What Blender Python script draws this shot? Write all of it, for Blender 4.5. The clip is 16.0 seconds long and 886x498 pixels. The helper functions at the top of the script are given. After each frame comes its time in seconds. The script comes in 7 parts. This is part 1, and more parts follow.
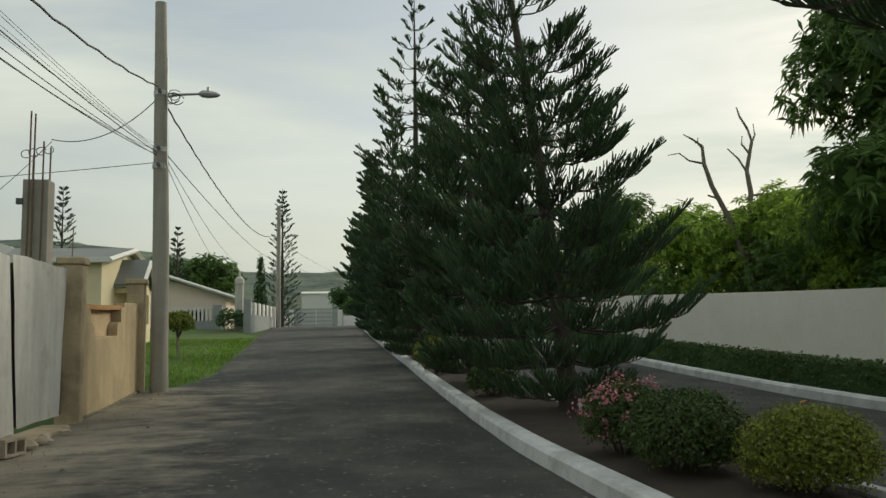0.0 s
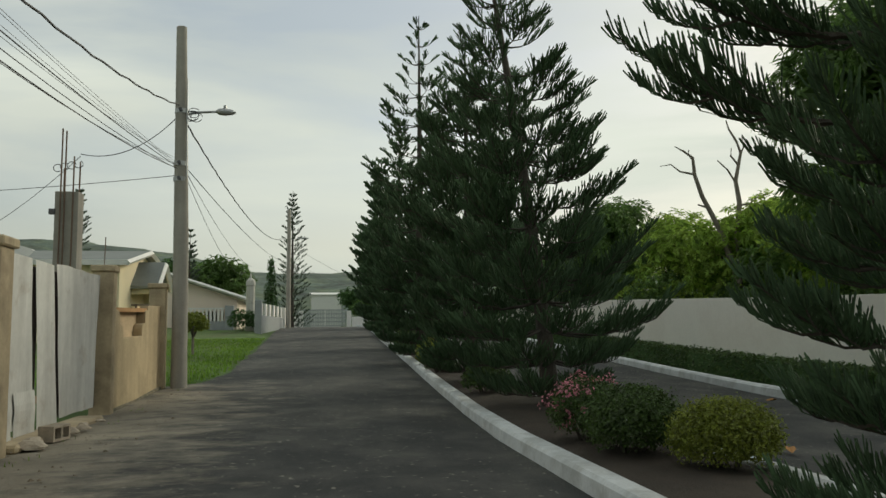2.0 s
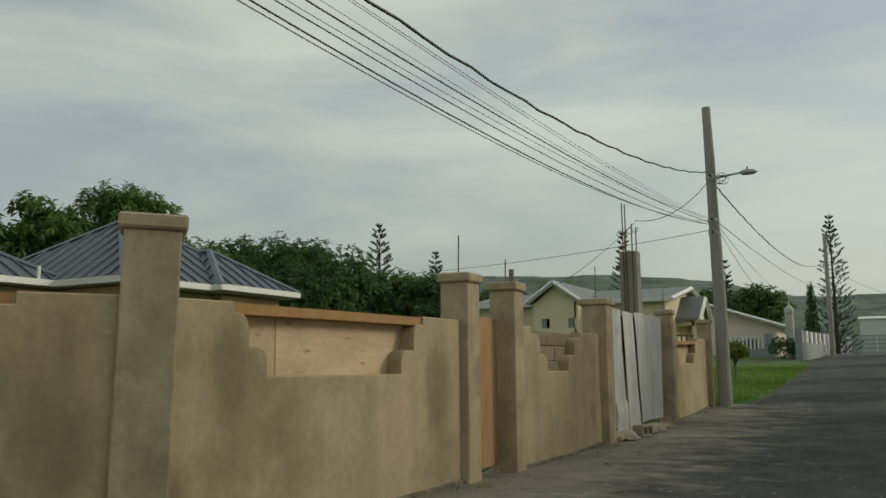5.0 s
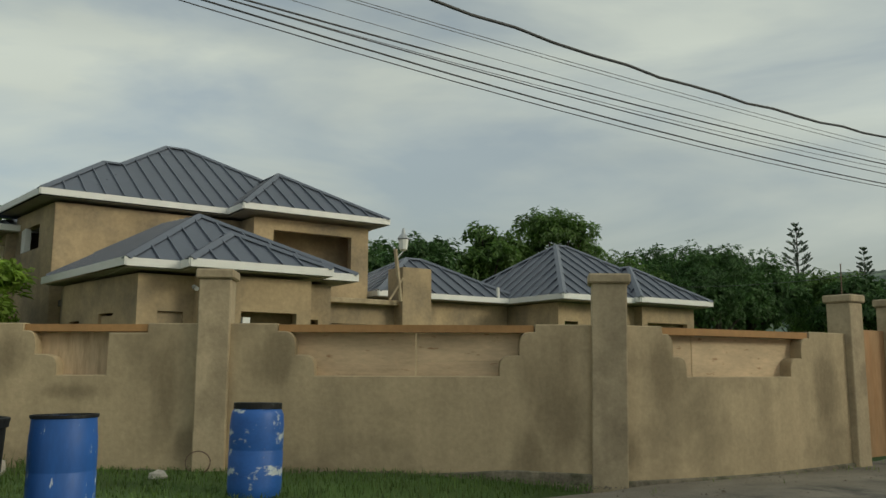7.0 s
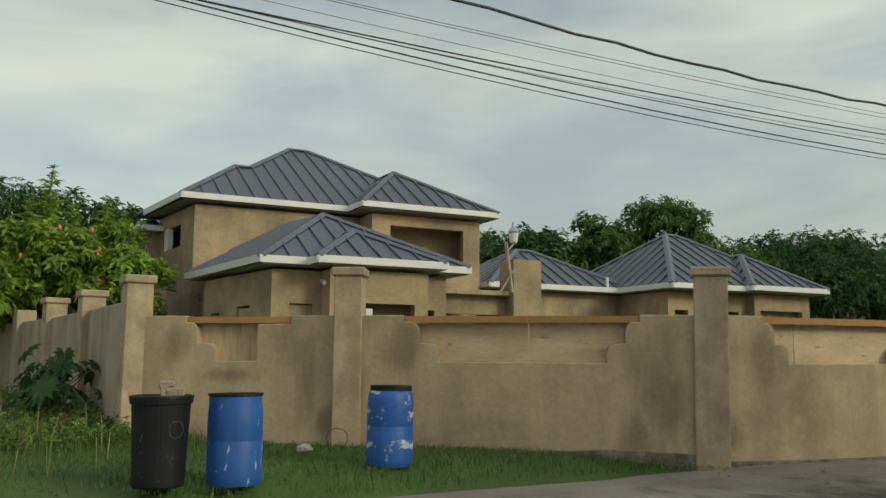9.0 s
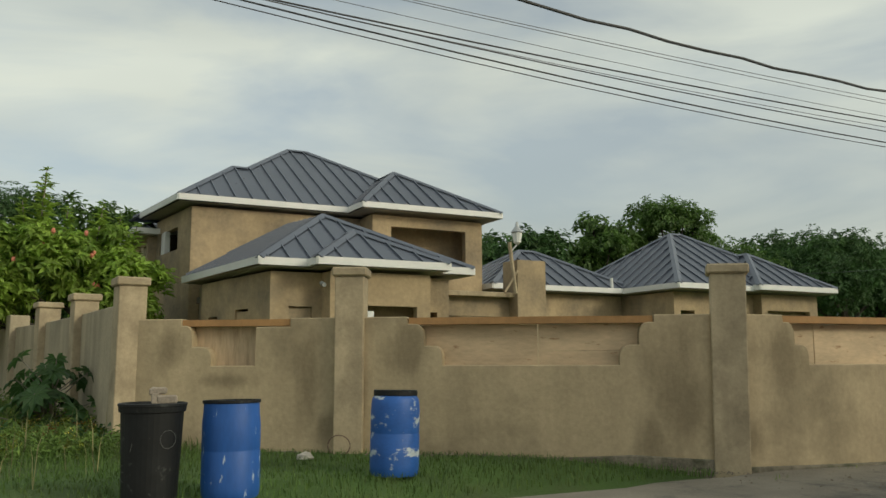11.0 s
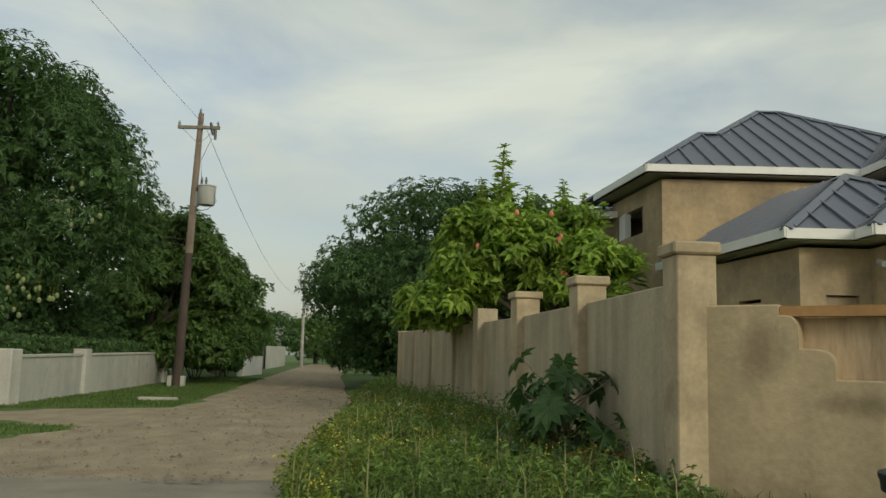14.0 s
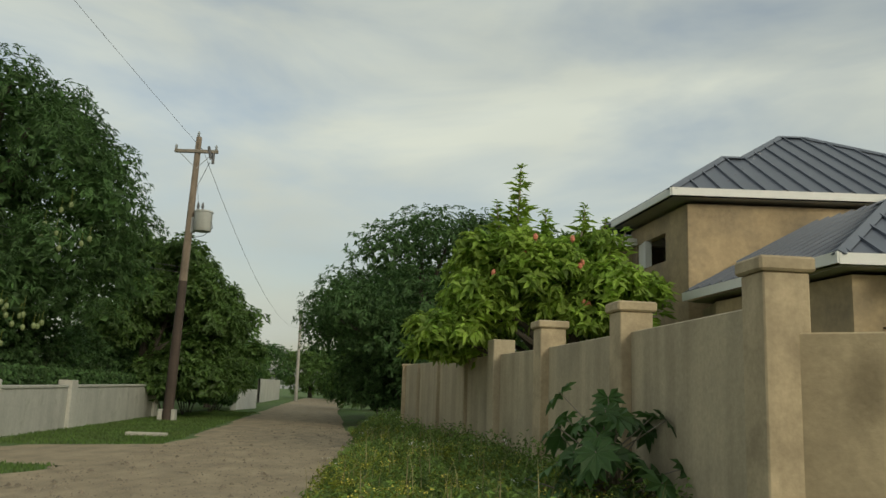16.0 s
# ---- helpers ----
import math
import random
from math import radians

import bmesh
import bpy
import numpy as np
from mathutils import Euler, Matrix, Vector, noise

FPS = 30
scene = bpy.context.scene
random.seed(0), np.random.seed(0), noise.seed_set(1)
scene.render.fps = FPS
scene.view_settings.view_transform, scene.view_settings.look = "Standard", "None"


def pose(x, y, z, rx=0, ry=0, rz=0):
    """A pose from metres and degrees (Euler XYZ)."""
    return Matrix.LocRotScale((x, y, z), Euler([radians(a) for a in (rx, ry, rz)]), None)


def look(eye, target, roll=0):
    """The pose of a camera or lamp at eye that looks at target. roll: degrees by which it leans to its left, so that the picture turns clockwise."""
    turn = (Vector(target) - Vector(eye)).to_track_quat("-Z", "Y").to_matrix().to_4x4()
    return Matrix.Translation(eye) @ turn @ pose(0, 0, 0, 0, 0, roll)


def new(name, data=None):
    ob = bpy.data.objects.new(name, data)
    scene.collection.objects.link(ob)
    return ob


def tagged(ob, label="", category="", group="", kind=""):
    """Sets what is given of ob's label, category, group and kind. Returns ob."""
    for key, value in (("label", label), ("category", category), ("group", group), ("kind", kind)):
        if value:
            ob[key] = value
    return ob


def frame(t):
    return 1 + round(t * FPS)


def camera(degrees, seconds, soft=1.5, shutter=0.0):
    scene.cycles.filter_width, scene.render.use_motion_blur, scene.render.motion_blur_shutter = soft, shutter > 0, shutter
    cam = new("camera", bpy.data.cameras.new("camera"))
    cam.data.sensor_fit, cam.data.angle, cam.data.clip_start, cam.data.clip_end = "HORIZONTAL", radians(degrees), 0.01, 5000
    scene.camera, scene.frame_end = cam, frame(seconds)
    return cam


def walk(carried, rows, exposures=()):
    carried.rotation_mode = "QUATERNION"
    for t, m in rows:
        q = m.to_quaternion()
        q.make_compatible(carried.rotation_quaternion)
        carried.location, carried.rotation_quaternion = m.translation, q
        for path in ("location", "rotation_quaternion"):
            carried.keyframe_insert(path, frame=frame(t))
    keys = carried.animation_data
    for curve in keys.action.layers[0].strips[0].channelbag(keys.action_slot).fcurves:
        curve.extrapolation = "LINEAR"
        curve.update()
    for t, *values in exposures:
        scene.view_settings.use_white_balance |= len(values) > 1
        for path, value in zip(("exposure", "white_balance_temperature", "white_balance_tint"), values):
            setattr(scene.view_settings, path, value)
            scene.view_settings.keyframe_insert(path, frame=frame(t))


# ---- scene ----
cam = camera(55.8, 16.0)
# seconds, x, y, z, yaw, pitch, roll
ROWS = [
    (0.0, -0.000, -0.000, 1.257, -8.58, 5.83, 0.88),
    (0.5, -0.004, -0.179, 1.252, -8.56, 5.76, 0.75),
    (1.0, 0.009, -0.449, 1.251, -8.42, 5.89, 0.65),
    (1.5, 0.028, -0.844, 1.256, -8.36, 5.93, 0.50),
    (2.0, 0.035, -1.339, 1.271, -7.95, 5.91, 0.57),
    (2.5, 0.013, -1.878, 1.293, -4.36, 7.83, 0.26),
    (3.0, 0.009, -2.561, 1.305, 0.58, 7.83, -0.23),
    (3.5, 0.047, -3.216, 1.294, 6.87, 7.82, -0.74),
    (4.0, 0.160, -3.961, 1.262, 13.72, 8.17, 0.49),
    (4.5, 0.392, -4.747, 1.251, 20.30, 9.26, 0.87),
    (5.0, 0.655, -5.434, 1.260, 27.68, 8.09, 0.48),
    (7.5, 3.297, -8.469, 1.266, 60.06, 9.27, -0.24),
    (8.0, 3.551, -8.606, 1.261, 62.70, 9.76, -0.15),
    (8.5, 3.620, -8.644, 1.256, 63.25, 9.00, -0.03),
    (9.0, 3.610, -8.643, 1.249, 62.93, 7.45, -0.29),
    (11.5, 2.828, -8.475, 1.246, 63.16, 7.78, 0.35),
    (12.0, 2.293, -8.465, 1.253, 66.81, 8.01, 0.72),
    (12.5, 1.606, -8.570, 1.272, 70.93, 7.94, 0.73),
    (13.0, 0.690, -8.750, 1.312, 79.86, 6.78, 0.67),
    (13.5, -0.188, -9.035, 1.302, 86.58, 6.70, -0.93),
    (14.0, -1.055, -9.349, 1.291, 89.63, 7.46, -1.44),
    (14.5, -1.742, -9.555, 1.296, 91.00, 8.14, -1.74),
    (15.0, -2.099, -9.681, 1.288, 90.56, 8.36, -1.84),
    (15.5, -2.209, -9.688, 1.281, 90.22, 8.70, -1.81),
    (16.0, -2.215, -9.665, 1.282, 89.26, 9.81, -1.93),
]
walk(cam, [(t, pose(x, y, z, 90 + pitch, roll, yaw)) for t, x, y, z, yaw, pitch, roll in ROWS],
     exposures=[(0.0, 0.15, 6900, -4), (2.5, 0.10, 6850, -4), (5.0, -0.12, 6750, -6), (8.0, -0.10, 6650, -6), (9.0, 0.05, 6750, -4), (12.5, 0.12, 6800, -4), (16.0, 0.06, 6950, -4)])

# ---- light ----
SUN_BEARING, SUN_HEIGHT = 56.0, 24.0     # degrees from +y towards +x, degrees above the horizon
world = bpy.data.worlds.new("world")
scene.world = world
world.use_nodes = True
wn, wl = world.node_tree.nodes, world.node_tree.links
wn.clear()
w_out = wn.new("ShaderNodeOutputWorld")
w_bg = wn.new("ShaderNodeBackground")
w_sky = wn.new("ShaderNodeTexSky")
w_sky.sky_type, w_sky.sun_disc = "NISHITA", False
w_sky.sun_elevation, w_sky.sun_rotation = radians(SUN_HEIGHT), radians(SUN_BEARING)
w_sky.air_density, w_sky.dust_density = 1.2, 2.5
w_gain = wn.new("ShaderNodeMix"); w_gain.data_type, w_gain.blend_type = "RGBA", "MULTIPLY"
w_gain.inputs[0].default_value = 1.0
w_gain.inputs[7].default_value = (0.122, 0.110, 0.122, 1)
wl.new(w_sky.outputs[0], w_gain.inputs[6])
w_co = wn.new("ShaderNodeTexCoord")
w_map = wn.new("ShaderNodeMapping")
w_map.inputs["Scale"].default_value = (1.0, 1.7, 5.5)
w_map.inputs["Rotation"].default_value = (0.10, 0.14, radians(20))
wl.new(w_co.outputs["Generated"], w_map.inputs[0])
w_noise = wn.new("ShaderNodeTexNoise")
w_noise.inputs["Scale"].default_value, w_noise.inputs["Detail"].default_value, w_noise.inputs["Roughness"].default_value = 1.6, 6.0, 0.52
w_noise.inputs["Distortion"].default_value = 0.35
wl.new(w_map.outputs[0], w_noise.inputs[0])
w_ramp = wn.new("ShaderNodeValToRGB")
w_ramp.color_ramp.elements[0].position, w_ramp.color_ramp.elements[0].color = 0.36, (0.42, 0.42, 0.42, 1)
w_ramp.color_ramp.elements[1].position, w_ramp.color_ramp.elements[1].color = 0.62, (1, 1, 1, 1)
wl.new(w_noise.outputs[0], w_ramp.inputs[0])
# the cloud deck: paler where thick, with softer, larger variation
w_noise2 = wn.new("ShaderNodeTexNoise")
w_noise2.inputs["Scale"].default_value, w_noise2.inputs["Detail"].default_value = 1.1, 3.0
wl.new(w_map.outputs[0], w_noise2.inputs[0])
w_cloud = wn.new("ShaderNodeValToRGB")
w_cloud.color_ramp.elements[0].position, w_cloud.color_ramp.elements[0].color = 0.33, (0.50, 0.51, 0.52, 1)
w_cloud.color_ramp.elements[1].position, w_cloud.color_ramp.elements[1].color = 0.66, (0.68, 0.68, 0.665, 1)
wl.new(w_noise2.outputs[0], w_cloud.inputs[0])
w_mix = wn.new("ShaderNodeMix"); w_mix.data_type = "RGBA"
wl.new(w_ramp.outputs[0], w_mix.inputs[0])
wl.new(w_gain.outputs[2], w_mix.inputs[6])
# cloud scatters more light forward, towards the veiled sun
w_dot = wn.new("ShaderNodeVectorMath"); w_dot.operation = "DOT_PRODUCT"
wl.new(w_co.outputs["Generated"], w_dot.inputs[0])
w_dot.inputs[1].default_value = (math.sin(radians(SUN_BEARING)) * math.cos(radians(SUN_HEIGHT)), math.cos(radians(SUN_BEARING)) * math.cos(radians(SUN_HEIGHT)), math.sin(radians(SUN_HEIGHT)))
w_glow = wn.new("ShaderNodeMapRange"); w_glow.interpolation_type = "SMOOTHSTEP"
w_glow.inputs["From Min"].default_value, w_glow.inputs["From Max"].default_value = 0.0, 1.0
w_glow.inputs["To Min"].default_value, w_glow.inputs["To Max"].default_value = 1.0, 1.14
wl.new(w_dot.outputs["Value"], w_glow.inputs[0])
w_lit = wn.new("ShaderNodeVectorMath"); w_lit.operation = "SCALE"
wl.new(w_cloud.outputs[0], w_lit.inputs[0])
w_sep = wn.new("ShaderNodeSeparateXYZ")
wl.new(w_co.outputs["Generated"], w_sep.inputs[0])
w_low = wn.new("ShaderNodeMapRange"); w_low.interpolation_type = "SMOOTHSTEP"
w_low.inputs["From Min"].default_value, w_low.inputs["From Max"].default_value = 0.02, 0.30
w_low.inputs["To Min"].default_value, w_low.inputs["To Max"].default_value = 0.84, 1.0
wl.new(w_sep.outputs[2], w_low.inputs[0])
w_both = wn.new("ShaderNodeMath"); w_both.operation = "MULTIPLY"
wl.new(w_glow.outputs[0], w_both.inputs[0]); wl.new(w_low.outputs[0], w_both.inputs[1])
wl.new(w_both.outputs[0], w_lit.inputs["Scale"])
wl.new(w_lit.outputs[0], w_mix.inputs[7])
wl.new(w_mix.outputs[2], w_bg.inputs[0])
w_bg.inputs[1].default_value = 1.0
wl.new(w_bg.outputs[0], w_out.inputs[0])

sun_data = bpy.data.lights.new("sun", "SUN")
sun_data.energy, sun_data.angle, sun_data.color = 1.2, radians(14), (1.0, 0.93, 0.82)
sun = new("sun", sun_data)
_a, _e = radians(SUN_BEARING), radians(SUN_HEIGHT)
sun.matrix_world = look((math.sin(_a) * 50, math.cos(_a) * 50, math.tan(_e) * 50), (0, 0, 0))


# ---- materials ----
def material(name, base, rough=0.85, metal=0.0, vary=0.25, scale=3.0, fine=40.0, bump=0.2, second=None, second_amount=0.5,
             second_scale=1.0, second_range=(0.45, 0.65), streak=0.0, per_object=0.0, per_island=0.0, specular=0.5, transmit=0.0, bump_scale=None, stretch=(1, 1, 1), distance=0.02):
    """A procedural surface: a base colour that varies at a coarse and a fine scale, patches of a second colour, bump."""
    m = bpy.data.materials.new(name)
    m.use_nodes = True
    n, l = m.node_tree.nodes, m.node_tree.links
    b = n["Principled BSDF"]
    b.inputs["Roughness"].default_value, b.inputs["Metallic"].default_value = rough, metal
    b.inputs["Specular IOR Level"].default_value = specular
    co = n.new("ShaderNodeTexCoord")
    geo = n.new("ShaderNodeNewGeometry")
    mp = n.new("ShaderNodeMapping")
    mp.inputs["Scale"].default_value = stretch
    l.new(geo.outputs["Position"], mp.inputs[0])
    def noise_node(s, detail=4.0, rgh=0.6):
        t = n.new("ShaderNodeTexNoise")
        t.inputs["Scale"].default_value, t.inputs["Detail"].default_value, t.inputs["Roughness"].default_value = s, detail, rgh
        l.new(mp.outputs[0], t.inputs[0])
        return t
    coarse, grain = noise_node(scale), noise_node(fine, 3.0)
    # brightness factor
    add = n.new("ShaderNodeMath"); add.operation = "MULTIPLY_ADD"
    l.new(grain.outputs[0], add.inputs[0]); add.inputs[1].default_value = 0.55
    l.new(coarse.outputs[0], add.inputs[2])
    rng = n.new("ShaderNodeMapRange")
    rng.inputs["From Min"].default_value, rng.inputs["From Max"].default_value = 0.5, 1.05
    rng.inputs["To Min"].default_value, rng.inputs["To Max"].default_value = 1 - vary, 1 + vary
    l.new(add.outputs[0], rng.inputs[0])
    value = rng.outputs[0]
    def times(sock, other, amount):
        r = n.new("ShaderNodeMapRange")
        r.inputs["To Min"].default_value, r.inputs["To Max"].default_value = 1 - amount, 1 + amount
        l.new(other, r.inputs[0])
        mul = n.new("ShaderNodeMath"); mul.operation = "MULTIPLY"
        l.new(sock, mul.inputs[0]); l.new(r.outputs[0], mul.inputs[1])
        return mul.outputs[0]
    if per_object:
        info = n.new("ShaderNodeObjectInfo")
        value = times(value, info.outputs["Random"], per_object)
    if per_island:
        value = times(value, geo.outputs["Random Per Island"], per_island)
    if streak:
        mp2 = n.new("ShaderNodeMapping"); mp2.inputs["Scale"].default_value = (1, 1, 0.10)
        l.new(geo.outputs["Position"], mp2.inputs[0])
        st = n.new("ShaderNodeTexNoise")
        st.inputs["Scale"].default_value, st.inputs["Detail"].default_value = 3.2, 5.0
        l.new(mp2.outputs[0], st.inputs[0])
        sr = n.new("ShaderNodeMapRange")
        sr.inputs["From Min"].default_value, sr.inputs["From Max"].default_value = 0.35, 0.65
        sr.inputs["To Min"].default_value, sr.inputs["To Max"].default_value = 1 - streak, 1 + streak * 0.35
        l.new(st.outputs[0], sr.inputs[0])
        mul = n.new("ShaderNodeMath"); mul.operation = "MULTIPLY"
        l.new(value, mul.inputs[0]); l.new(sr.outputs[0], mul.inputs[1])
        value = mul.outputs[0]
    colour = n.new("ShaderNodeRGB"); colour.outputs[0].default_value = (*base, 1)
    sock = colour.outputs[0]
    if second:
        patches = noise_node(second_scale, 5.0, 0.62)
        pr = n.new("ShaderNodeMapRange")
        pr.inputs["From Min"].default_value, pr.inputs["From Max"].default_value = second_range
        pr.inputs["To Max"].default_value = second_amount
        l.new(patches.outputs[0], pr.inputs[0])
        mx = n.new("ShaderNodeMix"); mx.data_type = "RGBA"
        l.new(pr.outputs[0], mx.inputs[0]); l.new(sock, mx.inputs[6]); mx.inputs[7].default_value = (*second, 1)
        sock = mx.outputs[2]
    hv = n.new("ShaderNodeHueSaturation")
    l.new(value, hv.inputs["Value"]); l.new(sock, hv.inputs["Color"])
    l.new(hv.outputs[0], b.inputs["Base Color"])
    if bump:
        bp = n.new("ShaderNodeBump")
        bp.inputs["Strength"].default_value, bp.inputs["Distance"].default_value = bump, distance
        bn = noise_node(bump_scale, 5.0, 0.65) if bump_scale else add
        l.new(bn.outputs[0], bp.inputs["Height"])
        l.new(bp.outputs[0], b.inputs["Normal"])
    if transmit:
        tr = n.new("ShaderNodeBsdfTranslucent")
        ms = n.new("ShaderNodeMixShader")
        ms.inputs[0].default_value = transmit
        l.new(hv.outputs[0], tr.inputs[0])
        l.new(b.outputs[0], ms.inputs[1]); l.new(tr.outputs[0], ms.inputs[2])
        l.new(ms.outputs[0], n["Material Output"].inputs[0])
    return m


M_ASPHALT = material("asphalt", (0.036, 0.037, 0.036), 0.9, vary=0.40, scale=0.9, fine=70, bump=0.5, second=(0.072, 0.069, 0.061), second_amount=0.85, second_scale=0.9, second_range=(0.43, 0.66), bump_scale=45, stretch=(1.2, 0.8, 1))


def add_dust(m, colour, x_clean, x_dusty):
    """Pale dust that lies thicker towards the wall's side of the lane, in ragged patches."""
    n, l = m.node_tree.nodes, m.node_tree.links
    hue = next(k for k in n if k.bl_idname == "ShaderNodeHueSaturation")
    old = hue.inputs["Color"].links[0].from_socket
    geo = n.new("ShaderNodeNewGeometry")
    sep = n.new("ShaderNodeSeparateXYZ")
    l.new(geo.outputs["Position"], sep.inputs[0])
    grad = n.new("ShaderNodeMapRange")
    grad.inputs["From Min"].default_value, grad.inputs["From Max"].default_value = x_clean, x_dusty
    grad.inputs["To Min"].default_value, grad.inputs["To Max"].default_value = 0.0, 0.36
    l.new(sep.outputs[0], grad.inputs[0])
    mp = n.new("ShaderNodeMapping"); mp.inputs["Scale"].default_value = (0.7, 1.0, 1)
    l.new(geo.outputs["Position"], mp.inputs[0])
    ns = n.new("ShaderNodeTexNoise")
    ns.inputs["Scale"].default_value, ns.inputs["Detail"].default_value, ns.inputs["Roughness"].default_value = 1.5, 9.0, 0.72
    l.new(mp.outputs[0], ns.inputs[0])
    # the dust lies beside the wall only and ends where the lawn begins
    end = n.new("ShaderNodeMapRange")
    end.inputs["From Min"].default_value, end.inputs["From Max"].default_value = 14.0, 21.0
    end.inputs["To Min"].default_value, end.inputs["To Max"].default_value = 1.0, 0.25
    l.new(sep.outputs[1], end.inputs[0])
    lie = n.new("ShaderNodeMath"); lie.operation = "MULTIPLY"
    l.new(grad.outputs[0], lie.inputs[0]); l.new(end.outputs[0], lie.inputs[1])
    far = n.new("ShaderNodeMapRange")
    far.inputs["From Min"].default_value, far.inputs["From Max"].default_value = -3.8, -7.5
    far.inputs["To Max"].default_value = 0.62
    l.new(sep.outputs[0], far.inputs[0])
    both = n.new("ShaderNodeMath"); both.operation = "ADD"
    l.new(lie.outputs[0], both.inputs[0]); l.new(far.outputs[0], both.inputs[1])
    add = n.new("ShaderNodeMath"); add.operation = "ADD"
    l.new(both.outputs[0], add.inputs[0]); l.new(ns.outputs[0], add.inputs[1])
    edge = n.new("ShaderNodeMapRange")
    edge.inputs["From Min"].default_value, edge.inputs["From Max"].default_value, edge.inputs["To Max"].default_value = 0.60, 0.82, 0.9
    l.new(add.outputs[0], edge.inputs[0])
    mx = n.new("ShaderNodeMix"); mx.data_type = "RGBA"
    l.new(edge.outputs[0], mx.inputs[0]); l.new(old, mx.inputs[6]); mx.inputs[7].default_value = (*colour, 1)
    # scattered pale grit pressed into the surface
    grit = n.new("ShaderNodeTexNoise")
    grit.inputs["Scale"].default_value, grit.inputs["Detail"].default_value = 13.0, 2.0
    l.new(geo.outputs["Position"], grit.inputs[0])
    few = n.new("ShaderNodeMapRange")
    few.inputs["From Min"].default_value, few.inputs["From Max"].default_value, few.inputs["To Max"].default_value = 0.67, 0.71, 0.8
    l.new(grit.outputs[0], few.inputs[0])
    mg = n.new("ShaderNodeMix"); mg.data_type = "RGBA"
    l.new(few.outputs[0], mg.inputs[0]); l.new(mx.outputs[2], mg.inputs[6]); mg.inputs[7].default_value = (0.27, 0.25, 0.21, 1)
    l.new(mg.outputs[2], hue.inputs["Color"])


add_dust(M_ASPHALT, (0.255, 0.225, 0.175), -0.2, -3.0)
M_MARL = material("marl_road", (0.30, 0.24, 0.158), 0.95, vary=0.34, scale=1.6, fine=38, bump=0.9, second=(0.215, 0.172, 0.12), second_amount=0.6, second_scale=1.5, second_range=(0.46, 0.74), bump_scale=24, stretch=(0.7, 1.2, 1))
M_DIRT = material("dirt", (0.21, 0.17, 0.125), 0.95, vary=0.35, scale=0.9, fine=30, bump=0.8, second=(0.10, 0.085, 0.06), second_amount=0.6, second_scale=1.6, bump_scale=20)
M_MULCH = material("bed_soil", (0.042, 0.031, 0.022), 0.95, vary=0.4, scale=3, fine=50, bump=0.9, bump_scale=30)
M_GROUND = material("ground_grass", (0.070, 0.125, 0.024), 0.95, vary=0.35, scale=0.6, fine=30, bump=0.8, second=(0.10, 0.085, 0.05), second_amount=0.6, second_scale=0.35, second_range=(0.5, 0.7), bump_scale=25)
M_KERB = material("whitewashed_kerb", (0.60, 0.62, 0.63), 0.85, vary=0.18, scale=2, fine=30, bump=0.35, second=(0.30, 0.30, 0.28), second_amount=0.5, second_scale=2.5)
M_RENDER = material("cement_render", (0.465, 0.368, 0.232), 0.92, vary=0.20, scale=0.8, fine=18, bump=0.3, second=(0.20, 0.16, 0.10), second_amount=0.6, second_scale=0.7, second_range=(0.50, 0.68), streak=0.12, bump_scale=11)


STAINS = [(-4.35, -1.59, 0.95, 0.42, 0.95), (-6.13, -4.22, 1.4, 0.34, 0.40), (-6.86, -5.24, 1.1, 0.22, 0.75), (-6.65, -4.94, 0.48, 0.26, 0.22), (-7.91, -6.71, 1.4, 0.24, 0.32), (-3.92, -0.38, 1.3, 0.38, 0.5),
          (-4.01, -0.88, 0.35, 0.25, 0.3), (-6.47, -4.69, 0.8, 0.14, 0.6), (-7.49, -6.11, 1.02, 0.40, 0.12), (-4.55, -1.85, 0.4, 0.25, 0.5), (-3.63, 2.51, 1.0, 0.35, 0.6), (-3.60, 7.69, 0.5, 0.2, 0.35)]


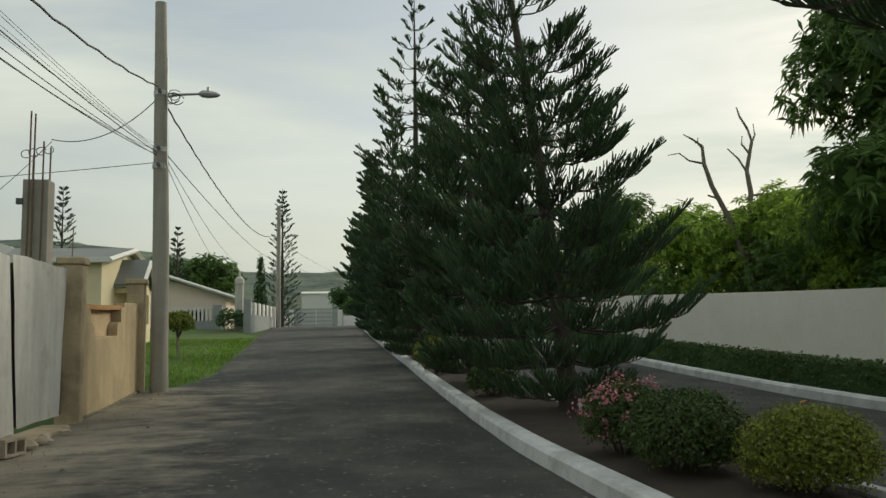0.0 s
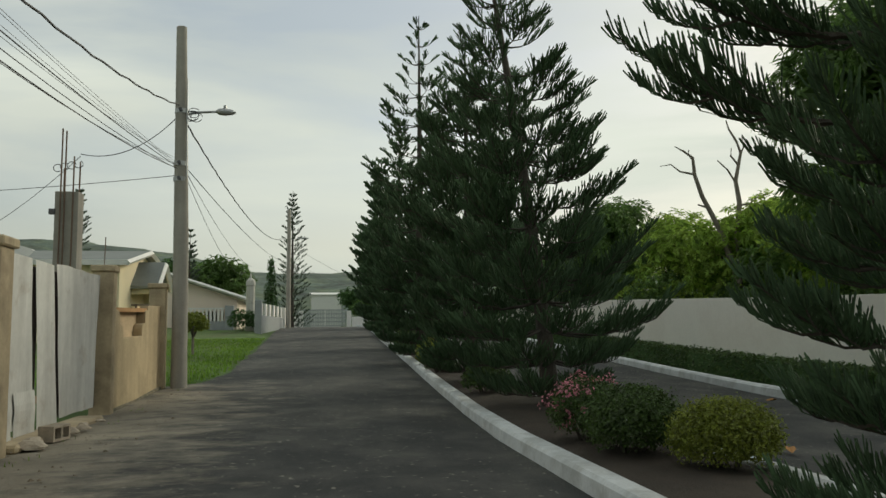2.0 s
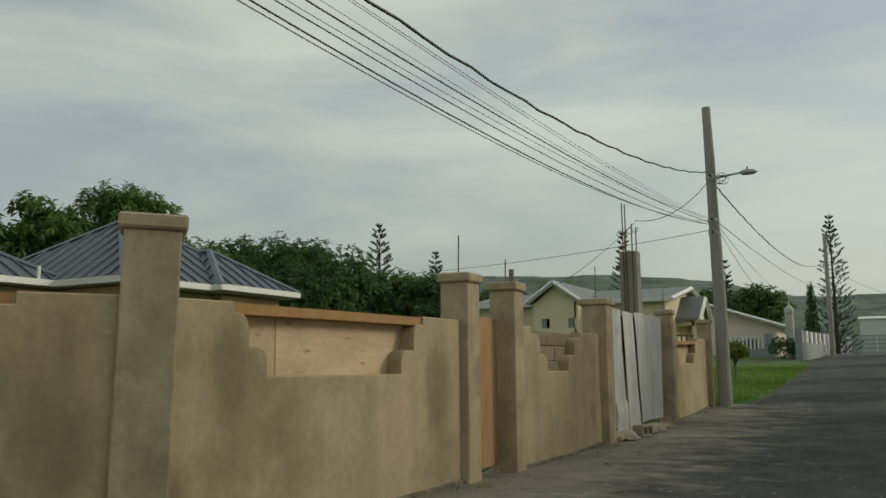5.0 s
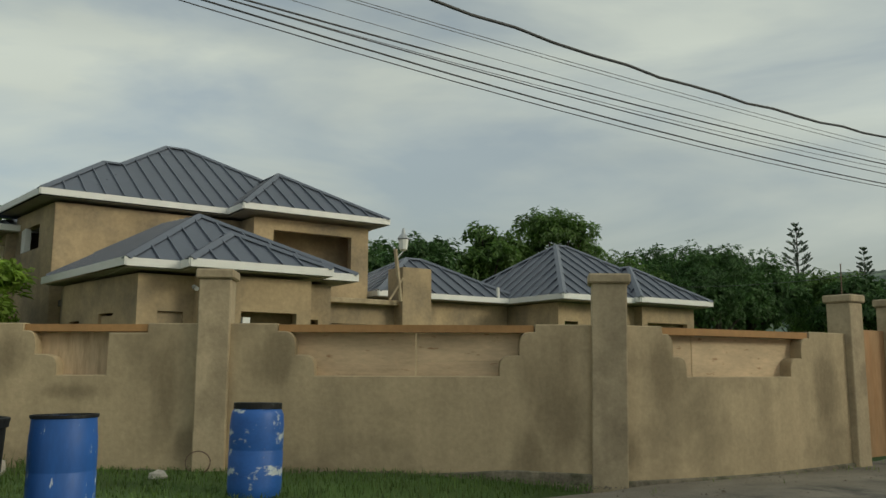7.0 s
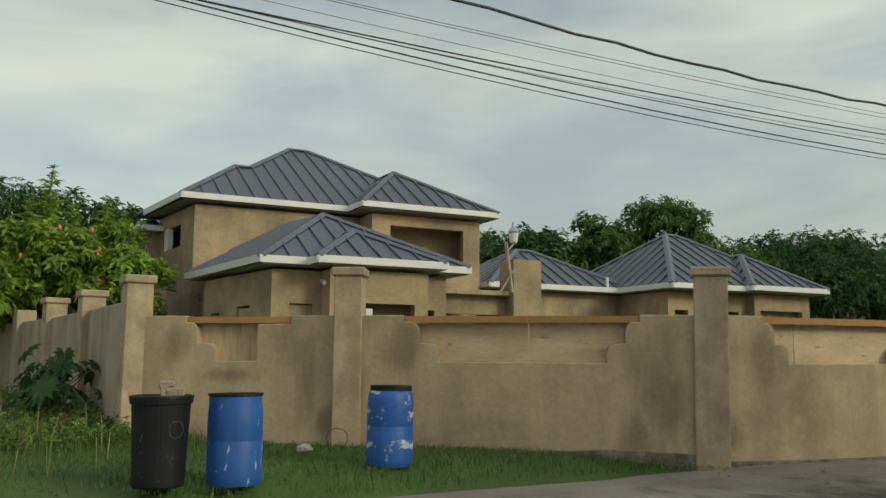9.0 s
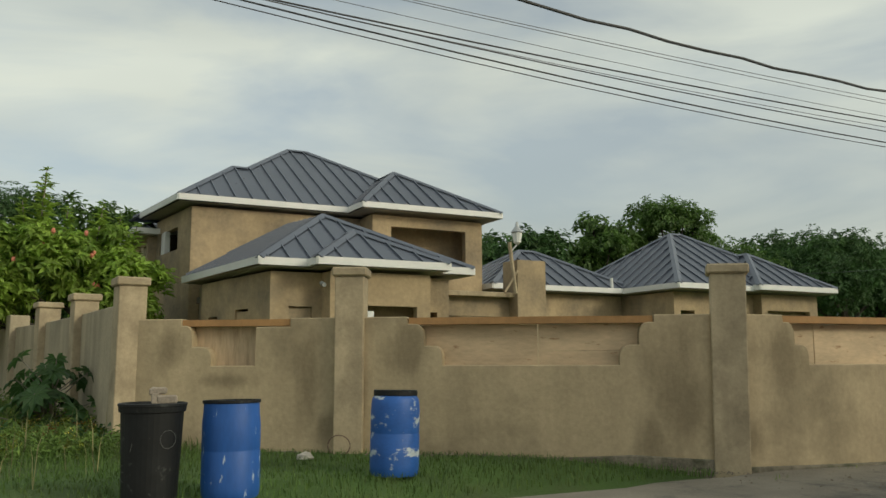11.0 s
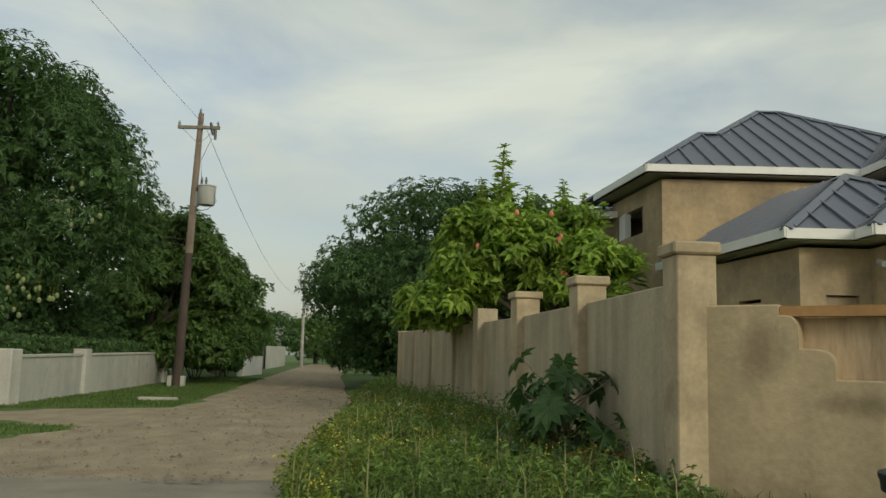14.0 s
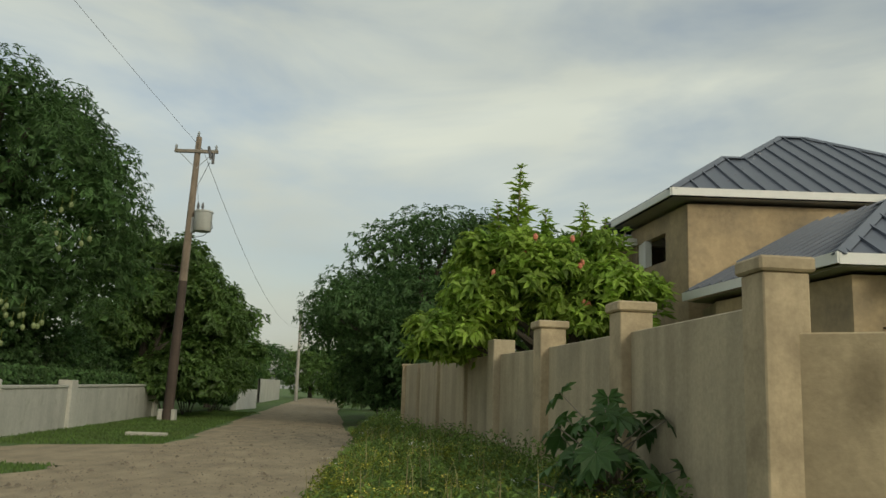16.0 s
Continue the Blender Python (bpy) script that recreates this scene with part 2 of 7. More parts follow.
def add_stains(m, spots, colour, amount):
    """Damp stains in the plaster, each with a place, a width and a height, and ragged edges."""
    n, l = m.node_tree.nodes, m.node_tree.links
    hue = next(k for k in n if k.bl_idname == "ShaderNodeHueSaturation")
    old = hue.inputs["Color"].links[0].from_socket
    geo = n.new("ShaderNodeNewGeometry")
    ns = n.new("ShaderNodeTexNoise")
    ns.inputs["Scale"].default_value, ns.inputs["Detail"].default_value, ns.inputs["Roughness"].default_value = 2.6, 6.0, 0.6
    mp = n.new("ShaderNodeMapping"); mp.inputs["Scale"].default_value = (1, 1, 0.45)
    l.new(geo.outputs["Position"], mp.inputs[0]); l.new(mp.outputs[0], ns.inputs[0])
    total = None
    for x, y, z, w, h in spots:
        sub = n.new("ShaderNodeVectorMath"); sub.operation = "SUBTRACT"
        l.new(geo.outputs["Position"], sub.inputs[0]); sub.inputs[1].default_value = (x, y, z)
        div = n.new("ShaderNodeVectorMath"); div.operation = "DIVIDE"
        l.new(sub.outputs[0], div.inputs[0]); div.inputs[1].default_value = (w, w, h)
        ln = n.new("ShaderNodeVectorMath"); ln.operation = "LENGTH"
        l.new(div.outputs[0], ln.inputs[0])
        ad = n.new("ShaderNodeMath"); ad.operation = "MULTIPLY_ADD"
        l.new(ns.outputs[0], ad.inputs[0]); ad.inputs[1].default_value = 2.2
        l.new(ln.outputs["Value"], ad.inputs[2])
        mr = n.new("ShaderNodeMapRange"); mr.interpolation_type = "SMOOTHSTEP"
        mr.inputs["From Min"].default_value, mr.inputs["From Max"].default_value = 1.35, 2.25
        mr.inputs["To Min"].default_value, mr.inputs["To Max"].default_value = amount, 0.0
        l.new(ad.outputs[0], mr.inputs[0])
        if total is None:
            total = mr.outputs[0]
        else:
            mxm = n.new("ShaderNodeMath"); mxm.operation = "MAXIMUM"
            l.new(total, mxm.inputs[0]); l.new(mr.outputs[0], mxm.inputs[1])
            total = mxm.outputs[0]
    mx = n.new("ShaderNodeMix"); mx.data_type = "RGBA"
    l.new(total, mx.inputs[0]); l.new(old, mx.inputs[6]); mx.inputs[7].default_value = (*colour, 1)
    l.new(mx.outputs[2], hue.inputs["Color"])


add_stains(M_RENDER, STAINS, (0.17, 0.132, 0.078), 0.62)
M_RENDER_SIDE = material("weathered_render", (0.46, 0.385, 0.265), 0.92, vary=0.20, scale=0.8, fine=22, bump=0.3, second=(0.25, 0.215, 0.155), second_amount=0.65, second_scale=0.8, second_range=(0.46, 0.66), streak=0.20, bump_scale=14)
M_FOOTING = material("rough_footing", (0.20, 0.175, 0.13), 0.95, vary=0.45, scale=5, fine=30, bump=0.9, second=(0.07, 0.075, 0.04), second_amount=0.8, second_scale=4, bump_scale=12)
M_CAP = material("pier_cement", (0.47, 0.378, 0.248), 0.9, vary=0.2, scale=2.0, fine=25, bump=0.3, streak=0.14, second=(0.26, 0.205, 0.135), second_amount=0.6, second_scale=1.6, second_range=(0.48, 0.64))
M_HOUSE = material("house_render", (0.435, 0.328, 0.198), 0.92, vary=0.24, scale=0.7, fine=12, bump=0.15, second=(0.20, 0.165, 0.12), second_amount=0.8, second_scale=0.6, streak=0.07)
# the rooms' shade is put into this dark base colour
M_ROOMSHADE = material("interior_shade_tone", (0.16, 0.14, 0.115), 0.95, vary=0.1)
M_ROOF = material("roof_sheet", (0.105, 0.118, 0.150), 0.42, 0.35, vary=0.10, scale=0.8, fine=15, bump=0.03, per_object=0.06)
M_SEAM = material("roof_seam", (0.135, 0.150, 0.185), 0.42, 0.35, vary=0.08, bump=0.0)
M_FASCIA = material("white_fascia", (0.74, 0.73, 0.70), 0.6, vary=0.06, scale=2, bump=0.05)
M_PLY = material("shuttering_ply", (0.56, 0.425, 0.275), 0.85, vary=0.20, scale=1.6, fine=9, bump=0.25, second=(0.30, 0.16, 0.08), second_amount=0.8, second_scale=4.0, second_range=(0.63, 0.69), per_object=0.10, stretch=(1, 1, 3.2))
M_PLYV = material("grained_ply", (0.56, 0.425, 0.275), 0.85, vary=0.22, scale=2.2, fine=7, bump=0.25, second=(0.36, 0.26, 0.16), second_amount=0.6, second_scale=2.5, second_range=(0.5, 0.62), stretch=(3.5, 3.5, 0.6))
M_BLOCKWORK = material("rough_blockwork", (0.36, 0.285, 0.195), 0.95, vary=0.35, scale=5, fine=24, bump=0.8, second=(0.22, 0.15, 0.10), second_amount=0.7, second_scale=5.0, second_range=(0.48, 0.62), per_object=0.18, bump_scale=16)
M_BATTEN = material("timber_batten", (0.40, 0.22, 0.09), 0.8, vary=0.2, scale=2.0, fine=14, bump=0.2, per_object=0.12)
M_PLYDOOR = material("plywood_door", (0.43, 0.262, 0.135), 0.8, vary=0.22, scale=2.0, fine=20, bump=0.15, second=(0.36, 0.17, 0.07), second_amount=0.6, second_scale=2.4, stretch=(1, 1, 0.25))
M_SHEET = material("whitewashed_sheet", (0.66, 0.65, 0.62), 0.6, 0.15, vary=0.12, scale=1.3, fine=10, bump=0.1, second=(0.40, 0.33, 0.26), second_amount=0.55, second_scale=2.4, second_range=(0.6, 0.75), streak=0.15)
M_BLUE = material("blue_drum_plastic", (0.022, 0.10, 0.36), 0.5, vary=0.18, scale=4, fine=30, bump=0.1, second=(0.55, 0.62, 0.66), second_amount=0.9, second_scale=16.0, second_range=(0.625, 0.66), stretch=(1, 1, 0.3))
M_BLUEPEEL = material("peeling_blue_plastic", (0.022, 0.10, 0.36), 0.5, vary=0.18, scale=4, fine=30, bump=0.1, second=(0.58, 0.63, 0.62), second_amount=0.85, second_scale=5.0, second_range=(0.57, 0.63), stretch=(1, 1, 1.5))
M_SCRATCH = material("scratch", (0.13, 0.135, 0.13), 0.7, vary=0.2, bump=0.0)
M_BLACK = material("black_plastic", (0.010, 0.011, 0.011), 0.6, vary=0.3, scale=5, fine=30, bump=0.1, second=(0.07, 0.075, 0.07), second_amount=0.6, second_scale=9, second_range=(0.62, 0.7), specular=0.3)
M_BLOCK = material("broken_block", (0.42, 0.39, 0.34), 0.95, vary=0.25, scale=8, fine=50, bump=0.6, bump_scale=40)
M_POLE = material("concrete_pole", (0.36, 0.34, 0.30), 0.9, vary=0.15, scale=2, fine=30, bump=0.15, streak=0.2)
M_POLEWOOD = material("timber_pole", (0.25, 0.20, 0.155), 0.9, vary=0.25, scale=2, fine=25, bump=0.4, streak=0.3)
M_CREOSOTE = material("creosoted_timber", (0.075, 0.055, 0.045), 0.85, vary=0.25, scale=2, fine=25, bump=0.4, streak=0.3)
M_STEEL = material("galvanised_steel", (0.42, 0.43, 0.43), 0.5, 0.7, vary=0.12, bump=0.05)
M_TANK = material("tank_paint", (0.40, 0.41, 0.39), 0.6, vary=0.12, scale=3, bump=0.05, streak=0.15)
M_RUST = material("rusty_bar", (0.20, 0.135, 0.10), 0.85, 0.2, vary=0.2, bump=0.1)
M_WIRE = material("black_cable", (0.012, 0.012, 0.013), 0.6, vary=0.1, bump=0.0)
M_WIREGREY = material("grey_cable", (0.10, 0.10, 0.105), 0.6, vary=0.1, bump=0.0)
M_WHITEWALL = material("white_wall_paint", (0.49, 0.48, 0.435), 0.85, vary=0.18, scale=0.8, fine=15, bump=0.15, second=(0.26, 0.255, 0.21), second_amount=0.7, second_scale=1.6, second_range=(0.56, 0.74), streak=0.10)
M_ESTATE = material("estate_wall_paint", (0.80, 0.76, 0.71), 0.85, vary=0.07, scale=0.5, fine=12, bump=0.08, second=(0.62, 0.57, 0.52), second_amount=0.5, second_scale=0.5)
M_SOFFIT = material("grey_soffit", (0.34, 0.31, 0.26), 0.85, vary=0.12, scale=2, bump=0.05)
M_CREAM = material("cream_wall", (0.78, 0.68, 0.47), 0.85, vary=0.08, scale=0.5, bump=0.05)
M_BEIGE = material("beige_wall", (0.76, 0.66, 0.56), 0.85, vary=0.08, scale=0.5, bump=0.05)
M_WHITE = material("white_paint", (0.74, 0.73, 0.70), 0.7, vary=0.06, bump=0.03)
M_GREYROOF = material("old_roof", (0.19, 0.205, 0.195), 0.7, vary=0.15, scale=0.6, fine=8, bump=0.1)
M_GREYPAINT = material("grey_wall_paint", (0.30, 0.32, 0.33), 0.85, vary=0.1, bump=0.05)
M_GATE = material("pale_green_gate", (0.42, 0.46, 0.43), 0.7, vary=0.12, bump=0.05)
M_STONE = material("rubble_stone", (0.40, 0.34, 0.27), 0.95, vary=0.3, scale=6, fine=40, bump=0.6, per_object=0.25)
M_BARK = material("bark", (0.075, 0.064, 0.052), 0.95, vary=0.35, scale=6, fine=40, bump=0.8, bump_scale=25)
M_PALEBARK = material("pale_bark", (0.22, 0.19, 0.155), 0.95, vary=0.3, scale=5, fine=30, bump=0.6)
M_PINE = material("pine_foliage", (0.068, 0.115, 0.055), 0.75, vary=0.3, scale=1.2, fine=60, bump=0.3, per_island=0.35, bump_scale=120, specular=0.25)
M_PINEFAR = material("distant_pine_foliage", (0.07, 0.10, 0.065), 0.8, vary=0.3, scale=1.2, fine=30, bump=0.0, per_island=0.35)
M_LEAF = material("broad_leaf", (0.11, 0.19, 0.048), 0.55, vary=0.3, scale=0.7, fine=8, bump=0.0, per_island=0.45, transmit=0.48)
M_LEAFDARK = material("dark_leaf", (0.070, 0.138, 0.042), 0.72, vary=0.35, scale=0.6, fine=8, bump=0.0, per_island=0.45, transmit=0.36)
M_LEAFBRIGHT = material("bright_leaf", (0.30, 0.42, 0.075), 0.65, vary=0.3, scale=0.9, fine=8, bump=0.0, per_island=0.45, transmit=0.55, second=(0.14, 0.25, 0.045), second_amount=0.7, second_scale=1.2)
M_CASTOR = material("castor_leaf", (0.062, 0.130, 0.036), 0.5, vary=0.2, scale=2, fine=20, bump=0.0, per_object=0.3, transmit=0.3)
M_LEAFSHRUB = material("clipped_shrub_leaf", (0.060, 0.105, 0.022), 0.5, vary=0.3, scale=3, fine=20, bump=0.0, per_island=0.5, transmit=0.3)
M_LEAFYELLOW = material("yellow_green_leaf", (0.19, 0.225, 0.032), 0.5, vary=0.3, scale=3, fine=20, bump=0.0, per_island=0.5, transmit=0.35)
M_PINK = material("pink_blossom", (0.55, 0.22, 0.27), 0.6, vary=0.25, scale=5, bump=0.0, per_island=0.4, transmit=0.3)
M_DEADLEAF = material("dead_leaf", (0.42, 0.20, 0.05), 0.7, vary=0.25, scale=9, bump=0.1)
M_RED = material("red_pod", (0.56, 0.19, 0.12), 0.5, vary=0.2, scale=8, bump=0.0)
M_FRUIT = material("green_fruit", (0.17, 0.21, 0.085), 0.5, vary=0.2, scale=6, bump=0.0)
M_GRASS = material("grass_blade", (0.215, 0.31, 0.068), 0.7, vary=0.3, scale=0.8, fine=10, bump=0.0, per_island=0.45, transmit=0.35, second=(0.15, 0.165, 0.05), second_amount=0.45, second_scale=0.7)
M_WEED = material("weed_leaf", (0.145, 0.225, 0.052), 0.6, vary=0.35, scale=1.0, fine=10, bump=0.0, per_island=0.45, transmit=0.35)
M_YELLOW = material("yellow_blossom", (0.46, 0.40, 0.06), 0.6, vary=0.2, scale=5, bump=0.0, per_island=0.3)
M_RUSTLEAF = material("withered_leaf", (0.30, 0.15, 0.045), 0.7, vary=0.3, scale=5, bump=0.0, per_island=0.4, transmit=0.3)
M_VERGE = material("verge_blade", (0.105, 0.175, 0.040), 0.7, vary=0.3, scale=0.8, fine=10, bump=0.0, per_island=0.4, transmit=0.35, second=(0.12, 0.14, 0.05), second_amount=0.4, second_scale=0.7)
M_LAWN = material("lawn_blade", (0.16, 0.29, 0.028), 0.7, vary=0.25, scale=0.8, fine=10, bump=0.0, per_island=0.4, transmit=0.35)
M_DRYGRASS = material("pale_seed_head", (0.30, 0.27, 0.13), 0.8, vary=0.25, scale=2, bump=0.0, per_island=0.4, transmit=0.3)
M_HILL = material("distant_hill", (0.075, 0.105, 0.085), 0.95, vary=0.75, scale=0.06, fine=0.3, bump=0.0, second=(0.11, 0.14, 0.075), second_amount=0.8, second_scale=0.05)


# ---- mesh helpers ----
def link_mesh(name, bm, mat, parent=None, label="", smooth=False):
    me = bpy.data.meshes.new(name)
    bm.to_mesh(me)
    bm.free()
    me.materials.append(mat)
    if smooth:
        me.shade_smooth()
        me.set_sharp_from_angle(angle=radians(38))
    ob = new(name, me)
    if parent is not None:
        ob.parent = parent
    if label:
        ob["label"] = label
    return ob


def part(name, bm, mat, parent, label="", smooth=False):
    return link_mesh(name, bm, mat, parent, label, smooth)


def part_np(name, verts, faces, mat, parent=None, label="", smooth=False):
    me = bpy.data.meshes.new(name)
    verts = np.asarray(verts, dtype=np.float32)
    faces = np.asarray(faces, dtype=np.int32)
    k = faces.shape[1]
    me.vertices.add(len(verts)); me.vertices.foreach_set("co", verts.ravel())
    me.loops.add(faces.size); me.loops.foreach_set("vertex_index", faces.ravel())
    me.polygons.add(len(faces)); me.polygons.foreach_set("loop_start", np.arange(0, faces.size, k, dtype=np.int32))
    me.update(calc_edges=True)
    me.materials.append(mat)
    if smooth:
        me.shade_smooth()
    else:
        me.shade_flat()
    ob = new(name, me)
    if parent is not None:
        ob.parent = parent
    if label:
        ob["label"] = label
    return ob


def thing(name, at=(0, 0, 0), label="", category="", group="", kind="", turn=0.0):
    ob = new(name)
    ob.matrix_basis = pose(*at, 0, 0, turn)
    return tagged(ob, label, category, group, kind)


def add_box(bm, lo, hi, bevel=0.0, m=None):
    lo, hi = Vector(lo), Vector(hi)
    mt = Matrix.Translation((lo + hi) / 2) @ Matrix.Diagonal((*(hi - lo), 1))
    r = bmesh.ops.create_cube(bm, size=1, matrix=mt)
    vs = r["verts"]
    if bevel:
        es = list({e for v in vs for e in v.link_edges})
        out = bmesh.ops.bevel(bm, geom=es, offset=bevel, segments=1, affect="EDGES", profile=0.5)
        vs = list({v for f in out["faces"] for v in f.verts} | {v for v in vs if v.is_valid})
    if m is not None:
        seen = {v for v in vs if v.is_valid}
        bmesh.ops.transform(bm, matrix=m, verts=list(seen))
    return vs


def box(lo, hi, bevel=0.0, m=None):
    bm = bmesh.new()
    add_box(bm, lo, hi, bevel)
    if m is not None:
        bmesh.ops.transform(bm, matrix=m, verts=bm.verts)
    return bm


def tube(points, radii, sides=8, bm=None, cap=True):
    """A round bar through the points."""
    bm = bm or bmesh.new()
    points = [Vector(p) for p in points]
    if not hasattr(radii, "__len__"):
        radii = [radii] * len(points)
    rings = []
    up = Vector((0, 0, 1))
    for i, p in enumerate(points):
        d = (points[min(i + 1, len(points) - 1)] - points[max(i - 1, 0)]).normalized()
        a = d.cross(up)
        if a.length < 1e-3:
            a = d.cross(Vector((1, 0, 0)))
        a.normalize()
        b = d.cross(a)
        rings.append([bm.verts.new(p + radii[i] * (math.cos(2 * math.pi * k / sides) * a + math.sin(2 * math.pi * k / sides) * b)) for k in range(sides)])
    for r0, r1 in zip(rings, rings[1:]):
        for k in range(sides):
            bm.faces.new((r0[k], r0[(k + 1) % sides], r1[(k + 1) % sides], r1[k]))
    if cap:
        bm.faces.new(list(reversed(rings[0])))
        bm.faces.new(rings[-1])
    bmesh.ops.recalc_face_normals(bm, faces=bm.faces)
    return bm


def lathe(profile, sides=32, bm=None):
    """A turned shape from (radius, height) pairs."""
    bm = bm or bmesh.new()
    rings = []
    for r, z in profile:
        rings.append([bm.verts.new((r * math.cos(2 * math.pi * k / sides), r * math.sin(2 * math.pi * k / sides), z)) for k in range(sides)])
    for r0, r1 in zip(rings, rings[1:]):
        for k in range(sides):
            bm.faces.new((r0[k], r0[(k + 1) % sides], r1[(k + 1) % sides], r1[k]))
    bmesh.ops.recalc_face_normals(bm, faces=bm.faces)
    return bm


def wall_with_openings(length, height, thick, openings):
    """A wall along +x from the origin, its outer face at y = 0 and its inner at y = thick; openings are (x0, x1, z0, z1)."""
    xs = sorted({0.0, length, *[o[0] for o in openings], *[o[1] for o in openings]})
    zs = sorted({0.0, height, *[o[2] for o in openings], *[o[3] for o in openings]})
    solid = {}
    for i in range(len(xs) - 1):
        for j in range(len(zs) - 1):
            cx, cz = (xs[i] + xs[i + 1]) / 2, (zs[j] + zs[j + 1]) / 2
            solid[i, j] = not any(a < cx < b and c < cz < d for a, b, c, d in openings)
    bm = bmesh.new()
    def quad(*ps):
        bm.faces.new([bm.verts.new(p) for p in ps])
    for (i, j), s in solid.items():
        if not s:
            continue
        x0, x1, z0, z1 = xs[i], xs[i + 1], zs[j], zs[j + 1]
        quad((x0, 0, z0), (x1, 0, z0), (x1, 0, z1), (x0, 0, z1))
        quad((x1, thick, z0), (x0, thick, z0), (x0, thick, z1), (x1, thick, z1))
        if not solid.get((i - 1, j)):
            quad((x0, thick, z0), (x0, 0, z0), (x0, 0, z1), (x0, thick, z1))
        if not solid.get((i + 1, j)):
            quad((x1, 0, z0), (x1, thick, z0), (x1, thick, z1), (x1, 0, z1))
        if not solid.get((i, j - 1)):
            quad((x0, 0, z0), (x0, thick, z0), (x1, thick, z0), (x1, 0, z0))
        if not solid.get((i, j + 1)):
            quad((x0, 0, z1), (x1, 0, z1), (x1, thick, z1), (x0, thick, z1))
    bmesh.ops.remove_doubles(bm, verts=bm.verts, dist=1e-4)
    return bm


def along(p, q):
    """The pose that carries a wall built along +x onto the line from p to q (plan), outer face to the right of the way."""
    d = Vector((q[0] - p[0], q[1] - p[1]))
    return pose(p[0], p[1], p[2] if len(p) > 2 else 0, 0, 0, math.degrees(math.atan2(d.y, d.x))), d.length


def wall_part(name, p, q, z, height, thick, openings, mat, parent, label=""):
    m, length = along(p, q)
    bm = wall_with_openings(length, height, thick, openings)
    bmesh.ops.transform(bm, matrix=Matrix.Translation((0, 0, z)) @ m, verts=bm.verts)
    return part(name, bm, mat, parent, label)


# ---- ground ----
def rise(y):
    return float(np.interp(y, [-200, 9, 12, 15, 19, 23, 41, 63, 80, 100, 140, 400], [0, 0, 0.03, 0.10, 0.23, 0.38, 1.05, 1.93, 2.2, 2.42, 2.7, 3.0]))


def smooth01(a, b, x):
    t = min(1.0, max(0.0, (x - a) / (b - a)))
    return t * t * (3 - 2 * t)


# the carriageways, as outlines in plan
def road_a_edges(y):
    return float(np.interp(y, [-40, 9, 18, 22, 32, 54, 100], [-3.3, -3.3, -2.95, -2.5, -2.7, -3.3, -3.4])), float(np.interp(y, [-40, 9, 14, 23, 42, 62, 100], [2.1, 2.12, 2.28, 2.48, 2.8, 3.2, 3.4]))


def road_b_edges(x):
    return float(np.interp(x, [-120, -66, -22, -15, -13, -8, 40], [-27.5, -21.1, -15.5, -15.3, -15.6, -18, -18])), float(np.interp(x, [-120, -48, -22, -13, -9, -7.4, -5.5, 40], [-21.8, -14.7, -11.3, -11.1, -10.75, -10.4, -9.5, -6.0]))


def west_edge(y):
    """Where the lane's asphalt ends towards the walls."""
    if y < -10.5:
        return -10.8
    if y < -1.2:
        return float(np.interp(y, [-10.5, -9.9, -9.3, -8.6, -7.2, -5.6, -3.5, -1.2], [-7.2, -6.4, -5.5, -4.55, -3.58, -3.52, -3.6, -3.75]))
    if y < 18.6:
        return float(np.interp(y, [-1.2, 0, 17.9, 18.6], [-3.75, -3.85, -3.8, -3.0]))
    return road_a_edges(y)[0]


def verge(x, y):
    """How far the corner verge stands above the road."""
    if y < -11.9 or x > -3:
        return 0.0
    edge = road_b_edges(x)[1]
    d1 = smooth01(edge, edge + 1.1, y) if x < -7 or y < -9 else 1.0
    d2 = smooth01(-3.4, -4.25, x) if y > -8.0 else smooth01(0.0, 0.7, west_edge(y) - x)
    return 0.18 * d1 * d2 * (0.85 + 0.15 * smooth01(-5.0, -9.0, x)) * (smooth01(-1.0, -3.5, y) if x > -8.5 else 1.0)


def ground_z(x, y):
    z = rise(y) + verge(x, y)
    z += 0.02 * noise.noise((x * 0.35, y * 0.35, 3.0))
    return z


xs = np.concatenate([[-3000, -1500, -800, -400, -200, -130], np.arange(-90, -26, 2.0), np.arange(-26, 16, 0.5), np.arange(16, 60, 3.0), [80, 130, 250, 600, 1500, 3000]])
ys = np.concatenate([[-1500, -600, -200, -90], np.arange(-50, -20, 2.0), np.arange(-20, 26, 0.5), np.arange(26, 110, 3.0), [130, 180, 260, 400, 700, 1500, 3000]])
gv, gf = [], []
for y in ys:
    for x in xs:
        lo, hi = road_a_edges(y)
        blo, bhi = road_b_edges(x)
        on_a = lo - 1.0 < x < 12.0 and y > -12
        on_b = blo + 0.3 < y < bhi + 0.1
        junction = -3.0 < x < 12 and -16 < y < 2
        gv.append((x, y, ground_z(x, y) - (0.09 if on_a or on_b or junction else 0.0)))
nx = len(xs)
for j in range(len(ys) - 1):
    for i in range(nx - 1):
        gf.append((j * nx + i, j * nx + i + 1, (j + 1) * nx + i + 1, (j + 1) * nx + i))
ground = part_np("ground", gv, gf, M_GROUND, smooth=True)
tagged(ground, "rough grass and bare earth beside the roads", "ground", kind="structure")


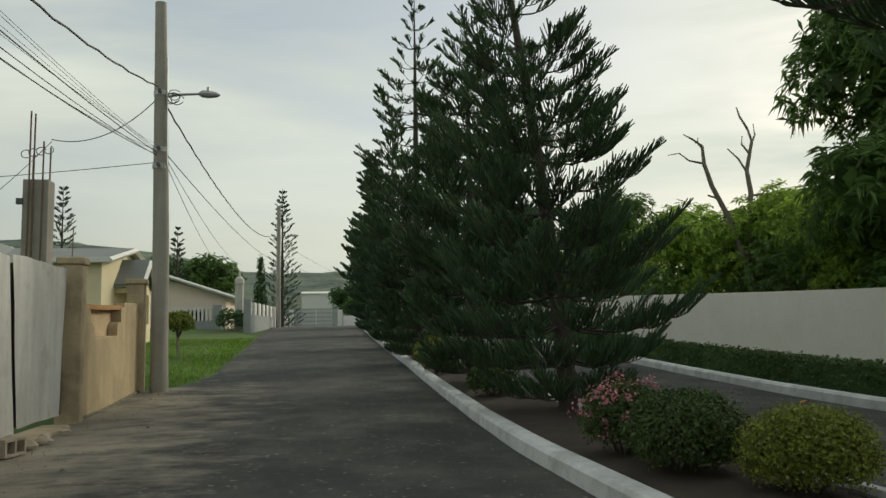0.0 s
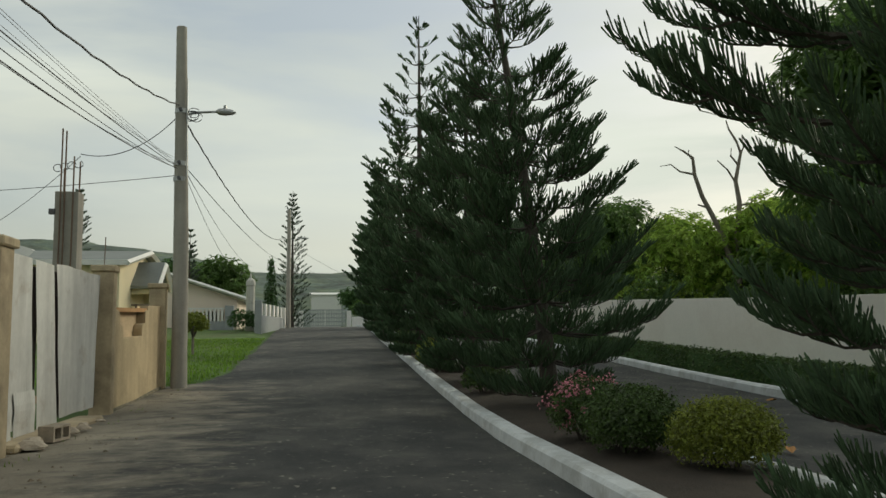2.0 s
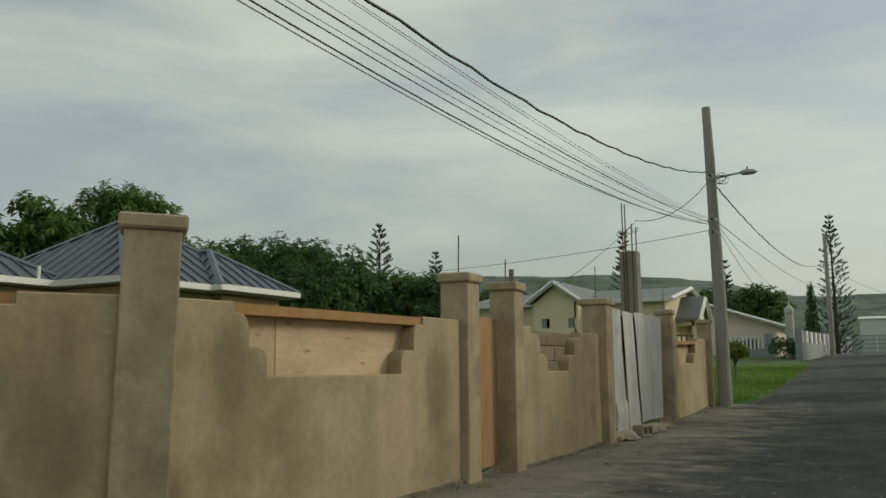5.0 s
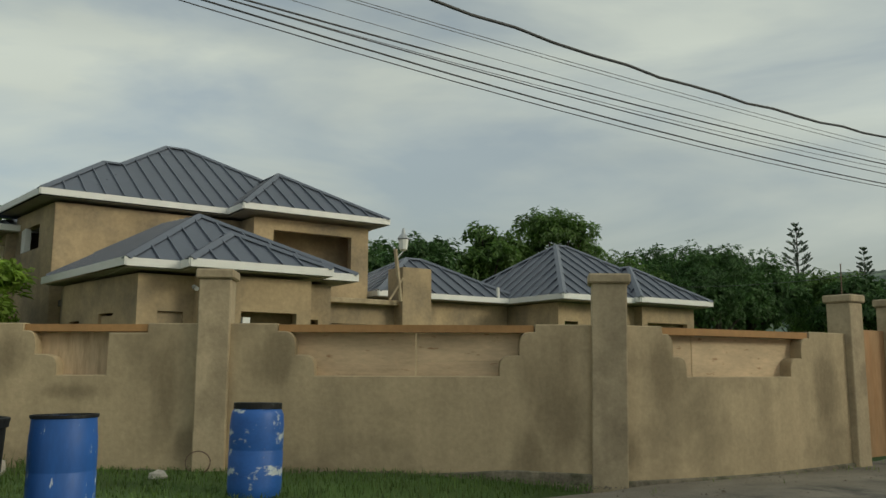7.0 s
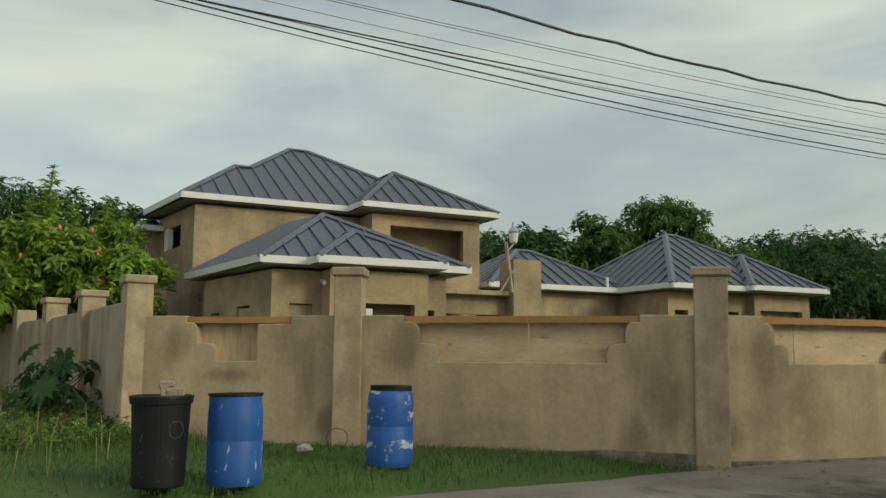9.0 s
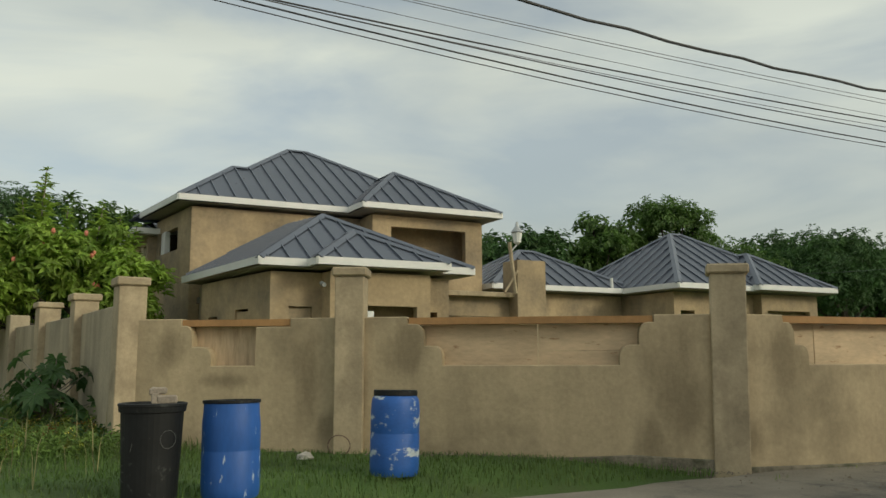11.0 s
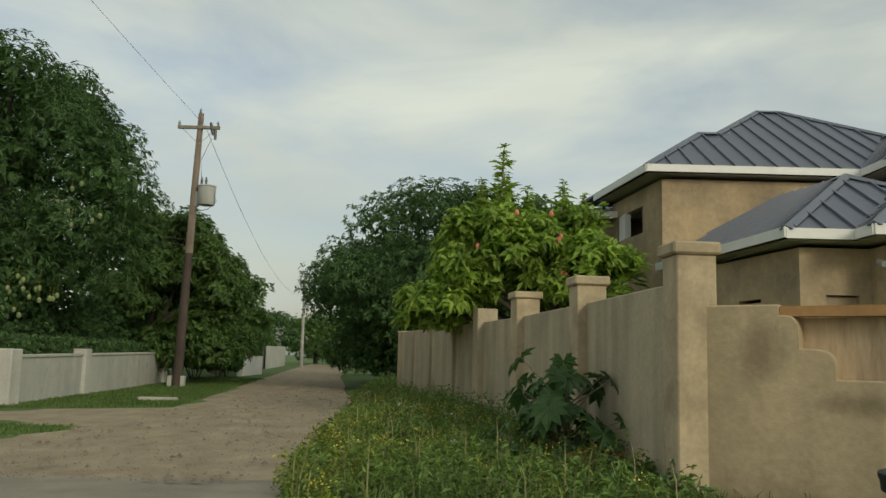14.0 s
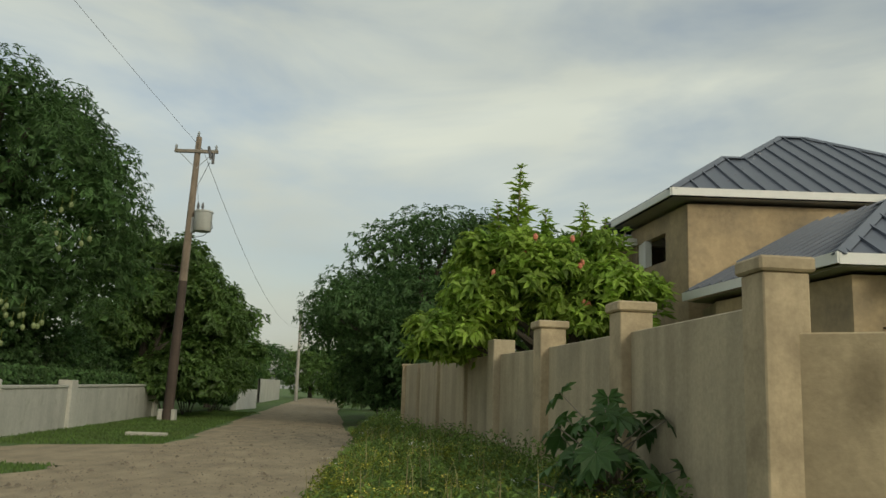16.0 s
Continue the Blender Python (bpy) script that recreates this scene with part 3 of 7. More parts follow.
def strip(name, rows, z_off, mat, label, category, cross=8, parent=None, crown=0.0):
    """A sheet between pairs of points (left, right), draped on the ground's rise."""
    v, fcs = [], []
    for (x0, y0), (x1, y1) in rows:
        for k in range(cross + 1):
            s = k / cross
            x, y = x0 + (x1 - x0) * s, y0 + (y1 - y0) * s
            v.append((x, y, rise(y) + z_off + crown * 4 * s * (1 - s) + 0.008 * noise.noise((x * 0.8, y * 0.8, 0))))
    w = cross + 1
    for r in range(len(rows) - 1):
        for k in range(cross):
            fcs.append((r * w + k, r * w + k + 1, (r + 1) * w + k + 1, (r + 1) * w + k))
    ob = part_np(name, v, fcs, mat, parent, smooth=True)
    if parent is None:
        tagged(ob, label, category, kind="structure")
    return ob


ya = list(np.arange(-17.5, 30, 0.5)) + list(np.arange(30, 112, 2.0))
def wob(a, y, s=0.12):
    return a + s * noise.noise((y * 0.9, a, 7.0)) + s * 0.6 * noise.noise((y * 2.7, a, 1.0))
strip("road_lane", [((wob(west_edge(y), y), y), (road_a_edges(y)[1] if y > -1.0 else float(np.interp(y, [-17.5, -5, -1.2], [14.0, 9.0, 2.3])), y)) for y in ya], 0.0, M_ASPHALT,
      "dark worn asphalt lane with dusty pale patches", "road", cross=22, crown=0.02)
xb = list(np.arange(-9.9, -30, -0.5)) + list(np.arange(-30, -125, -2.5))
strip("road_side", [((x, wob(road_b_edges(x)[0], x, 0.2)), (x, wob(road_b_edges(x)[1], x, 0.2))) for x in xb], 0.004, M_MARL,
      "pale broken marl side road with potholes", "road", cross=12)
# driveway to the gate in the white wall
strip("driveway", [((-21.3 + 0.62 * s, -14.7 - s), (-15.4 - 0.1 * s, -14.7 - s)) for s in np.linspace(0, 4.9, 11)], 0.007, M_MARL, "pale gravelly driveway into a gate", "driveway")
# second lane, beyond the planted median
def verge_x(y):
    return 8.35 + 0.045 * max(0, y - 13)
strip("road_second_lane", [((3.92 + 0.008 * max(0, y), y), (verge_x(y), y)) for y in ya if y > -2.2], 0.0, M_ASPHALT, "dark asphalt lane beyond the median", "road", cross=8)
bed = strip("median_bed", [((road_a_edges(y)[1] + 0.25, y), (3.76 + 0.008 * max(0, y), y)) for y in ya if y > -0.8], 0.09, M_MULCH, "dark leaf-strewn soil of the planted median", "flower bed", cross=5, crown=0.05)


def kerb(name, pts, width, height, label, step=2.2):
    """A whitewashed kerb of cast lengths along the points; each length is a piece of its own."""
    top = tagged(new(name), label, "kerb", kind="structure")
    fine = []
    for (x0, y0), (x1, y1) in zip(pts, pts[1:]):
        n = max(1, int(math.hypot(x1 - x0, y1 - y0) / 0.55))
        fine += [(x0 + (x1 - x0) * k / n, y0 + (y1 - y0) * k / n) for k in range(n)]
    fine.append(pts[-1])
    per = 4
    for s in range(0, len(fine) - 1, per):
        seg = fine[s:s + per + 1]
        if len(seg) < 2:
            continue
        v, fcs = [], []
        for i, (x, y) in enumerate(seg):
            a, b = seg[max(0, i - 1)], seg[min(len(seg) - 1, i + 1)]
            d = Vector((b[0] - a[0], b[1] - a[1])).normalized()
            nrm = Vector((d.y, -d.x))
            z = rise(y)
            for o, h in ((0, -0.06), (0.015, height * 0.8), (0.05, height), (width - 0.04, height), (width, height * 0.75), (width, -0.06)):
                v.append((x + nrm.x * o, y + nrm.y * o, z + h))
        for i in range(len(seg) - 1):
            for k in range(5):
                fcs.append((i * 6 + k, (i + 1) * 6 + k, (i + 1) * 6 + k + 1, i * 6 + k + 1))
        part_np("kerb_length", v, fcs, M_KERB, top)
    return top


kerb("kerb_median_near", [(3.75, -0.7), (3.2, -1.25), (2.6, -1.1), (2.18, -0.3), (2.12, 2)] + [(road_a_edges(y)[1], y) for y in np.arange(5, 108, 3.0)], 0.26, 0.16, "whitewashed concrete kerb with a rounded edge along the median")
kerb("kerb_median_far", [(3.92 + 0.008 * max(0, y), y) for y in np.arange(100, -1.0, -2.0)], 0.18, 0.15, "whitewashed concrete kerb along the far edge of the median")
kerb("kerb_verge", [(verge_x(y), y) for y in np.arange(0, 108, 3.0)], 0.28, 0.17, "whitewashed concrete kerb below the clipped hedge")
strip("verge_bed", [((verge_x(y) + 0.26, y), (12.6, y)) for y in np.arange(0, 108, 2.0)], 0.08, M_GROUND, "strip of earth under the hedge", "flower bed", cross=3)

# ---- boundary wall ----
# plan place, turn, height to the cap's top, width of the cap
PIERS = [(-8.245, -7.195, 5, 2.33, 0.42), (-6.55, -4.80, 60, 2.40, 0.43), (-4.05, -1.09, 47, 2.365, 0.475), (-3.62, 3.15, 92, 2.33, 0.41), (-3.54, 4.30, 94, 2.32, 0.405), (-3.60, 8.29, 91, 2.39, 0.50), (-3.57, 13.08, 94, 2.42, 0.40), (-3.60, 17.73, 93, 2.28, 0.41)]
WALL_H, NOTCH_H = 1.79, 1.205
CAP_H = 0.11
boundary = tagged(new("boundary_wall"), "unpainted cement-rendered boundary wall with capped piers and scalloped notches", "wall", kind="structure")


def pier(parent, x, y, turn, height, size=0.40, cap=0.50, cap_h=CAP_H, base_z=0.0, mat=None, tilt=0.0):
    m = pose(x, y, base_z, 0, tilt, turn)
    shaft = part("pier", box((-size / 2, -size / 2, -0.15), (size / 2, size / 2, height), 0.012, m), mat or M_CAP, parent)
    if cap:
        part("cap", box((-cap / 2, -cap / 2, height), (cap / 2, cap / 2, height + cap_h), 0.018, m), mat or M_CAP, shaft)
    return shaft


for i, (x, y, turn, top, cap) in enumerate(PIERS):
    pier(boundary, x, y, turn, top - CAP_H, base_z=rise(y), tilt=1.0 if i == 2 else 0.0, size=cap * 0.83, cap=cap)


def hermite(p, q, tp, tq, s):
    h1, h2, h3, h4 = 2 * s ** 3 - 3 * s ** 2 + 1, s ** 3 - 2 * s ** 2 + s, -2 * s ** 3 + 3 * s ** 2, s ** 3 - s ** 2
    L = math.hypot(q[0] - p[0], q[1] - p[1])
    return tuple(h1 * p[k] + h2 * L * tp[k] + h3 * q[k] + h4 * L * tq[k] for k in (0, 1))


def scallop(a, b, c, d, e, f):
    """The top edge of a panel as (fraction, height): shoulders, two rounded steps each side, and the notch."""
    mid = NOTCH_H + 0.235
    def corner(u0, z0, u1, z1):
        """A square step with a well rounded outer corner, from the upper ledge down to the lower one."""
        return [(u0 + (u1 - u0) * math.sin(k / 9 * math.pi / 2) ** 0.5, z1 + (z0 - z1) * math.cos(k / 9 * math.pi / 2) ** 0.5) for k in range(10)]
    ledge = WALL_H - 0.085
    out = [(0, WALL_H), (a, WALL_H)] + corner(a + 0.002, ledge, b, mid) + corner(b + 0.003, mid, c, NOTCH_H)
    out += list(reversed(corner(e - 0.003, mid, d, NOTCH_H))) + list(reversed(corner(f - 0.002, ledge, e, mid)))
    return out + [(f, WALL_H), (1, WALL_H)]


def panel(parent, way, profile, thick, mat, name="panel"):
    """A wall panel: way(s) gives its middle line in plan, profile its top edge."""
    pr = []
    for (s0, h0), (s1, h1) in zip(profile, profile[1:]):
        n = max(1, int(abs(s1 - s0) / 0.03))
        pr += [(s0 + (s1 - s0) * k / n, h0 + (h1 - h0) * k / n) for k in range(n)]
    pr.append(profile[-1])
    v, fcs = [], []
    for s, h in pr:
        x, y = way(s)
        xa, ya_ = way(max(0, s - 0.01)); xb_, yb_ = way(min(1, s + 0.01))
        d = Vector((xb_ - xa, yb_ - ya_)).normalized()
        nrm = Vector((d.y, -d.x)) * thick / 2
        z = rise(y)
        v += [(x + nrm.x, y + nrm.y, z - 0.25), (x + nrm.x, y + nrm.y, z + h - 0.012), (x + nrm.x * 0.85, y + nrm.y * 0.85, z + h),
              (x - nrm.x * 0.85, y - nrm.y * 0.85, z + h), (x - nrm.x, y - nrm.y, z + h - 0.012), (x - nrm.x, y - nrm.y, z - 0.25)]
    for i in range(len(pr) - 1):
        for k in range(5):
            fcs.append((i * 6 + k, (i + 1) * 6 + k, (i + 1) * 6 + k + 1, i * 6 + k + 1))
    return part_np(name, v, fcs, mat, parent)


TANGENTS = {0: ((0.56, 0.83), (0.58, 0.81)), 1: ((0.58, 0.81), (0.50, 0.86)), 2: ((0.22, 0.975), (0.0, 1.0))}
NOTCHES = {0: (0.253, 0.305, 0.394, 0.590, 0.68, 0.742), 1: (0.160, 0.208, 0.258, 0.722, 0.773, 0.814), 2: (0.168, 0.205, 0.25, 0.672, 0.725, 0.77), 4: (0.15, 0.235, 0.31, 0.537, 0.615, 0.70), 6: (0.10, 0.16, 0.22, 0.56, 0.62, 0.68)}
WAYS = {}
for i, notch in NOTCHES.items():
    p, q = PIERS[i][:2], PIERS[i + 1][:2]
    tp, tq = TANGENTS.get(i, ((0, 1), (0, 1)))
    WAYS[i] = (lambda s, p=p, q=q, tp=tp, tq=tq: hermite(p, q, tp, tq, s))
    edge = scallop(*notch)
    if i == 0:      # plastered up square on this side, under the batten
        edge = edge[:22] + [(notch[3], NOTCH_H), (notch[3] + 0.001, WALL_H - 0.11), (notch[5], WALL_H - 0.11), (notch[5] + 0.001, WALL_H), (1, WALL_H)]
    panel(boundary, WAYS[i], edge, 0.17, M_RENDER)


def boarding(way, s0, s1, z0, z1, back, name, mat, label, thick=0.018, seams=(), into=None):
    """Boards fixed behind a notch, bent to the wall's line, each a piece between the seams."""
    top = into or tagged(new(name), label, "formwork board", group="shuttering boards behind the wall's notches")
    cuts = [s0, *seams, s1]
    for a, b in zip(cuts, cuts[1:]):
        v, fcs = [], []
        n = 10
        for k in range(n + 1):
            s = a + (b - a) * k / n + (0.0016 if k == 0 else -0.0016 if k == n else 0)
            x, y = way(s)
            xa, ya_ = way(max(0, s - 0.01)); xb_, yb_ = way(min(1, s + 0.01))
            d = Vector((xb_ - xa, yb_ - ya_)).normalized()
            nrm = Vector((d.y, -d.x))
            z = rise(y)
            for o, h in ((-back, z0), (-back, z1), (-back - thick, z1), (-back - thick, z0)):
                v.append((x + nrm.x * o, y + nrm.y * o, z + h))
        for k in range(n):
            for j in range(4):
                fcs.append((k * 4 + j, (k + 1) * 4 + j, (k + 1) * 4 + (j + 1) % 4, k * 4 + (j + 1) % 4))
        fcs += [(0, 1, 2, 3), (n * 4 + 3, n * 4 + 2, n * 4 + 1, n * 4)]
        part_np("board", v, fcs, mat, top)
    return top


def batten(way, s0, s1, z0, z1, parent):
    v, fcs, n = [], [], 12
    for k in range(n + 1):
        s = s0 + (s1 - s0) * k / n
        x, y = way(s)
        xa, ya_ = way(max(0, s - 0.01)); xb_, yb_ = way(min(1, s + 0.01))
        d = Vector((xb_ - xa, yb_ - ya_)).normalized()
        nrm = Vector((d.y, -d.x))
        for o, h in ((0.06, z0), (0.06, z1), (-0.13, z1), (-0.13, z0)):
            v.append((x + nrm.x * o, y + nrm.y * o, rise(y) + h))
    for k in range(n):
        for j in range(4):
            fcs.append((k * 4 + j, (k + 1) * 4 + j, (k + 1) * 4 + (j + 1) % 4, k * 4 + (j + 1) % 4))
    fcs += [(0, 1, 2, 3), (n * 4 + 3, n * 4 + 2, n * 4 + 1, n * 4)]
    return part_np("batten", v, fcs, M_BATTEN, parent, "orange-brown timber batten")


for i, seams, ply in ((0, (0.58,), M_PLYV), (1, (), M_PLY), (2, (0.306,), M_PLY)):
    a, b, c, d, e, f = NOTCHES[i]
    last = 0.511 if i == 1 else f + 0.02
    boards = boarding(WAYS[i], a - 0.02, last, NOTCH_H - 0.06, WALL_H - 0.10, 0.088, "notch_boards", ply, "weathered plywood formwork and timber batten behind a wall notch", seams=seams)
    if i == 1:      # two narrower boards, one above the other
        boarding(WAYS[i], last, f + 0.02, NOTCH_H - 0.06, 1.371, 0.088, "notch_boards", M_PLY, "", into=boards)
        boarding(WAYS[i], last, f + 0.02, 1.376, WALL_H - 0.10, 0.084, "notch_boards", M_PLY, "", into=boards)
    batten(WAYS[i], a + 0.004, f - 0.004, WALL_H - 0.095, WALL_H - 0.012, boards)
b8 = boarding(WAYS[6], 0.12, 0.70, NOTCH_H - 0.05, WALL_H - 0.12, 0.088, "notch_boards", M_PLY, "weathered plywood formwork and timber batten behind a wall notch")
batten(WAYS[6], 0.11, 0.68, WALL_H - 0.125, WALL_H - 0.05, b8)
# rough blocks fill the notch beside the gate
infill = tagged(new("block_infill"), "rough concrete blocks stacked in a wall notch", "blockwork")
rb = random.Random(17)
for z0, z1, cuts in ((1.14, 1.345, (0.13, 0.40, 0.72)), (1.352, 1.56, (0.13, 0.34, 0.50, 0.72)), (1.567, 1.765, (0.13, 0.43, 0.72))):
    for s0, s1 in zip(cuts, cuts[1:]):
        (xa, ya0), (xb0, yb0) = WAYS[4](s0 + 0.002), WAYS[4](s1 - 0.002)
        out = rb.uniform(-0.02, 0.02)
        bm = box((xa - 0.20, ya0, rise(ya0) + z0), (xa - 0.085 + out, yb0, rise(ya0) + z1), 0.012)
        bmesh.ops.subdivide_edges(bm, edges=bm.edges[:], cuts=2, use_grid_fill=True)
        for v in bm.verts:
            v.co += noise.noise_vector(v.co * 11) * 0.010
        part("block", bm, M_BLOCKWORK, infill)

# rough footing under the wall, and rubble along it
for i in (0, 1, 2, 4, 6):
    way = WAYS[i]
    panel(boundary, lambda s, way=way: way(s), [(0, 0.0), (0.25, 0.17), (0.5, 0.13), (0.75, 0.18), (1, 0.12)] if i < 2 else [(0, 0.05), (0.5, 0.03), (1, 0.06)], 0.25, M_FOOTING, "footing")

# doorway boarded with plywood, and the sheet-metal gate
door = tagged(new("door_1"), "closed orange-brown plywood door between two wall piers", "door", kind="structure")
for k, (y0, y1) in enumerate(((3.31, 3.715), (3.725, 4.14))):
    part("door_leaf", box((-3.63 - 0.01 * k, y0, 0.09), (-3.60 - 0.01 * k, y1, 1.86), 0.003), M_PLYDOOR, door)
part("lock_rail", box((-3.69, 3.32, 0.95), (-3.645, 4.13, 1.07), 0.004), M_BATTEN, door)

gate = thing("sheet_gate", (-3.62, 8.48, 0.0), "whitewashed corrugated zinc gate of three leaning sheets", "gate")
def corrugated(b0, b1, t0, t1, z0, z1, x, wave=0.076, amp=0.006):
    """A sheet between its foot (from b0 to b1) and its head (from t0 to t1), with ragged ends."""
    n = int(max(b1 - b0, t1 - t0) / wave * 4)
    rows = 7
    v, fcs = [], []
    for j in range(rows + 1):
        h = j / rows
        for k in range(n + 1):
            u = k / n
            y = (b0 + (b1 - b0) * u) * (1 - h) + (t0 + (t1 - t0) * u) * h
            ragged = 0.018 * noise.noise((y * 2.1, z0, h * 3 + u * 9)) if k in (0, n) else 0.0
            dent = 0.02 * noise.noise((y * 1.3, h * 2.2, x * 40))
            v.append((x + amp * math.sin(2 * math.pi * u * n / 4) + dent, y + ragged, z0 + (z1 - z0) * h + (0.02 * noise.noise((y * 1.7, h, 3)) if j in (0, rows) else 0)))
    for j in range(rows):
        for k in range(n):
            fcs.append((j * (n + 1) + k, j * (n + 1) + k + 1, (j + 1) * (n + 1) + k + 1, (j + 1) * (n + 1) + k))
    return v, fcs
for b0, b1, t0, t1, z0, z1, x in ((0.02, 1.52, 0.02, 1.25, 0.20, 2.29, 0.0), (1.60, 2.44, 1.36, 2.13, 0.14, 2.28, 0.012), (2.47, 4.14, 2.17, 4.40, 0.20, 2.30, 0.026),
                                  (0.02, 0.74, 0.02, 0.70, 0.10, 0.63, 0.016), (0.83, 1.50, 0.76, 1.47, 0.12, 0.64, 0.020)):
    v, fcs = corrugated(b0, b1, t0, t1, z0, z1, x)
    part_np("sheet", v, fcs, M_SHEET, gate)
for z in (0.45, 1.55):
    part("rail", box((-0.09, 0.0, z), (-0.045, 4.3, z + 0.09), 0.004), M_BATTEN, gate)
# boards added behind the sheets; their dark colour stands in for shade in the gaps
for y in (0.05, 1.26, 2.30, 4.2):
    part("stile", box((-0.044, y - 0.04, 0.2), (-0.022, y + 0.34, 2.2), 0.004), M_CREOSOTE, gate)


def rock(name, at, size, seed, mat, label, category="rock", group=""):
    bm = bmesh.new()
    bmesh.ops.create_icosphere(bm, subdivisions=2, radius=1)
    for v in bm.verts:
        n = noise.noise(v.co * 1.4 + Vector((seed * 7.1, seed, 0)))
        v.co *= 1 + 0.35 * n
        v.co = Vector((v.co.x * size[0], v.co.y * size[1], max(-0.35, v.co.z) * size[2]))
    ob = link_mesh(name, bm, mat)
    ob.matrix_basis = pose(*at, 0, 0, seed * 47)
    return tagged(ob, label, category, group)


for k, (x, y, s) in enumerate(((-3.25, 10.3, 0.12), (-3.2, 10.7, 0.09), (-3.4, 9.3, 0.13), (-3.3, 11.1, 0.08), (-3.3, 8.95, 0.15), (-3.2, 11.6, 0.06))):
    rock("stone", (x, y, 0.06 + rise(y)), (s, s * 1.2, s * 0.5), k + 1, M_STONE, "rough rubble stone at the foot of the gate", "stone", "stones under the gate")

hb = thing("hollow_block", (-3.28, 9.75, 0.03), "dirty hollow concrete block lying by the gate", "concrete block", turn=78)
bm = bmesh.new()
for lo, hi in (((-0.2, -0.1, 0), (0.2, 0.1, 0.03)), ((-0.2, -0.1, 0.16), (0.2, 0.1, 0.19)), ((-0.2, -0.1, 0.03), (-0.165, 0.1, 0.16)), ((0.165, -0.1, 0.03), (0.2, 0.1, 0.16)), ((-0.02, -0.1, 0.03), (0.02, 0.1, 0.16))):
    add_box(bm, lo, hi)
part("shell", bm, M_STONE, hb)
sill = tagged(link_mesh("gate_sill", box((-3.75, 8.7, 0.0), (-3.35, 12.4, 0.10), 0.03), M_CAP), "rough concrete sill under the gate", "sill")

# the wall along the side road
side_wall = tagged(new("side_wall"), "long weathered cement-rendered wall with capped piers along a grassy verge", "wall", kind="structure")
SIDE_X, SIDE_Y = [-25.5, -19.0, -15.1, -11.4, -8.4, 0.0], [-10.35, -8.75, -7.95, -7.50, -7.20, -6.4]
def side_y(x):
    return float(np.interp(x, SIDE_X, SIDE_Y))
def side_turn(x):
    return math.degrees(math.atan2(side_y(x) - side_y(x - 0.6), 0.6))
panel(side_wall, lambda s: (-8.4 - 17.1 * s, side_y(-8.4 - 17.1 * s)), [(0, 2.0), (1, 2.02)], 0.18, M_RENDER_SIDE)
for x, h, size in ((-11.33, 2.22, 0.365), (-14.75, 2.29, 0.39)):
    pier(side_wall, x, side_y(x) - 0.03, side_turn(x), h, size, size * 1.21)
pier(side_wall, -17.4, side_y(-17.4) - 0.02, side_turn(-17.4), 2.27, 0.40, 0, mat=M_RENDER_SIDE)
for x in (-19.6, -21.8, -23.8):
    pier(side_wall, x, side_y(x) - 0.02, side_turn(x), 2.012, 0.30, 0, mat=M_RENDER_SIDE)
pier(side_wall, -25.45, side_y(-25.45), side_turn(-25.45), 1.99, 0.32, 0.36, 0.06)


# ---- houses ----
def roof_face(parent, pts, seam_dir, spacing=0.46, thick=0.05, offset=0.2, mat=None, seam=None):
    """One plane of a standing-seam roof, with every seam as a raised rib along its fall."""
    mat, seam = mat or M_ROOF, seam or M_SEAM
    pts = [Vector(p) for p in pts]
    n = (pts[1] - pts[0]).cross(pts[2] - pts[0]).normalized()
    if n.z < 0:
        n = -n
    bm = bmesh.new()
    top = [bm.verts.new(p) for p in pts]
    low = [bm.verts.new(p - n * thick) for p in pts]
    bm.faces.new(top); bm.faces.new(list(reversed(low)))
    for k in range(len(pts)):
        bm.faces.new((top[k], low[k], low[(k + 1) % len(pts)], top[(k + 1) % len(pts)]))
    bmesh.ops.recalc_face_normals(bm, faces=bm.faces)
    face = part("roof_face", bm, mat, parent)
    fall = Vector(seam_dir)
    fall = (fall - n * fall.dot(n)).normalized()
    across = n.cross(fall).normalized()
    o = pts[0]
    uv = [((p - o).dot(across), (p - o).dot(fall)) for p in pts]
    u0, u1 = min(u for u, _ in uv), max(u for u, _ in uv)
    u = u0 + offset
    while u < u1 - 0.03:
        hits = []
        for (ua, va), (ub, vb) in zip(uv, uv[1:] + uv[:1]):
            if (ua - u) * (ub - u) < 0:
                hits.append(va + (vb - va) * (u - ua) / (ub - ua))
        if len(hits) >= 2 and max(hits) - min(hits) > 0.15:
            a, b = min(hits) + 0.02, max(hits) - 0.02
            m = Matrix.Translation(o + across * u) @ Matrix((across, fall, n)).transposed().to_4x4()
            part("seam", box((-0.014, a, 0.0), (0.014, b, 0.045), 0.0, m), seam, face)
        u += spacing
    return face


def hip_line(parent, p, q, width=0.11):
    p, q = Vector(p), Vector(q)
    d = (q - p)
    a = d.cross(Vector((0, 0, 1))).normalized()
    n = a.cross(d).normalized()
    m = Matrix.Translation(p) @ Matrix((d.normalized(), a, n)).transposed().to_4x4()
    bm = bmesh.new()
    L = d.length
    vs = [bm.verts.new(m @ Vector(c)) for c in ((0, -width, -0.01), (0, 0, 0.065), (0, width, -0.01), (L, -width, -0.01), (L, 0, 0.065), (L, width, -0.01))]
    for f in ((0, 3, 4, 1), (1, 4, 5, 2), (0, 1, 2), (5, 4, 3)):
        bm.faces.new([vs[k] for k in f])
    return part("hip_flashing", bm, M_SEAM, parent)


def fascia(parent, p, q, z, height=0.16, thick=0.03):
    m, L = along(p[:2], q[:2])
    bm = box((0, -thick, z - height), (L, 0, z), 0.0, m)
    part("fascia", bm, M_FASCIA, parent, "white-painted fascia board")


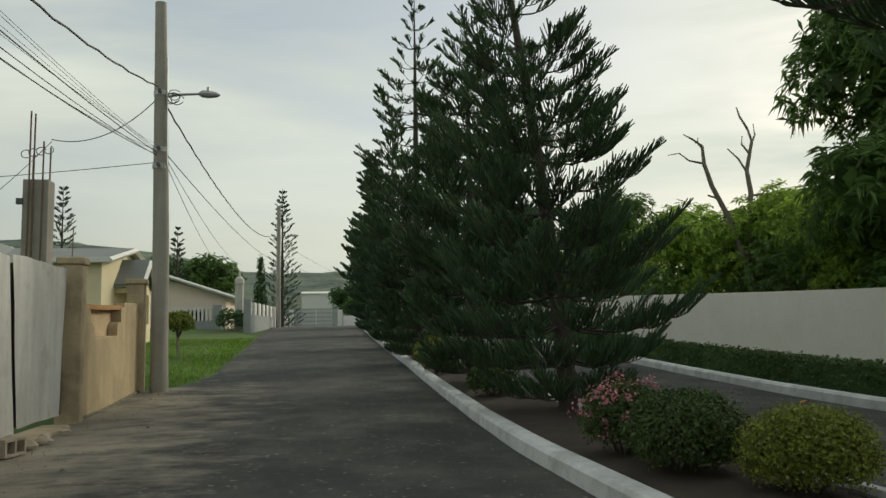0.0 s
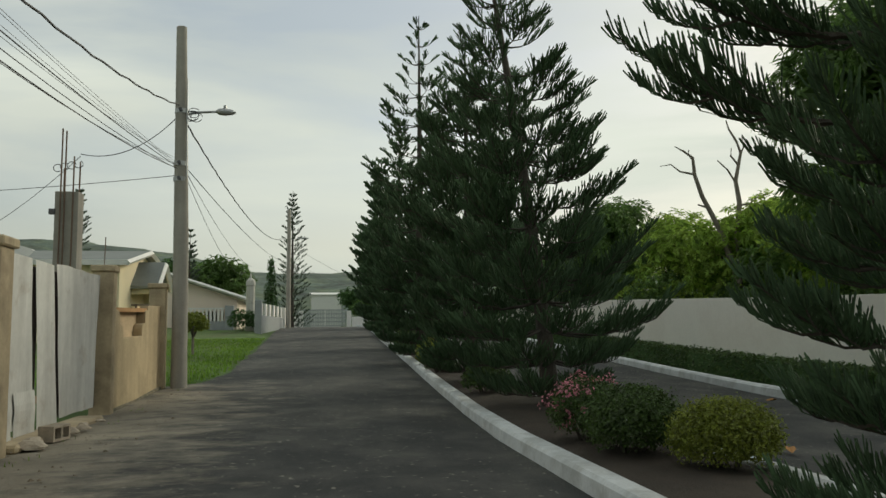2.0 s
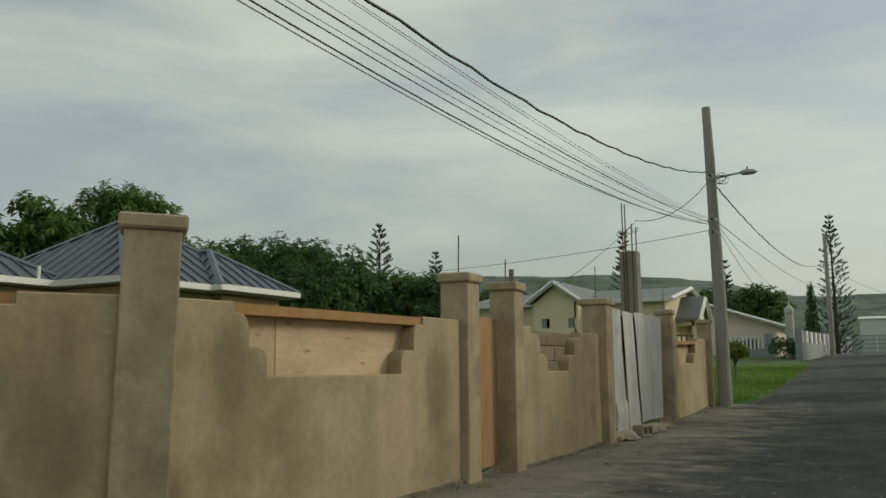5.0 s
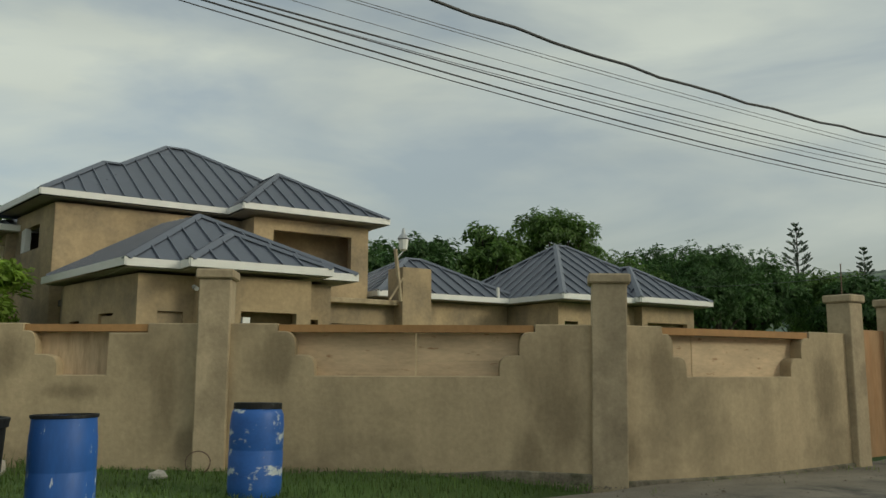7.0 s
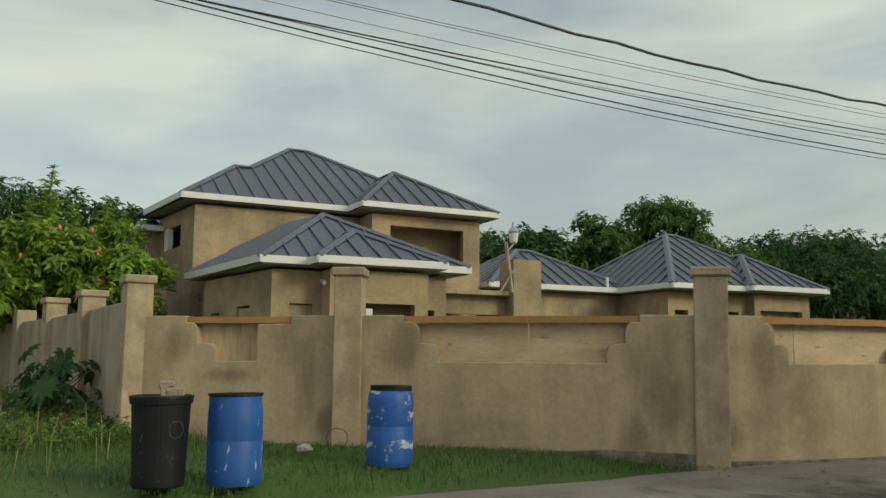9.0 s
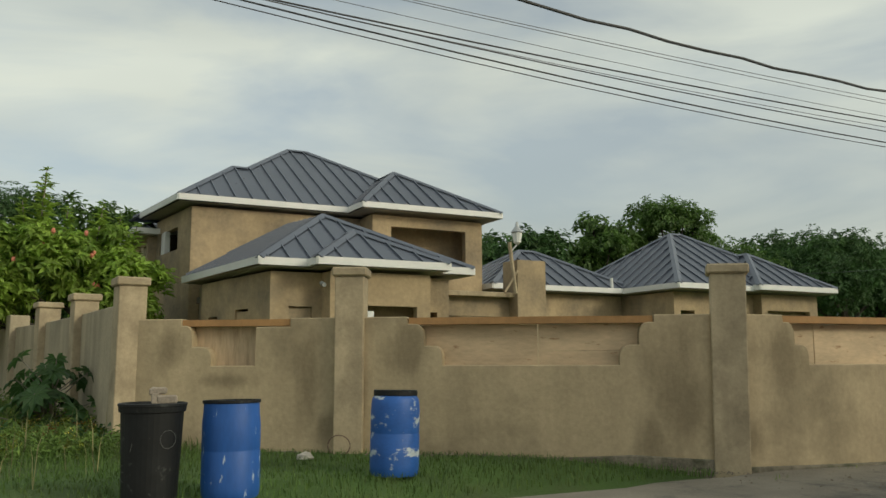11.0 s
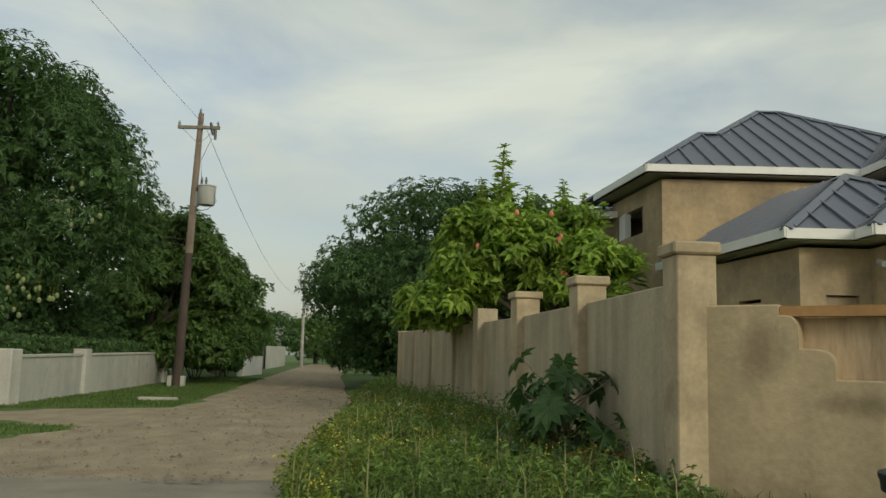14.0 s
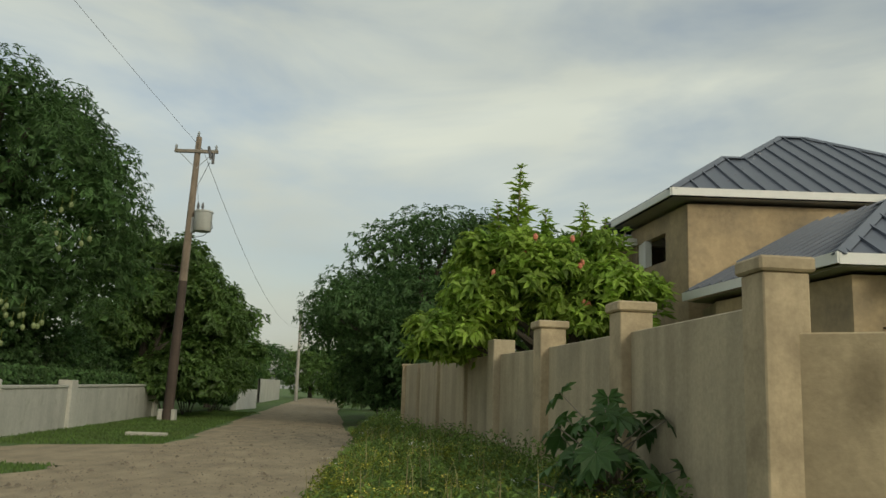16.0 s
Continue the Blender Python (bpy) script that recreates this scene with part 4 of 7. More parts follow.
def full_hip(parent, x0, x1, y0, y1, z, r0, r1, axis="y", faces="eswn", fas="eswn", spacing=0.46, skew=0.0):
    """axis: the ridge's direction. r0: its end at y0 (axis y) or at x1 (axis x)."""
    A, B, C, D = (x1, y0, z), (x1, y1, z), (x0, y1, z), (x0, y0 - skew, z)
    roof = part("roof", box((x0 + 0.05, y0 + 0.05, z - 0.165), (x1 - 0.05, y1 - 0.05, z - 0.14)), M_SOFFIT, parent, "standing-seam metal hip roof in dark blue-grey")
    if axis == "y":
        planes = {"e": ([A, B, r1, r0], (-1, 0, 0)), "w": ([C, D, r0, r1], (1, 0, 0)), "s": ([D, A, r0], (0, 1, 0)), "n": ([B, C, r1], (0, -1, 0))}
        hips = {"es": (A, r0), "en": (B, r1), "wn": (C, r1), "ws": (D, r0)}
    else:
        planes = {"e": ([A, B, r0], (-1, 0, 0)), "w": ([C, D, r1], (1, 0, 0)), "s": ([D, A, r0, r1], (0, 1, 0)), "n": ([B, C, r1, r0], (0, -1, 0))}
        hips = {"es": (A, r0), "en": (B, r0), "wn": (C, r1), "ws": (D, r1)}
    for k in faces:
        pts, d = planes[k]
        roof_face(roof, pts, d, spacing)
    for k, (a, b) in hips.items():
        if k[0] in faces and k[1] in faces:
            hip_line(roof, a, b)
    if (Vector(r0) - Vector(r1)).length > 0.1:
        hip_line(roof, r0, r1)
    edges = {"e": (A, B), "n": (B, C), "w": (C, D), "s": (D, A)}
    for k in fas:
        fascia(roof, edges[k][0], edges[k][1], z + 0.02)
    return roof


def room_walls(parent, x0, x1, y0, y1, z0, z1, openings=None, thick=0.18, mat=None, sides="eswn"):
    """Four walls round a rectangle; openings per side, measured from the left as seen from outside."""
    openings = openings or {}
    mat = mat or M_HOUSE
    runs = {"e": ((x1, y0), (x1, y1)), "n": ((x1, y1), (x0, y1)), "w": ((x0, y1), (x0, y0)), "s": ((x0, y0), (x1, y0))}
    for k in sides:
        p, q = runs[k]
        if k in "ew":
            wall_part("wall", p, q, z0, z1 - z0, thick, openings.get(k, []), mat, parent)
        else:
            d = Vector((q[0] - p[0], q[1] - p[1])).normalized() * (thick + 0.002)
            wall_part("wall", (p[0] + d.x, p[1] + d.y), (q[0] - d.x, q[1] - d.y), z0, z1 - z0, thick, openings.get(k, []), mat, parent)


house = thing("house", (0, 0, 0), "unfinished two-storey cement-rendered house with dark blue-grey metal hip roofs", "house")
E5 = 5.54
# upper storey
room_walls(house, -27.6, -18.95, -4.55, 3.7, 0, 5.3, sides="enw")
wall_part("wall", (-22.1, -4.97), (-18.97, -4.56), 0, 5.3, 0.18, [(0.35, 2.05, 4.28, 4.9)], M_HOUSE, house)
room_walls(house, -21.0, -18.02, 0.15, 3.62, 0, 5.3, {"e": [(0.56, 2.92, 3.75, 5.0)]}, sides="esn")
# inner wall and slab in the dark tone that stands in for indoor shade
part("inner_wall", box((-20.95, 0.35, 2.9), (-20.85, 3.4, 5.25)), M_ROOMSHADE, house)
part("floor_slab", box((-27.4, -4.35, 2.75), (-18.3, 3.4, 2.9)), M_ROOMSHADE, house)
main_roof = full_hip(house, -28.1, -18.7, -3.95, 4.1, E5, (-23.3, -0.78, 8.2), (-23.3, -0.12, 8.2), "y", faces="swn", fas="wn")
roof_face(main_roof, [(-18.7, -4.95, E5), (-18.7, 4.1, E5), (-23.3, -0.12, 8.2), (-23.3, -0.78, 8.2), (-21.1, -2.62, 6.928), (-21.1, -3.06, 6.928)], (-1, 0, 0))
roof_face(main_roof, [(-23.5, -5.6, E5), (-18.7, -4.95, E5), (-21.1, -3.06, 6.928)], (0, 1, 0))
roof_face(main_roof, [(-21.1, -3.06, 6.928), (-21.1, -2.55, 6.928), (-23.5, -2.5, E5), (-23.5, -5.6, E5)], (1, 0, 0))
fascia(main_roof, (-22.2, -5.42), (-18.675, -4.95), E5 + 0.024)
for a, b in (((-18.7, -4.95, E5), (-21.1, -3.06, 6.928)), ((-21.1, -3.06, 6.928), (-21.1, -2.62, 6.928)), ((-21.1, -2.62, 6.928), (-23.3, -0.78, 8.2)), ((-18.7, 4.1, E5), (-23.3, -0.12, 8.2))):
    hip_line(main_roof, a, b)
fascia(house, (-18.675, -4.95), (-18.675, -0.32), E5 + 0.024)
full_hip(house, -22.0, -17.6, -0.31, 4.07, E5 + 0.006, (-19.9, 1.58, 6.98), (-22.0, 1.58, 6.98), "x", faces="esn", fas="esn")
# rear wing, lower
room_walls(house, -27.5, -22.05, -5.2, -4.2, 0, 4.95, {"s": [(2.5, 4.9, 3.3, 4.65)]}, sides="es")
full_hip(house, -27.9, -21.75, -5.65, -3.6, 5.05, (-24.2, -4.6, 5.6), (-24.2, -4.2, 5.6), "y", faces="es", fas="es")
for x in (-24.4, -23.2):
    part("window_jamb", box((x, -5.23, 3.3), (x + 0.14, -5.05, 4.65)), M_CREAM, house)
part("window_jamb", box((-21.74, -4.88, 4.28), (-21.1, -4.74, 4.9)), M_WHITE, house, "pale unpainted window jamb")
flat = bmesh.new()
flat.faces.new([flat.verts.new(p) for p in ((-22.2, -5.38, 5.38), (-18.7, -4.92, 5.38), (-18.7, -3.9, 5.38), (-22.2, -3.9, 5.38))])
part("soffit", flat, M_SOFFIT, house)
# room back behind the window, its shade painted in as a dark tone
part("inner_wall", box((-22.0, -3.6, 2.95), (-19.2, -3.5, 5.25)), M_ROOMSHADE, house)
# lower front block with its bay
room_walls(house, -18.9, -13.75, -3.85, 0.3, 0, 3.12, {"e": [(0.4, 0.9, 1.8, 2.4), (3.45, 3.85, 1.8, 2.35)]}, sides="en")
wall_part("wall", (-17.5, -4.50), (-13.77, -3.84), 0, 3.12, 0.18, [(0.45, 1.0, 1.85, 2.3), (2.0, 2.7, 1.85, 2.4)], M_HOUSE, house)
wall_part("wall", (-18.9, -4.3), (-17.5, -4.48), 0, 3.12, 0.18, [], M_HOUSE, house)
room_walls(house, -14.2, -13.18, -2.75, -0.45, 0, 3.12, {"e": [(0.78, 1.98, 1.6, 2.42)]}, sides="esn")
m, _ = along((-17.5, -4.50), (-13.77, -3.84))
# added backs in wall render make shallow recesses, each left open along its top
for a, b, z0, z1 in ((0.45, 1.0, 1.85, 2.3), (2.0, 2.7, 1.85, 2.4)):
    part("shutter_board", box((a - 0.02, 0.06, z0 - 0.02), (b + 0.02, 0.085, z1 - 0.05), 0.0, m), M_HOUSE, house)
low_roof = full_hip(house, -18.93, -13.45, -4.17, 0.80, 3.35, (-16.05, -1.97, 4.78), (-18.93, -2.0, 4.80), "x", faces="en", fas="en")
roof_face(low_roof, [(-18.5, -4.80, 3.40), (-13.45, -4.17, 3.35), (-16.05, -1.97, 4.78), (-18.93, -2.0, 4.97)], (0, 1, 0))
hip_line(low_roof, (-13.45, -4.17, 3.35), (-16.05, -1.97, 4.78))
fascia(low_roof, (-18.5, -4.80), (-13.43, -4.17), 3.385)
flat = bmesh.new()
flat.faces.new([flat.verts.new(p) for p in ((-18.45, -4.76, 3.21), (-13.48, -4.14, 3.21), (-13.48, -3.6, 3.21), (-18.9, -3.6, 3.21))])
part("soffit", flat, M_SOFFIT, low_roof)
full_hip(house, -15.8, -12.9, -3.12, -0.10, 3.355, (-14.46, -1.76, 4.17), (-15.8, -1.76, 4.17), "x", faces="esn", fas="esn")
# added back in wall render, for a shallow recess in the east wall
part("shutter_board", box((-13.85, -3.5, 1.8), (-13.83, -2.9, 2.38)), M_HOUSE, house)
part("window_stick", box((-13.22, -1.95, 1.6), (-13.12, -1.80, 2.3)), M_WHITE, house)
cam_body = part("security_camera", tube([(-13.15, -2.95, 2.85), (-12.98, -2.95, 2.80)], 0.045, 10), M_STEEL, house, "small bracketed security camera")
# flat-roofed link with its parapet, and the pillar with the lantern
room_walls(house, -17.5, -14.9, 0.5, 3.3, 0, 2.55, {"e": [(0.4, 1.95, 1.9, 2.36)]}, sides="en")
part("parapet", box((-17.5, 0.52, 2.55), (-14.92, 3.28, 2.84)), M_HOUSE, house)
part("flat_roof", box((-17.6, 0.4, 2.84), (-14.65, 3.1, 2.96), 0.01), M_CAP, house)
part("pillar", box((-15.2, 2.62, 0.0), (-14.5, 3.47, 3.78), 0.01), M_HOUSE, house)
plank = part("lamp_plank", tube([(-14.45, 2.54, 2.92), (-14.5, 2.40, 4.2)], 0.05, 6), M_CAP, house, "bare timber post carrying a lantern")
def moved(bm, v):
    bmesh.ops.translate(bm, vec=v, verts=bm.verts)
    return bm


part("lantern_glass", moved(lathe([(0.04, 4.22), (0.10, 4.26), (0.13, 4.50), (0.02, 4.52)], 10), (-14.5, 2.63, -0.05)), M_WHITE, plank, "pale carriage lantern")
part("lantern_hood", moved(lathe([(0.16, 4.52), (0.10, 4.60), (0.05, 4.66), (0.03, 4.78), (0.001, 4.8)], 10), (-14.5, 2.63, -0.05)), M_STEEL, plank)
part("lamp_arm", tube([(-14.48, 2.42, 3.95), (-14.5, 2.63, 4.17)], 0.02, 6), M_STEEL, plank)
part("brace", tube([(-14.45, 2.6, 3.5), (-14.48, 2.25, 2.95)], 0.03, 5), M_CAP, plank)

bungalow = thing("bungalow", (0, 0, 0), "unfinished single-storey rendered house with a blue-grey metal hip roof", "house")
EB = 3.5
room_walls(bungalow, -21.5, -15.75, 8.85, 14.5, 0, 3.3, {"e": [(0.25, 0.8, 2.1, 2.75), (2.3, 2.9, 2.1, 2.75)]}, sides="esn")
room_walls(bungalow, -17.5, -15.42, 12.1, 14.6, 0, 3.3, {"e": [(0.25, 2.15, 1.6, 2.8)]}, sides="esn")
room_walls(bungalow, -22.0, -18.1, 4.2, 8.8, 0, 3.3, {"e": [(1.0, 2.5, 2.2, 2.5)]}, sides="es")
full_hip(bungalow, -22.0, -15.2, 8.56, 14.95, EB, (-18.5, 11.3, 5.53), (-18.5, 11.8, 5.53), "y")
full_hip(bungalow, -19.0, -14.95, 11.56, 15.0, EB + 0.03, (-16.8, 13.06, 4.74), (-19.0, 13.06, 4.74), "x", faces="esn", fas="esn")
full_hip(bungalow, -22.5, -17.7, 3.8, 9.2, EB + 0.002, (-20.1, 6.2, 4.85), (-20.1, 6.8, 4.85), "y", fas="es")
vent = part("vent_pipe", tube([(-17.75, 8.15, 3.45), (-17.75, 8.15, 3.85)], 0.05, 8), M_FASCIA, bungalow)


# ---- drums and bin ----
def drum(name, at, label, r=0.275, h=0.88, cap=True, tilt=0.0, turn=0.0):
    t = thing(name, at, label, "drum", "blue drums by the wall")
    t.matrix_basis = pose(*at, 0, tilt, turn)
    k = h / 0.85
    prof = [(0.001, 0.0), (r * 0.93, 0.0), (r * 0.985, 0.03), (r, 0.10 * k), (r, 0.40 * k), (r * 0.988, 0.41 * k), (r * 0.988, 0.425 * k), (r, 0.435 * k), (r, 0.64 * k), (r * 0.985, 0.70 * k), (r * 0.965, 0.745 * k)]
    if cap:
        prof += [(r * 0.92, 0.775 * k), (r * 0.86, h - 0.055)]
    else:
        prof += [(r * 0.95, h), (r * 0.92, h), (r * 0.92, h - 0.3), (0.001, h - 0.3)]
    part("body", lathe(prof, 40), M_BLUEPEEL if cap else M_BLUE, t, smooth=True)
    if cap:
        part("ring", lathe([(r * 0.85, h - 0.06), (r * 0.90, h - 0.055), (r * 0.90, h - 0.006), (r * 0.87, h), (0.001, h - 0.01)], 40), M_BLACK, t, "black clamp-ring lid")
    else:
        part("rim", lathe([(r * 0.97, h - 0.015), (r * 1.0, h - 0.01), (r * 1.0, h + 0.012), (r * 0.92, h + 0.012), (r * 0.92, h - 0.01)], 40), M_BLACK, t, "dark open rim")
    return t


drum("drum_open", (-4.06, -6.81, ground_z(-4.06, -6.81) - 0.01), "scuffed blue plastic drum without its lid standing in grass", r=0.243, h=0.79, cap=False, tilt=-1.0, turn=20)
drum("drum_closed", (-4.53, -5.10, ground_z(-4.53, -5.10) - 0.01), "blue plastic drum with peeling white paint and a black ring lid", r=0.242, h=0.825, cap=True, tilt=1.5, turn=130)
bin_ = thing("refuse_bin", (-4.13, -7.45, ground_z(-4.13, -7.45) - 0.01), "black plastic refuse bin with a broken block lying on it", "bin", turn=25)
part("body", lathe([(0.001, 0.0), (0.225, 0.0), (0.235, 0.02), (0.268, 0.74), (0.285, 0.745), (0.29, 0.79), (0.295, 0.795), (0.295, 0.815), (0.275, 0.82), (0.26, 0.79), (0.001, 0.77)], 36), M_BLACK, bin_)
bin_.scale = (0.93, 0.93, 0.95)
part("emblem", tube([(0.262, 0.075 * math.cos(k / 20 * 6.2832), 0.52 + 0.075 * math.sin(k / 20 * 6.2832)) for k in range(21)], 0.0018, 5), M_SCRATCH, bin_, "worn moulded ring mark").rotation_euler = (0, 0, radians(-2))
for k, (a, z, w, dz) in enumerate(((-125, 0.40, 22, 0.05), (-122, 0.28, 26, 0.03), (-120, 0.24, 24, 0.012), (-118, 0.19, 24, -0.02), (-75, 0.42, 5, 0.07))):
    part("scratch", tube([((0.238 + 0.044 * (z + dz * u)) * math.cos(radians(a + w * u)), (0.238 + 0.044 * (z + dz * u)) * math.sin(radians(a + w * u)), z + dz * u) for u in np.linspace(0, 1, 9)], 0.0022, 4), M_SCRATCH, bin_)
bm = box((-0.02, -0.05, 0), (0.13, 0.05, 0.075), 0.012)
add_box(bm, (-0.07, -0.04, 0), (0.00, 0.04, 0.10), 0.012)
add_box(bm, (-0.085, -0.035, 0.075), (0.045, 0.03, 0.135), 0.012)
for v in bm.verts:
    v.co += noise.noise_vector(v.co * 14) * 0.014
block = tagged(link_mesh("broken_block", bm, M_STONE), "broken pale concrete block lying on a bin", "concrete block")
block.matrix_basis = pose(-4.13, -7.39, ground_z(-4.13, -7.45) + 0.755, 0, 0, 75)
rock("white_stone", (-7.05, -6.95, ground_z(-7.2, -6.82) + 0.06), (0.17, 0.15, 0.15), 3, M_BLOCK, "whitish lump of concrete in the grass", "stone")
rock("rubble_lump", (-6.05, -5.52, ground_z(-6.05, -5.52) + 0.03), (0.10, 0.07, 0.06), 9, M_BLOCK, "small pale lump of rubble in grass", "stone")
loop = tagged(link_mesh("wire_loop", tube([(-6.33 + 0.08 * math.cos(a), -5.02 + 0.11 * math.cos(a), 0.27 + 0.12 * math.sin(a)) for a in np.linspace(-1.2, 4.0, 16)], 0.008, 5), M_RUST), "bent rusty wire loop by the wall foot", "wire")


# ---- poles and cables ----
def street_lamp(parent, at, out, z):
    x, y = at
    pts = [(x, y, z - 0.05), (x + out[0] * 0.35, y + out[1] * 0.35, z + 0.05), (x + out[0] * 0.8, y + out[1] * 0.8, z + 0.11)]
    part("lamp_arm", tube(pts, 0.028, 8), M_STEEL, parent)
    head = part("lamp_head", tube([(x + out[0] * d, y + out[1] * d, z + 0.11 + 0.03 * (d - 0.75)) for d in (0.75, 0.82, 0.95, 1.12, 1.2)], [0.03, 0.075, 0.085, 0.06, 0.02], 10), M_STEEL, parent, "small grey street-lamp head")
    part("photocell", tube([(x + out[0] * 0.95, y + out[1] * 0.95, z + 0.18), (x + out[0] * 0.95, y + out[1] * 0.95, z + 0.27)], 0.035, 8), M_STEEL, head)


POLE = Vector((-3.13, 17.75, 0.20))
pole = thing("utility_pole", POLE, "tapered concrete utility pole with a street lamp and cable clamps", "utility pole")
part("shaft", tube([(0, 0, -0.4), (-0.02, 0, 3.0), (-0.10, -0.05, 8.1)], [0.185, 0.165, 0.115], 14), M_POLE, pole, smooth=True)
street_lamp(pole, (-0.06, 0), (0.96, 0.25), 6.12)
for z in (6.15, 4.95, 4.6):
    part("clamp", tube([(-0.06, -0.02, z - 0.05), (-0.06, -0.02, z + 0.05)], 0.155, 14), M_STEEL, pole)
    part("insulator", tube([(-0.06, -0.16, z), (-0.06, -0.28, z)], 0.04, 8), M_WIREGREY, pole)
part("conduit", tube([(0.09, -0.13, 4.6), (0.06, -0.12, 6.9)], 0.016, 6), M_STEEL, pole)
rs = random.Random(11)
for k in range(5):
    c = Vector((0.16 + rs.uniform(-0.05, 0.12), -0.05, 6.0 + rs.uniform(-0.12, 0.18)))
    part("cable_coil", tube([(c.x + 0.13 * math.cos(a), c.y + 0.03 * math.sin(2 * a), c.z + 0.11 * math.sin(a)) for a in np.linspace(0.2 * k, 5.8, 14)], 0.009, 5), M_WIRE, pole)

pole2 = thing("utility_pole", (-2.80, 64.0, 1.93), "distant concrete utility pole with a street lamp beside the lane", "utility pole")
part("shaft", tube([(0, 0, -0.3), (0, 0, 9.2)], [0.20, 0.13], 12), M_POLE, pole2, smooth=True)
street_lamp(pole2, (0, 0), (1.25, 0.1), 6.85)
pole3 = thing("utility_pole", (-2.9, -30.0, 0.0), "concrete utility pole carrying the street's cables", "utility pole")
part("shaft", tube([(0, 0, -0.3), (0, 0, 10.2)], [0.19, 0.12], 12), M_POLE, pole3, smooth=True)


def cable(name, p, q, sag, r, mat, label, twist=0.0, n=28):
    p, q = Vector(p), Vector(q)
    pts = []
    for k in range(n + 1):
        s = k / n
        c = p.lerp(q, s)
        c.z -= sag * 4 * s * (1 - s)
        if twist:
            c += Vector((0.5, 0.2, 1)) * (twist * math.sin(k * 2.3))
        pts.append(c)
    return tagged(link_mesh(name, tube(pts, r, 5), mat), label, "cable", "overhead cables")


ATT = POLE + Vector((-0.1, -0.2, 0))
far3 = Vector((-2.9, -30.0, 0))
cable("service_cable", ATT + Vector((0, 0, 6.25)), far3 + Vector((-0.42, 0, 10.13)), 3.48, 0.016, M_WIRE, "thick twisted black overhead cable", twist=0.012, n=90)
# heights at the two poles, sag, thickness, offset at the far pole
for z0, z1, sag, r, mat, dx in ((4.93, 5.75, 1.0, 0.0035, M_WIREGREY, -0.29), (4.88, 5.86, 1.095, 0.0035, M_WIREGREY, -0.11), (4.95, 6.32, 1.507, 0.003, M_WIREGREY, -0.07), (4.86, 5.80, 1.30, 0.008, M_WIRE, -0.13),
                                (5.02, 6.68, 1.79, 0.0035, M_WIREGREY, -0.38), (4.80, 6.86, 1.743, 0.006, M_WIRE, -0.50), (4.82, 7.61, 2.226, 0.008, M_WIRE, -0.35), (4.90, 7.76, 2.418, 0.005, M_WIRE, -0.27)):
    cable("overhead_wire", ATT + Vector((0, 0, z0)), far3 + Vector((dx, 0, z1)), sag, r, mat, "taut black overhead wire" if mat is M_WIRE else "thin grey overhead wire", n=40)
P2 = Vector((-2.80, 63.8, 1.93))
cable("service_cable", POLE + Vector((0, 0.2, 5.95)), P2 + Vector((-0.3, 0, 7.0)), 1.05, 0.018, M_WIRE, "thick black overhead cable between poles", twist=0.010, n=80)
cable("overhead_wire", POLE + Vector((0, 0.2, 4.94)), P2 + Vector((-0.15, 0, 5.05)), 0.45, 0.010, M_WIRE, "sagging black overhead wire", n=36)
for z0, dx, z1, sag in ((4.85, 0.0, 6.2, 0.5), (4.75, -0.5, 5.9, 0.9)):
    cable("overhead_wire", POLE + Vector((0, 0.2, z0)), (-5.0 + dx, 58.6, z1), sag, 0.007, M_WIRE, "sagging black service wire to a house", n=36)
for z0, z1 in ((6.6, 6.0), (5.3, 5.2)):
    cable("overhead_wire", P2 + Vector((0, 0, z0)), (8.0, 110.0, 2.3 + z1), 0.9, 0.012, M_WIREGREY, "thin grey overhead wire")
cable("service_drop", POLE + Vector((-0.1, -0.1, 6.05)), (-5.35, 17.8, 5.35), 0.35, 0.010, M_WIRE, "thin black service drop to an unfinished column")
cable("service_drop", (-5.35, 17.8, 5.3), (-14.0, 31.0, 4.6), 0.4, 0.008, M_WIREGREY, "thin grey service drop")
cable("service_drop", POLE + Vector((-0.1, 0, 4.7)), (-24.0, 22.0, 5.2), 0.5, 0.008, M_WIREGREY, "thin grey service drop")

# the unfinished column with its starter bars
column = thing("unfinished_column", (-5.42, 17.35, 0.05), "bare concrete column with starter bars and cable brackets", "column")
part("shaft", box((-0.24, -0.2, 0), (0.24, 0.2, 4.35), 0.008), M_POLE, column)
for x, y, h in ((-0.12, -0.24, 1.35), (-0.04, -0.24, 1.30), (0.13, -0.24, 0.75), (0.16, 0.1, 0.7), (-0.16, 0.1, 0.55)):
    part("starter_bar", tube([(x, y, 2.0 if y < -0.2 else 3.6), (x + 0.01, y, 4.35 + h)], 0.017, 6), M_RUST, column)
for k in range(4):
    a0 = rs.uniform(0, 3)
    part("cable_coil", tube([(-0.2 + 0.14 * k + 0.09 * math.cos(a), -0.2, 4.85 + 0.08 * math.sin(a) + 0.03 * k) for a in np.linspace(a0, a0 + 5, 12)], 0.009, 5), M_WIRE, column)
part("meter_bracket", box((-0.34, -0.26, 3.85), (-0.22, -0.18, 3.97), 0.005), M_WIREGREY, column)

for x, y, z0, z1 in ((-3.64, 3.15, 2.33, 2.78), (-3.56, 4.32, 2.32, 2.62), (-3.62, 8.29, 2.39, 2.95), (-3.59, 13.08, 2.46, 2.95)):
    tagged(link_mesh("starter_bar", tube([(x, y, z0 - 0.05), (x + 0.01, y, z1)], 0.008, 6), M_RUST), "thin rusty starter bar standing from a pier", "rebar", "starter bars on the piers")
post = thing("leaning_post", (-4.4, 6.3, 0.0), "weathered leaning timber post with a strut behind the wall", "post")
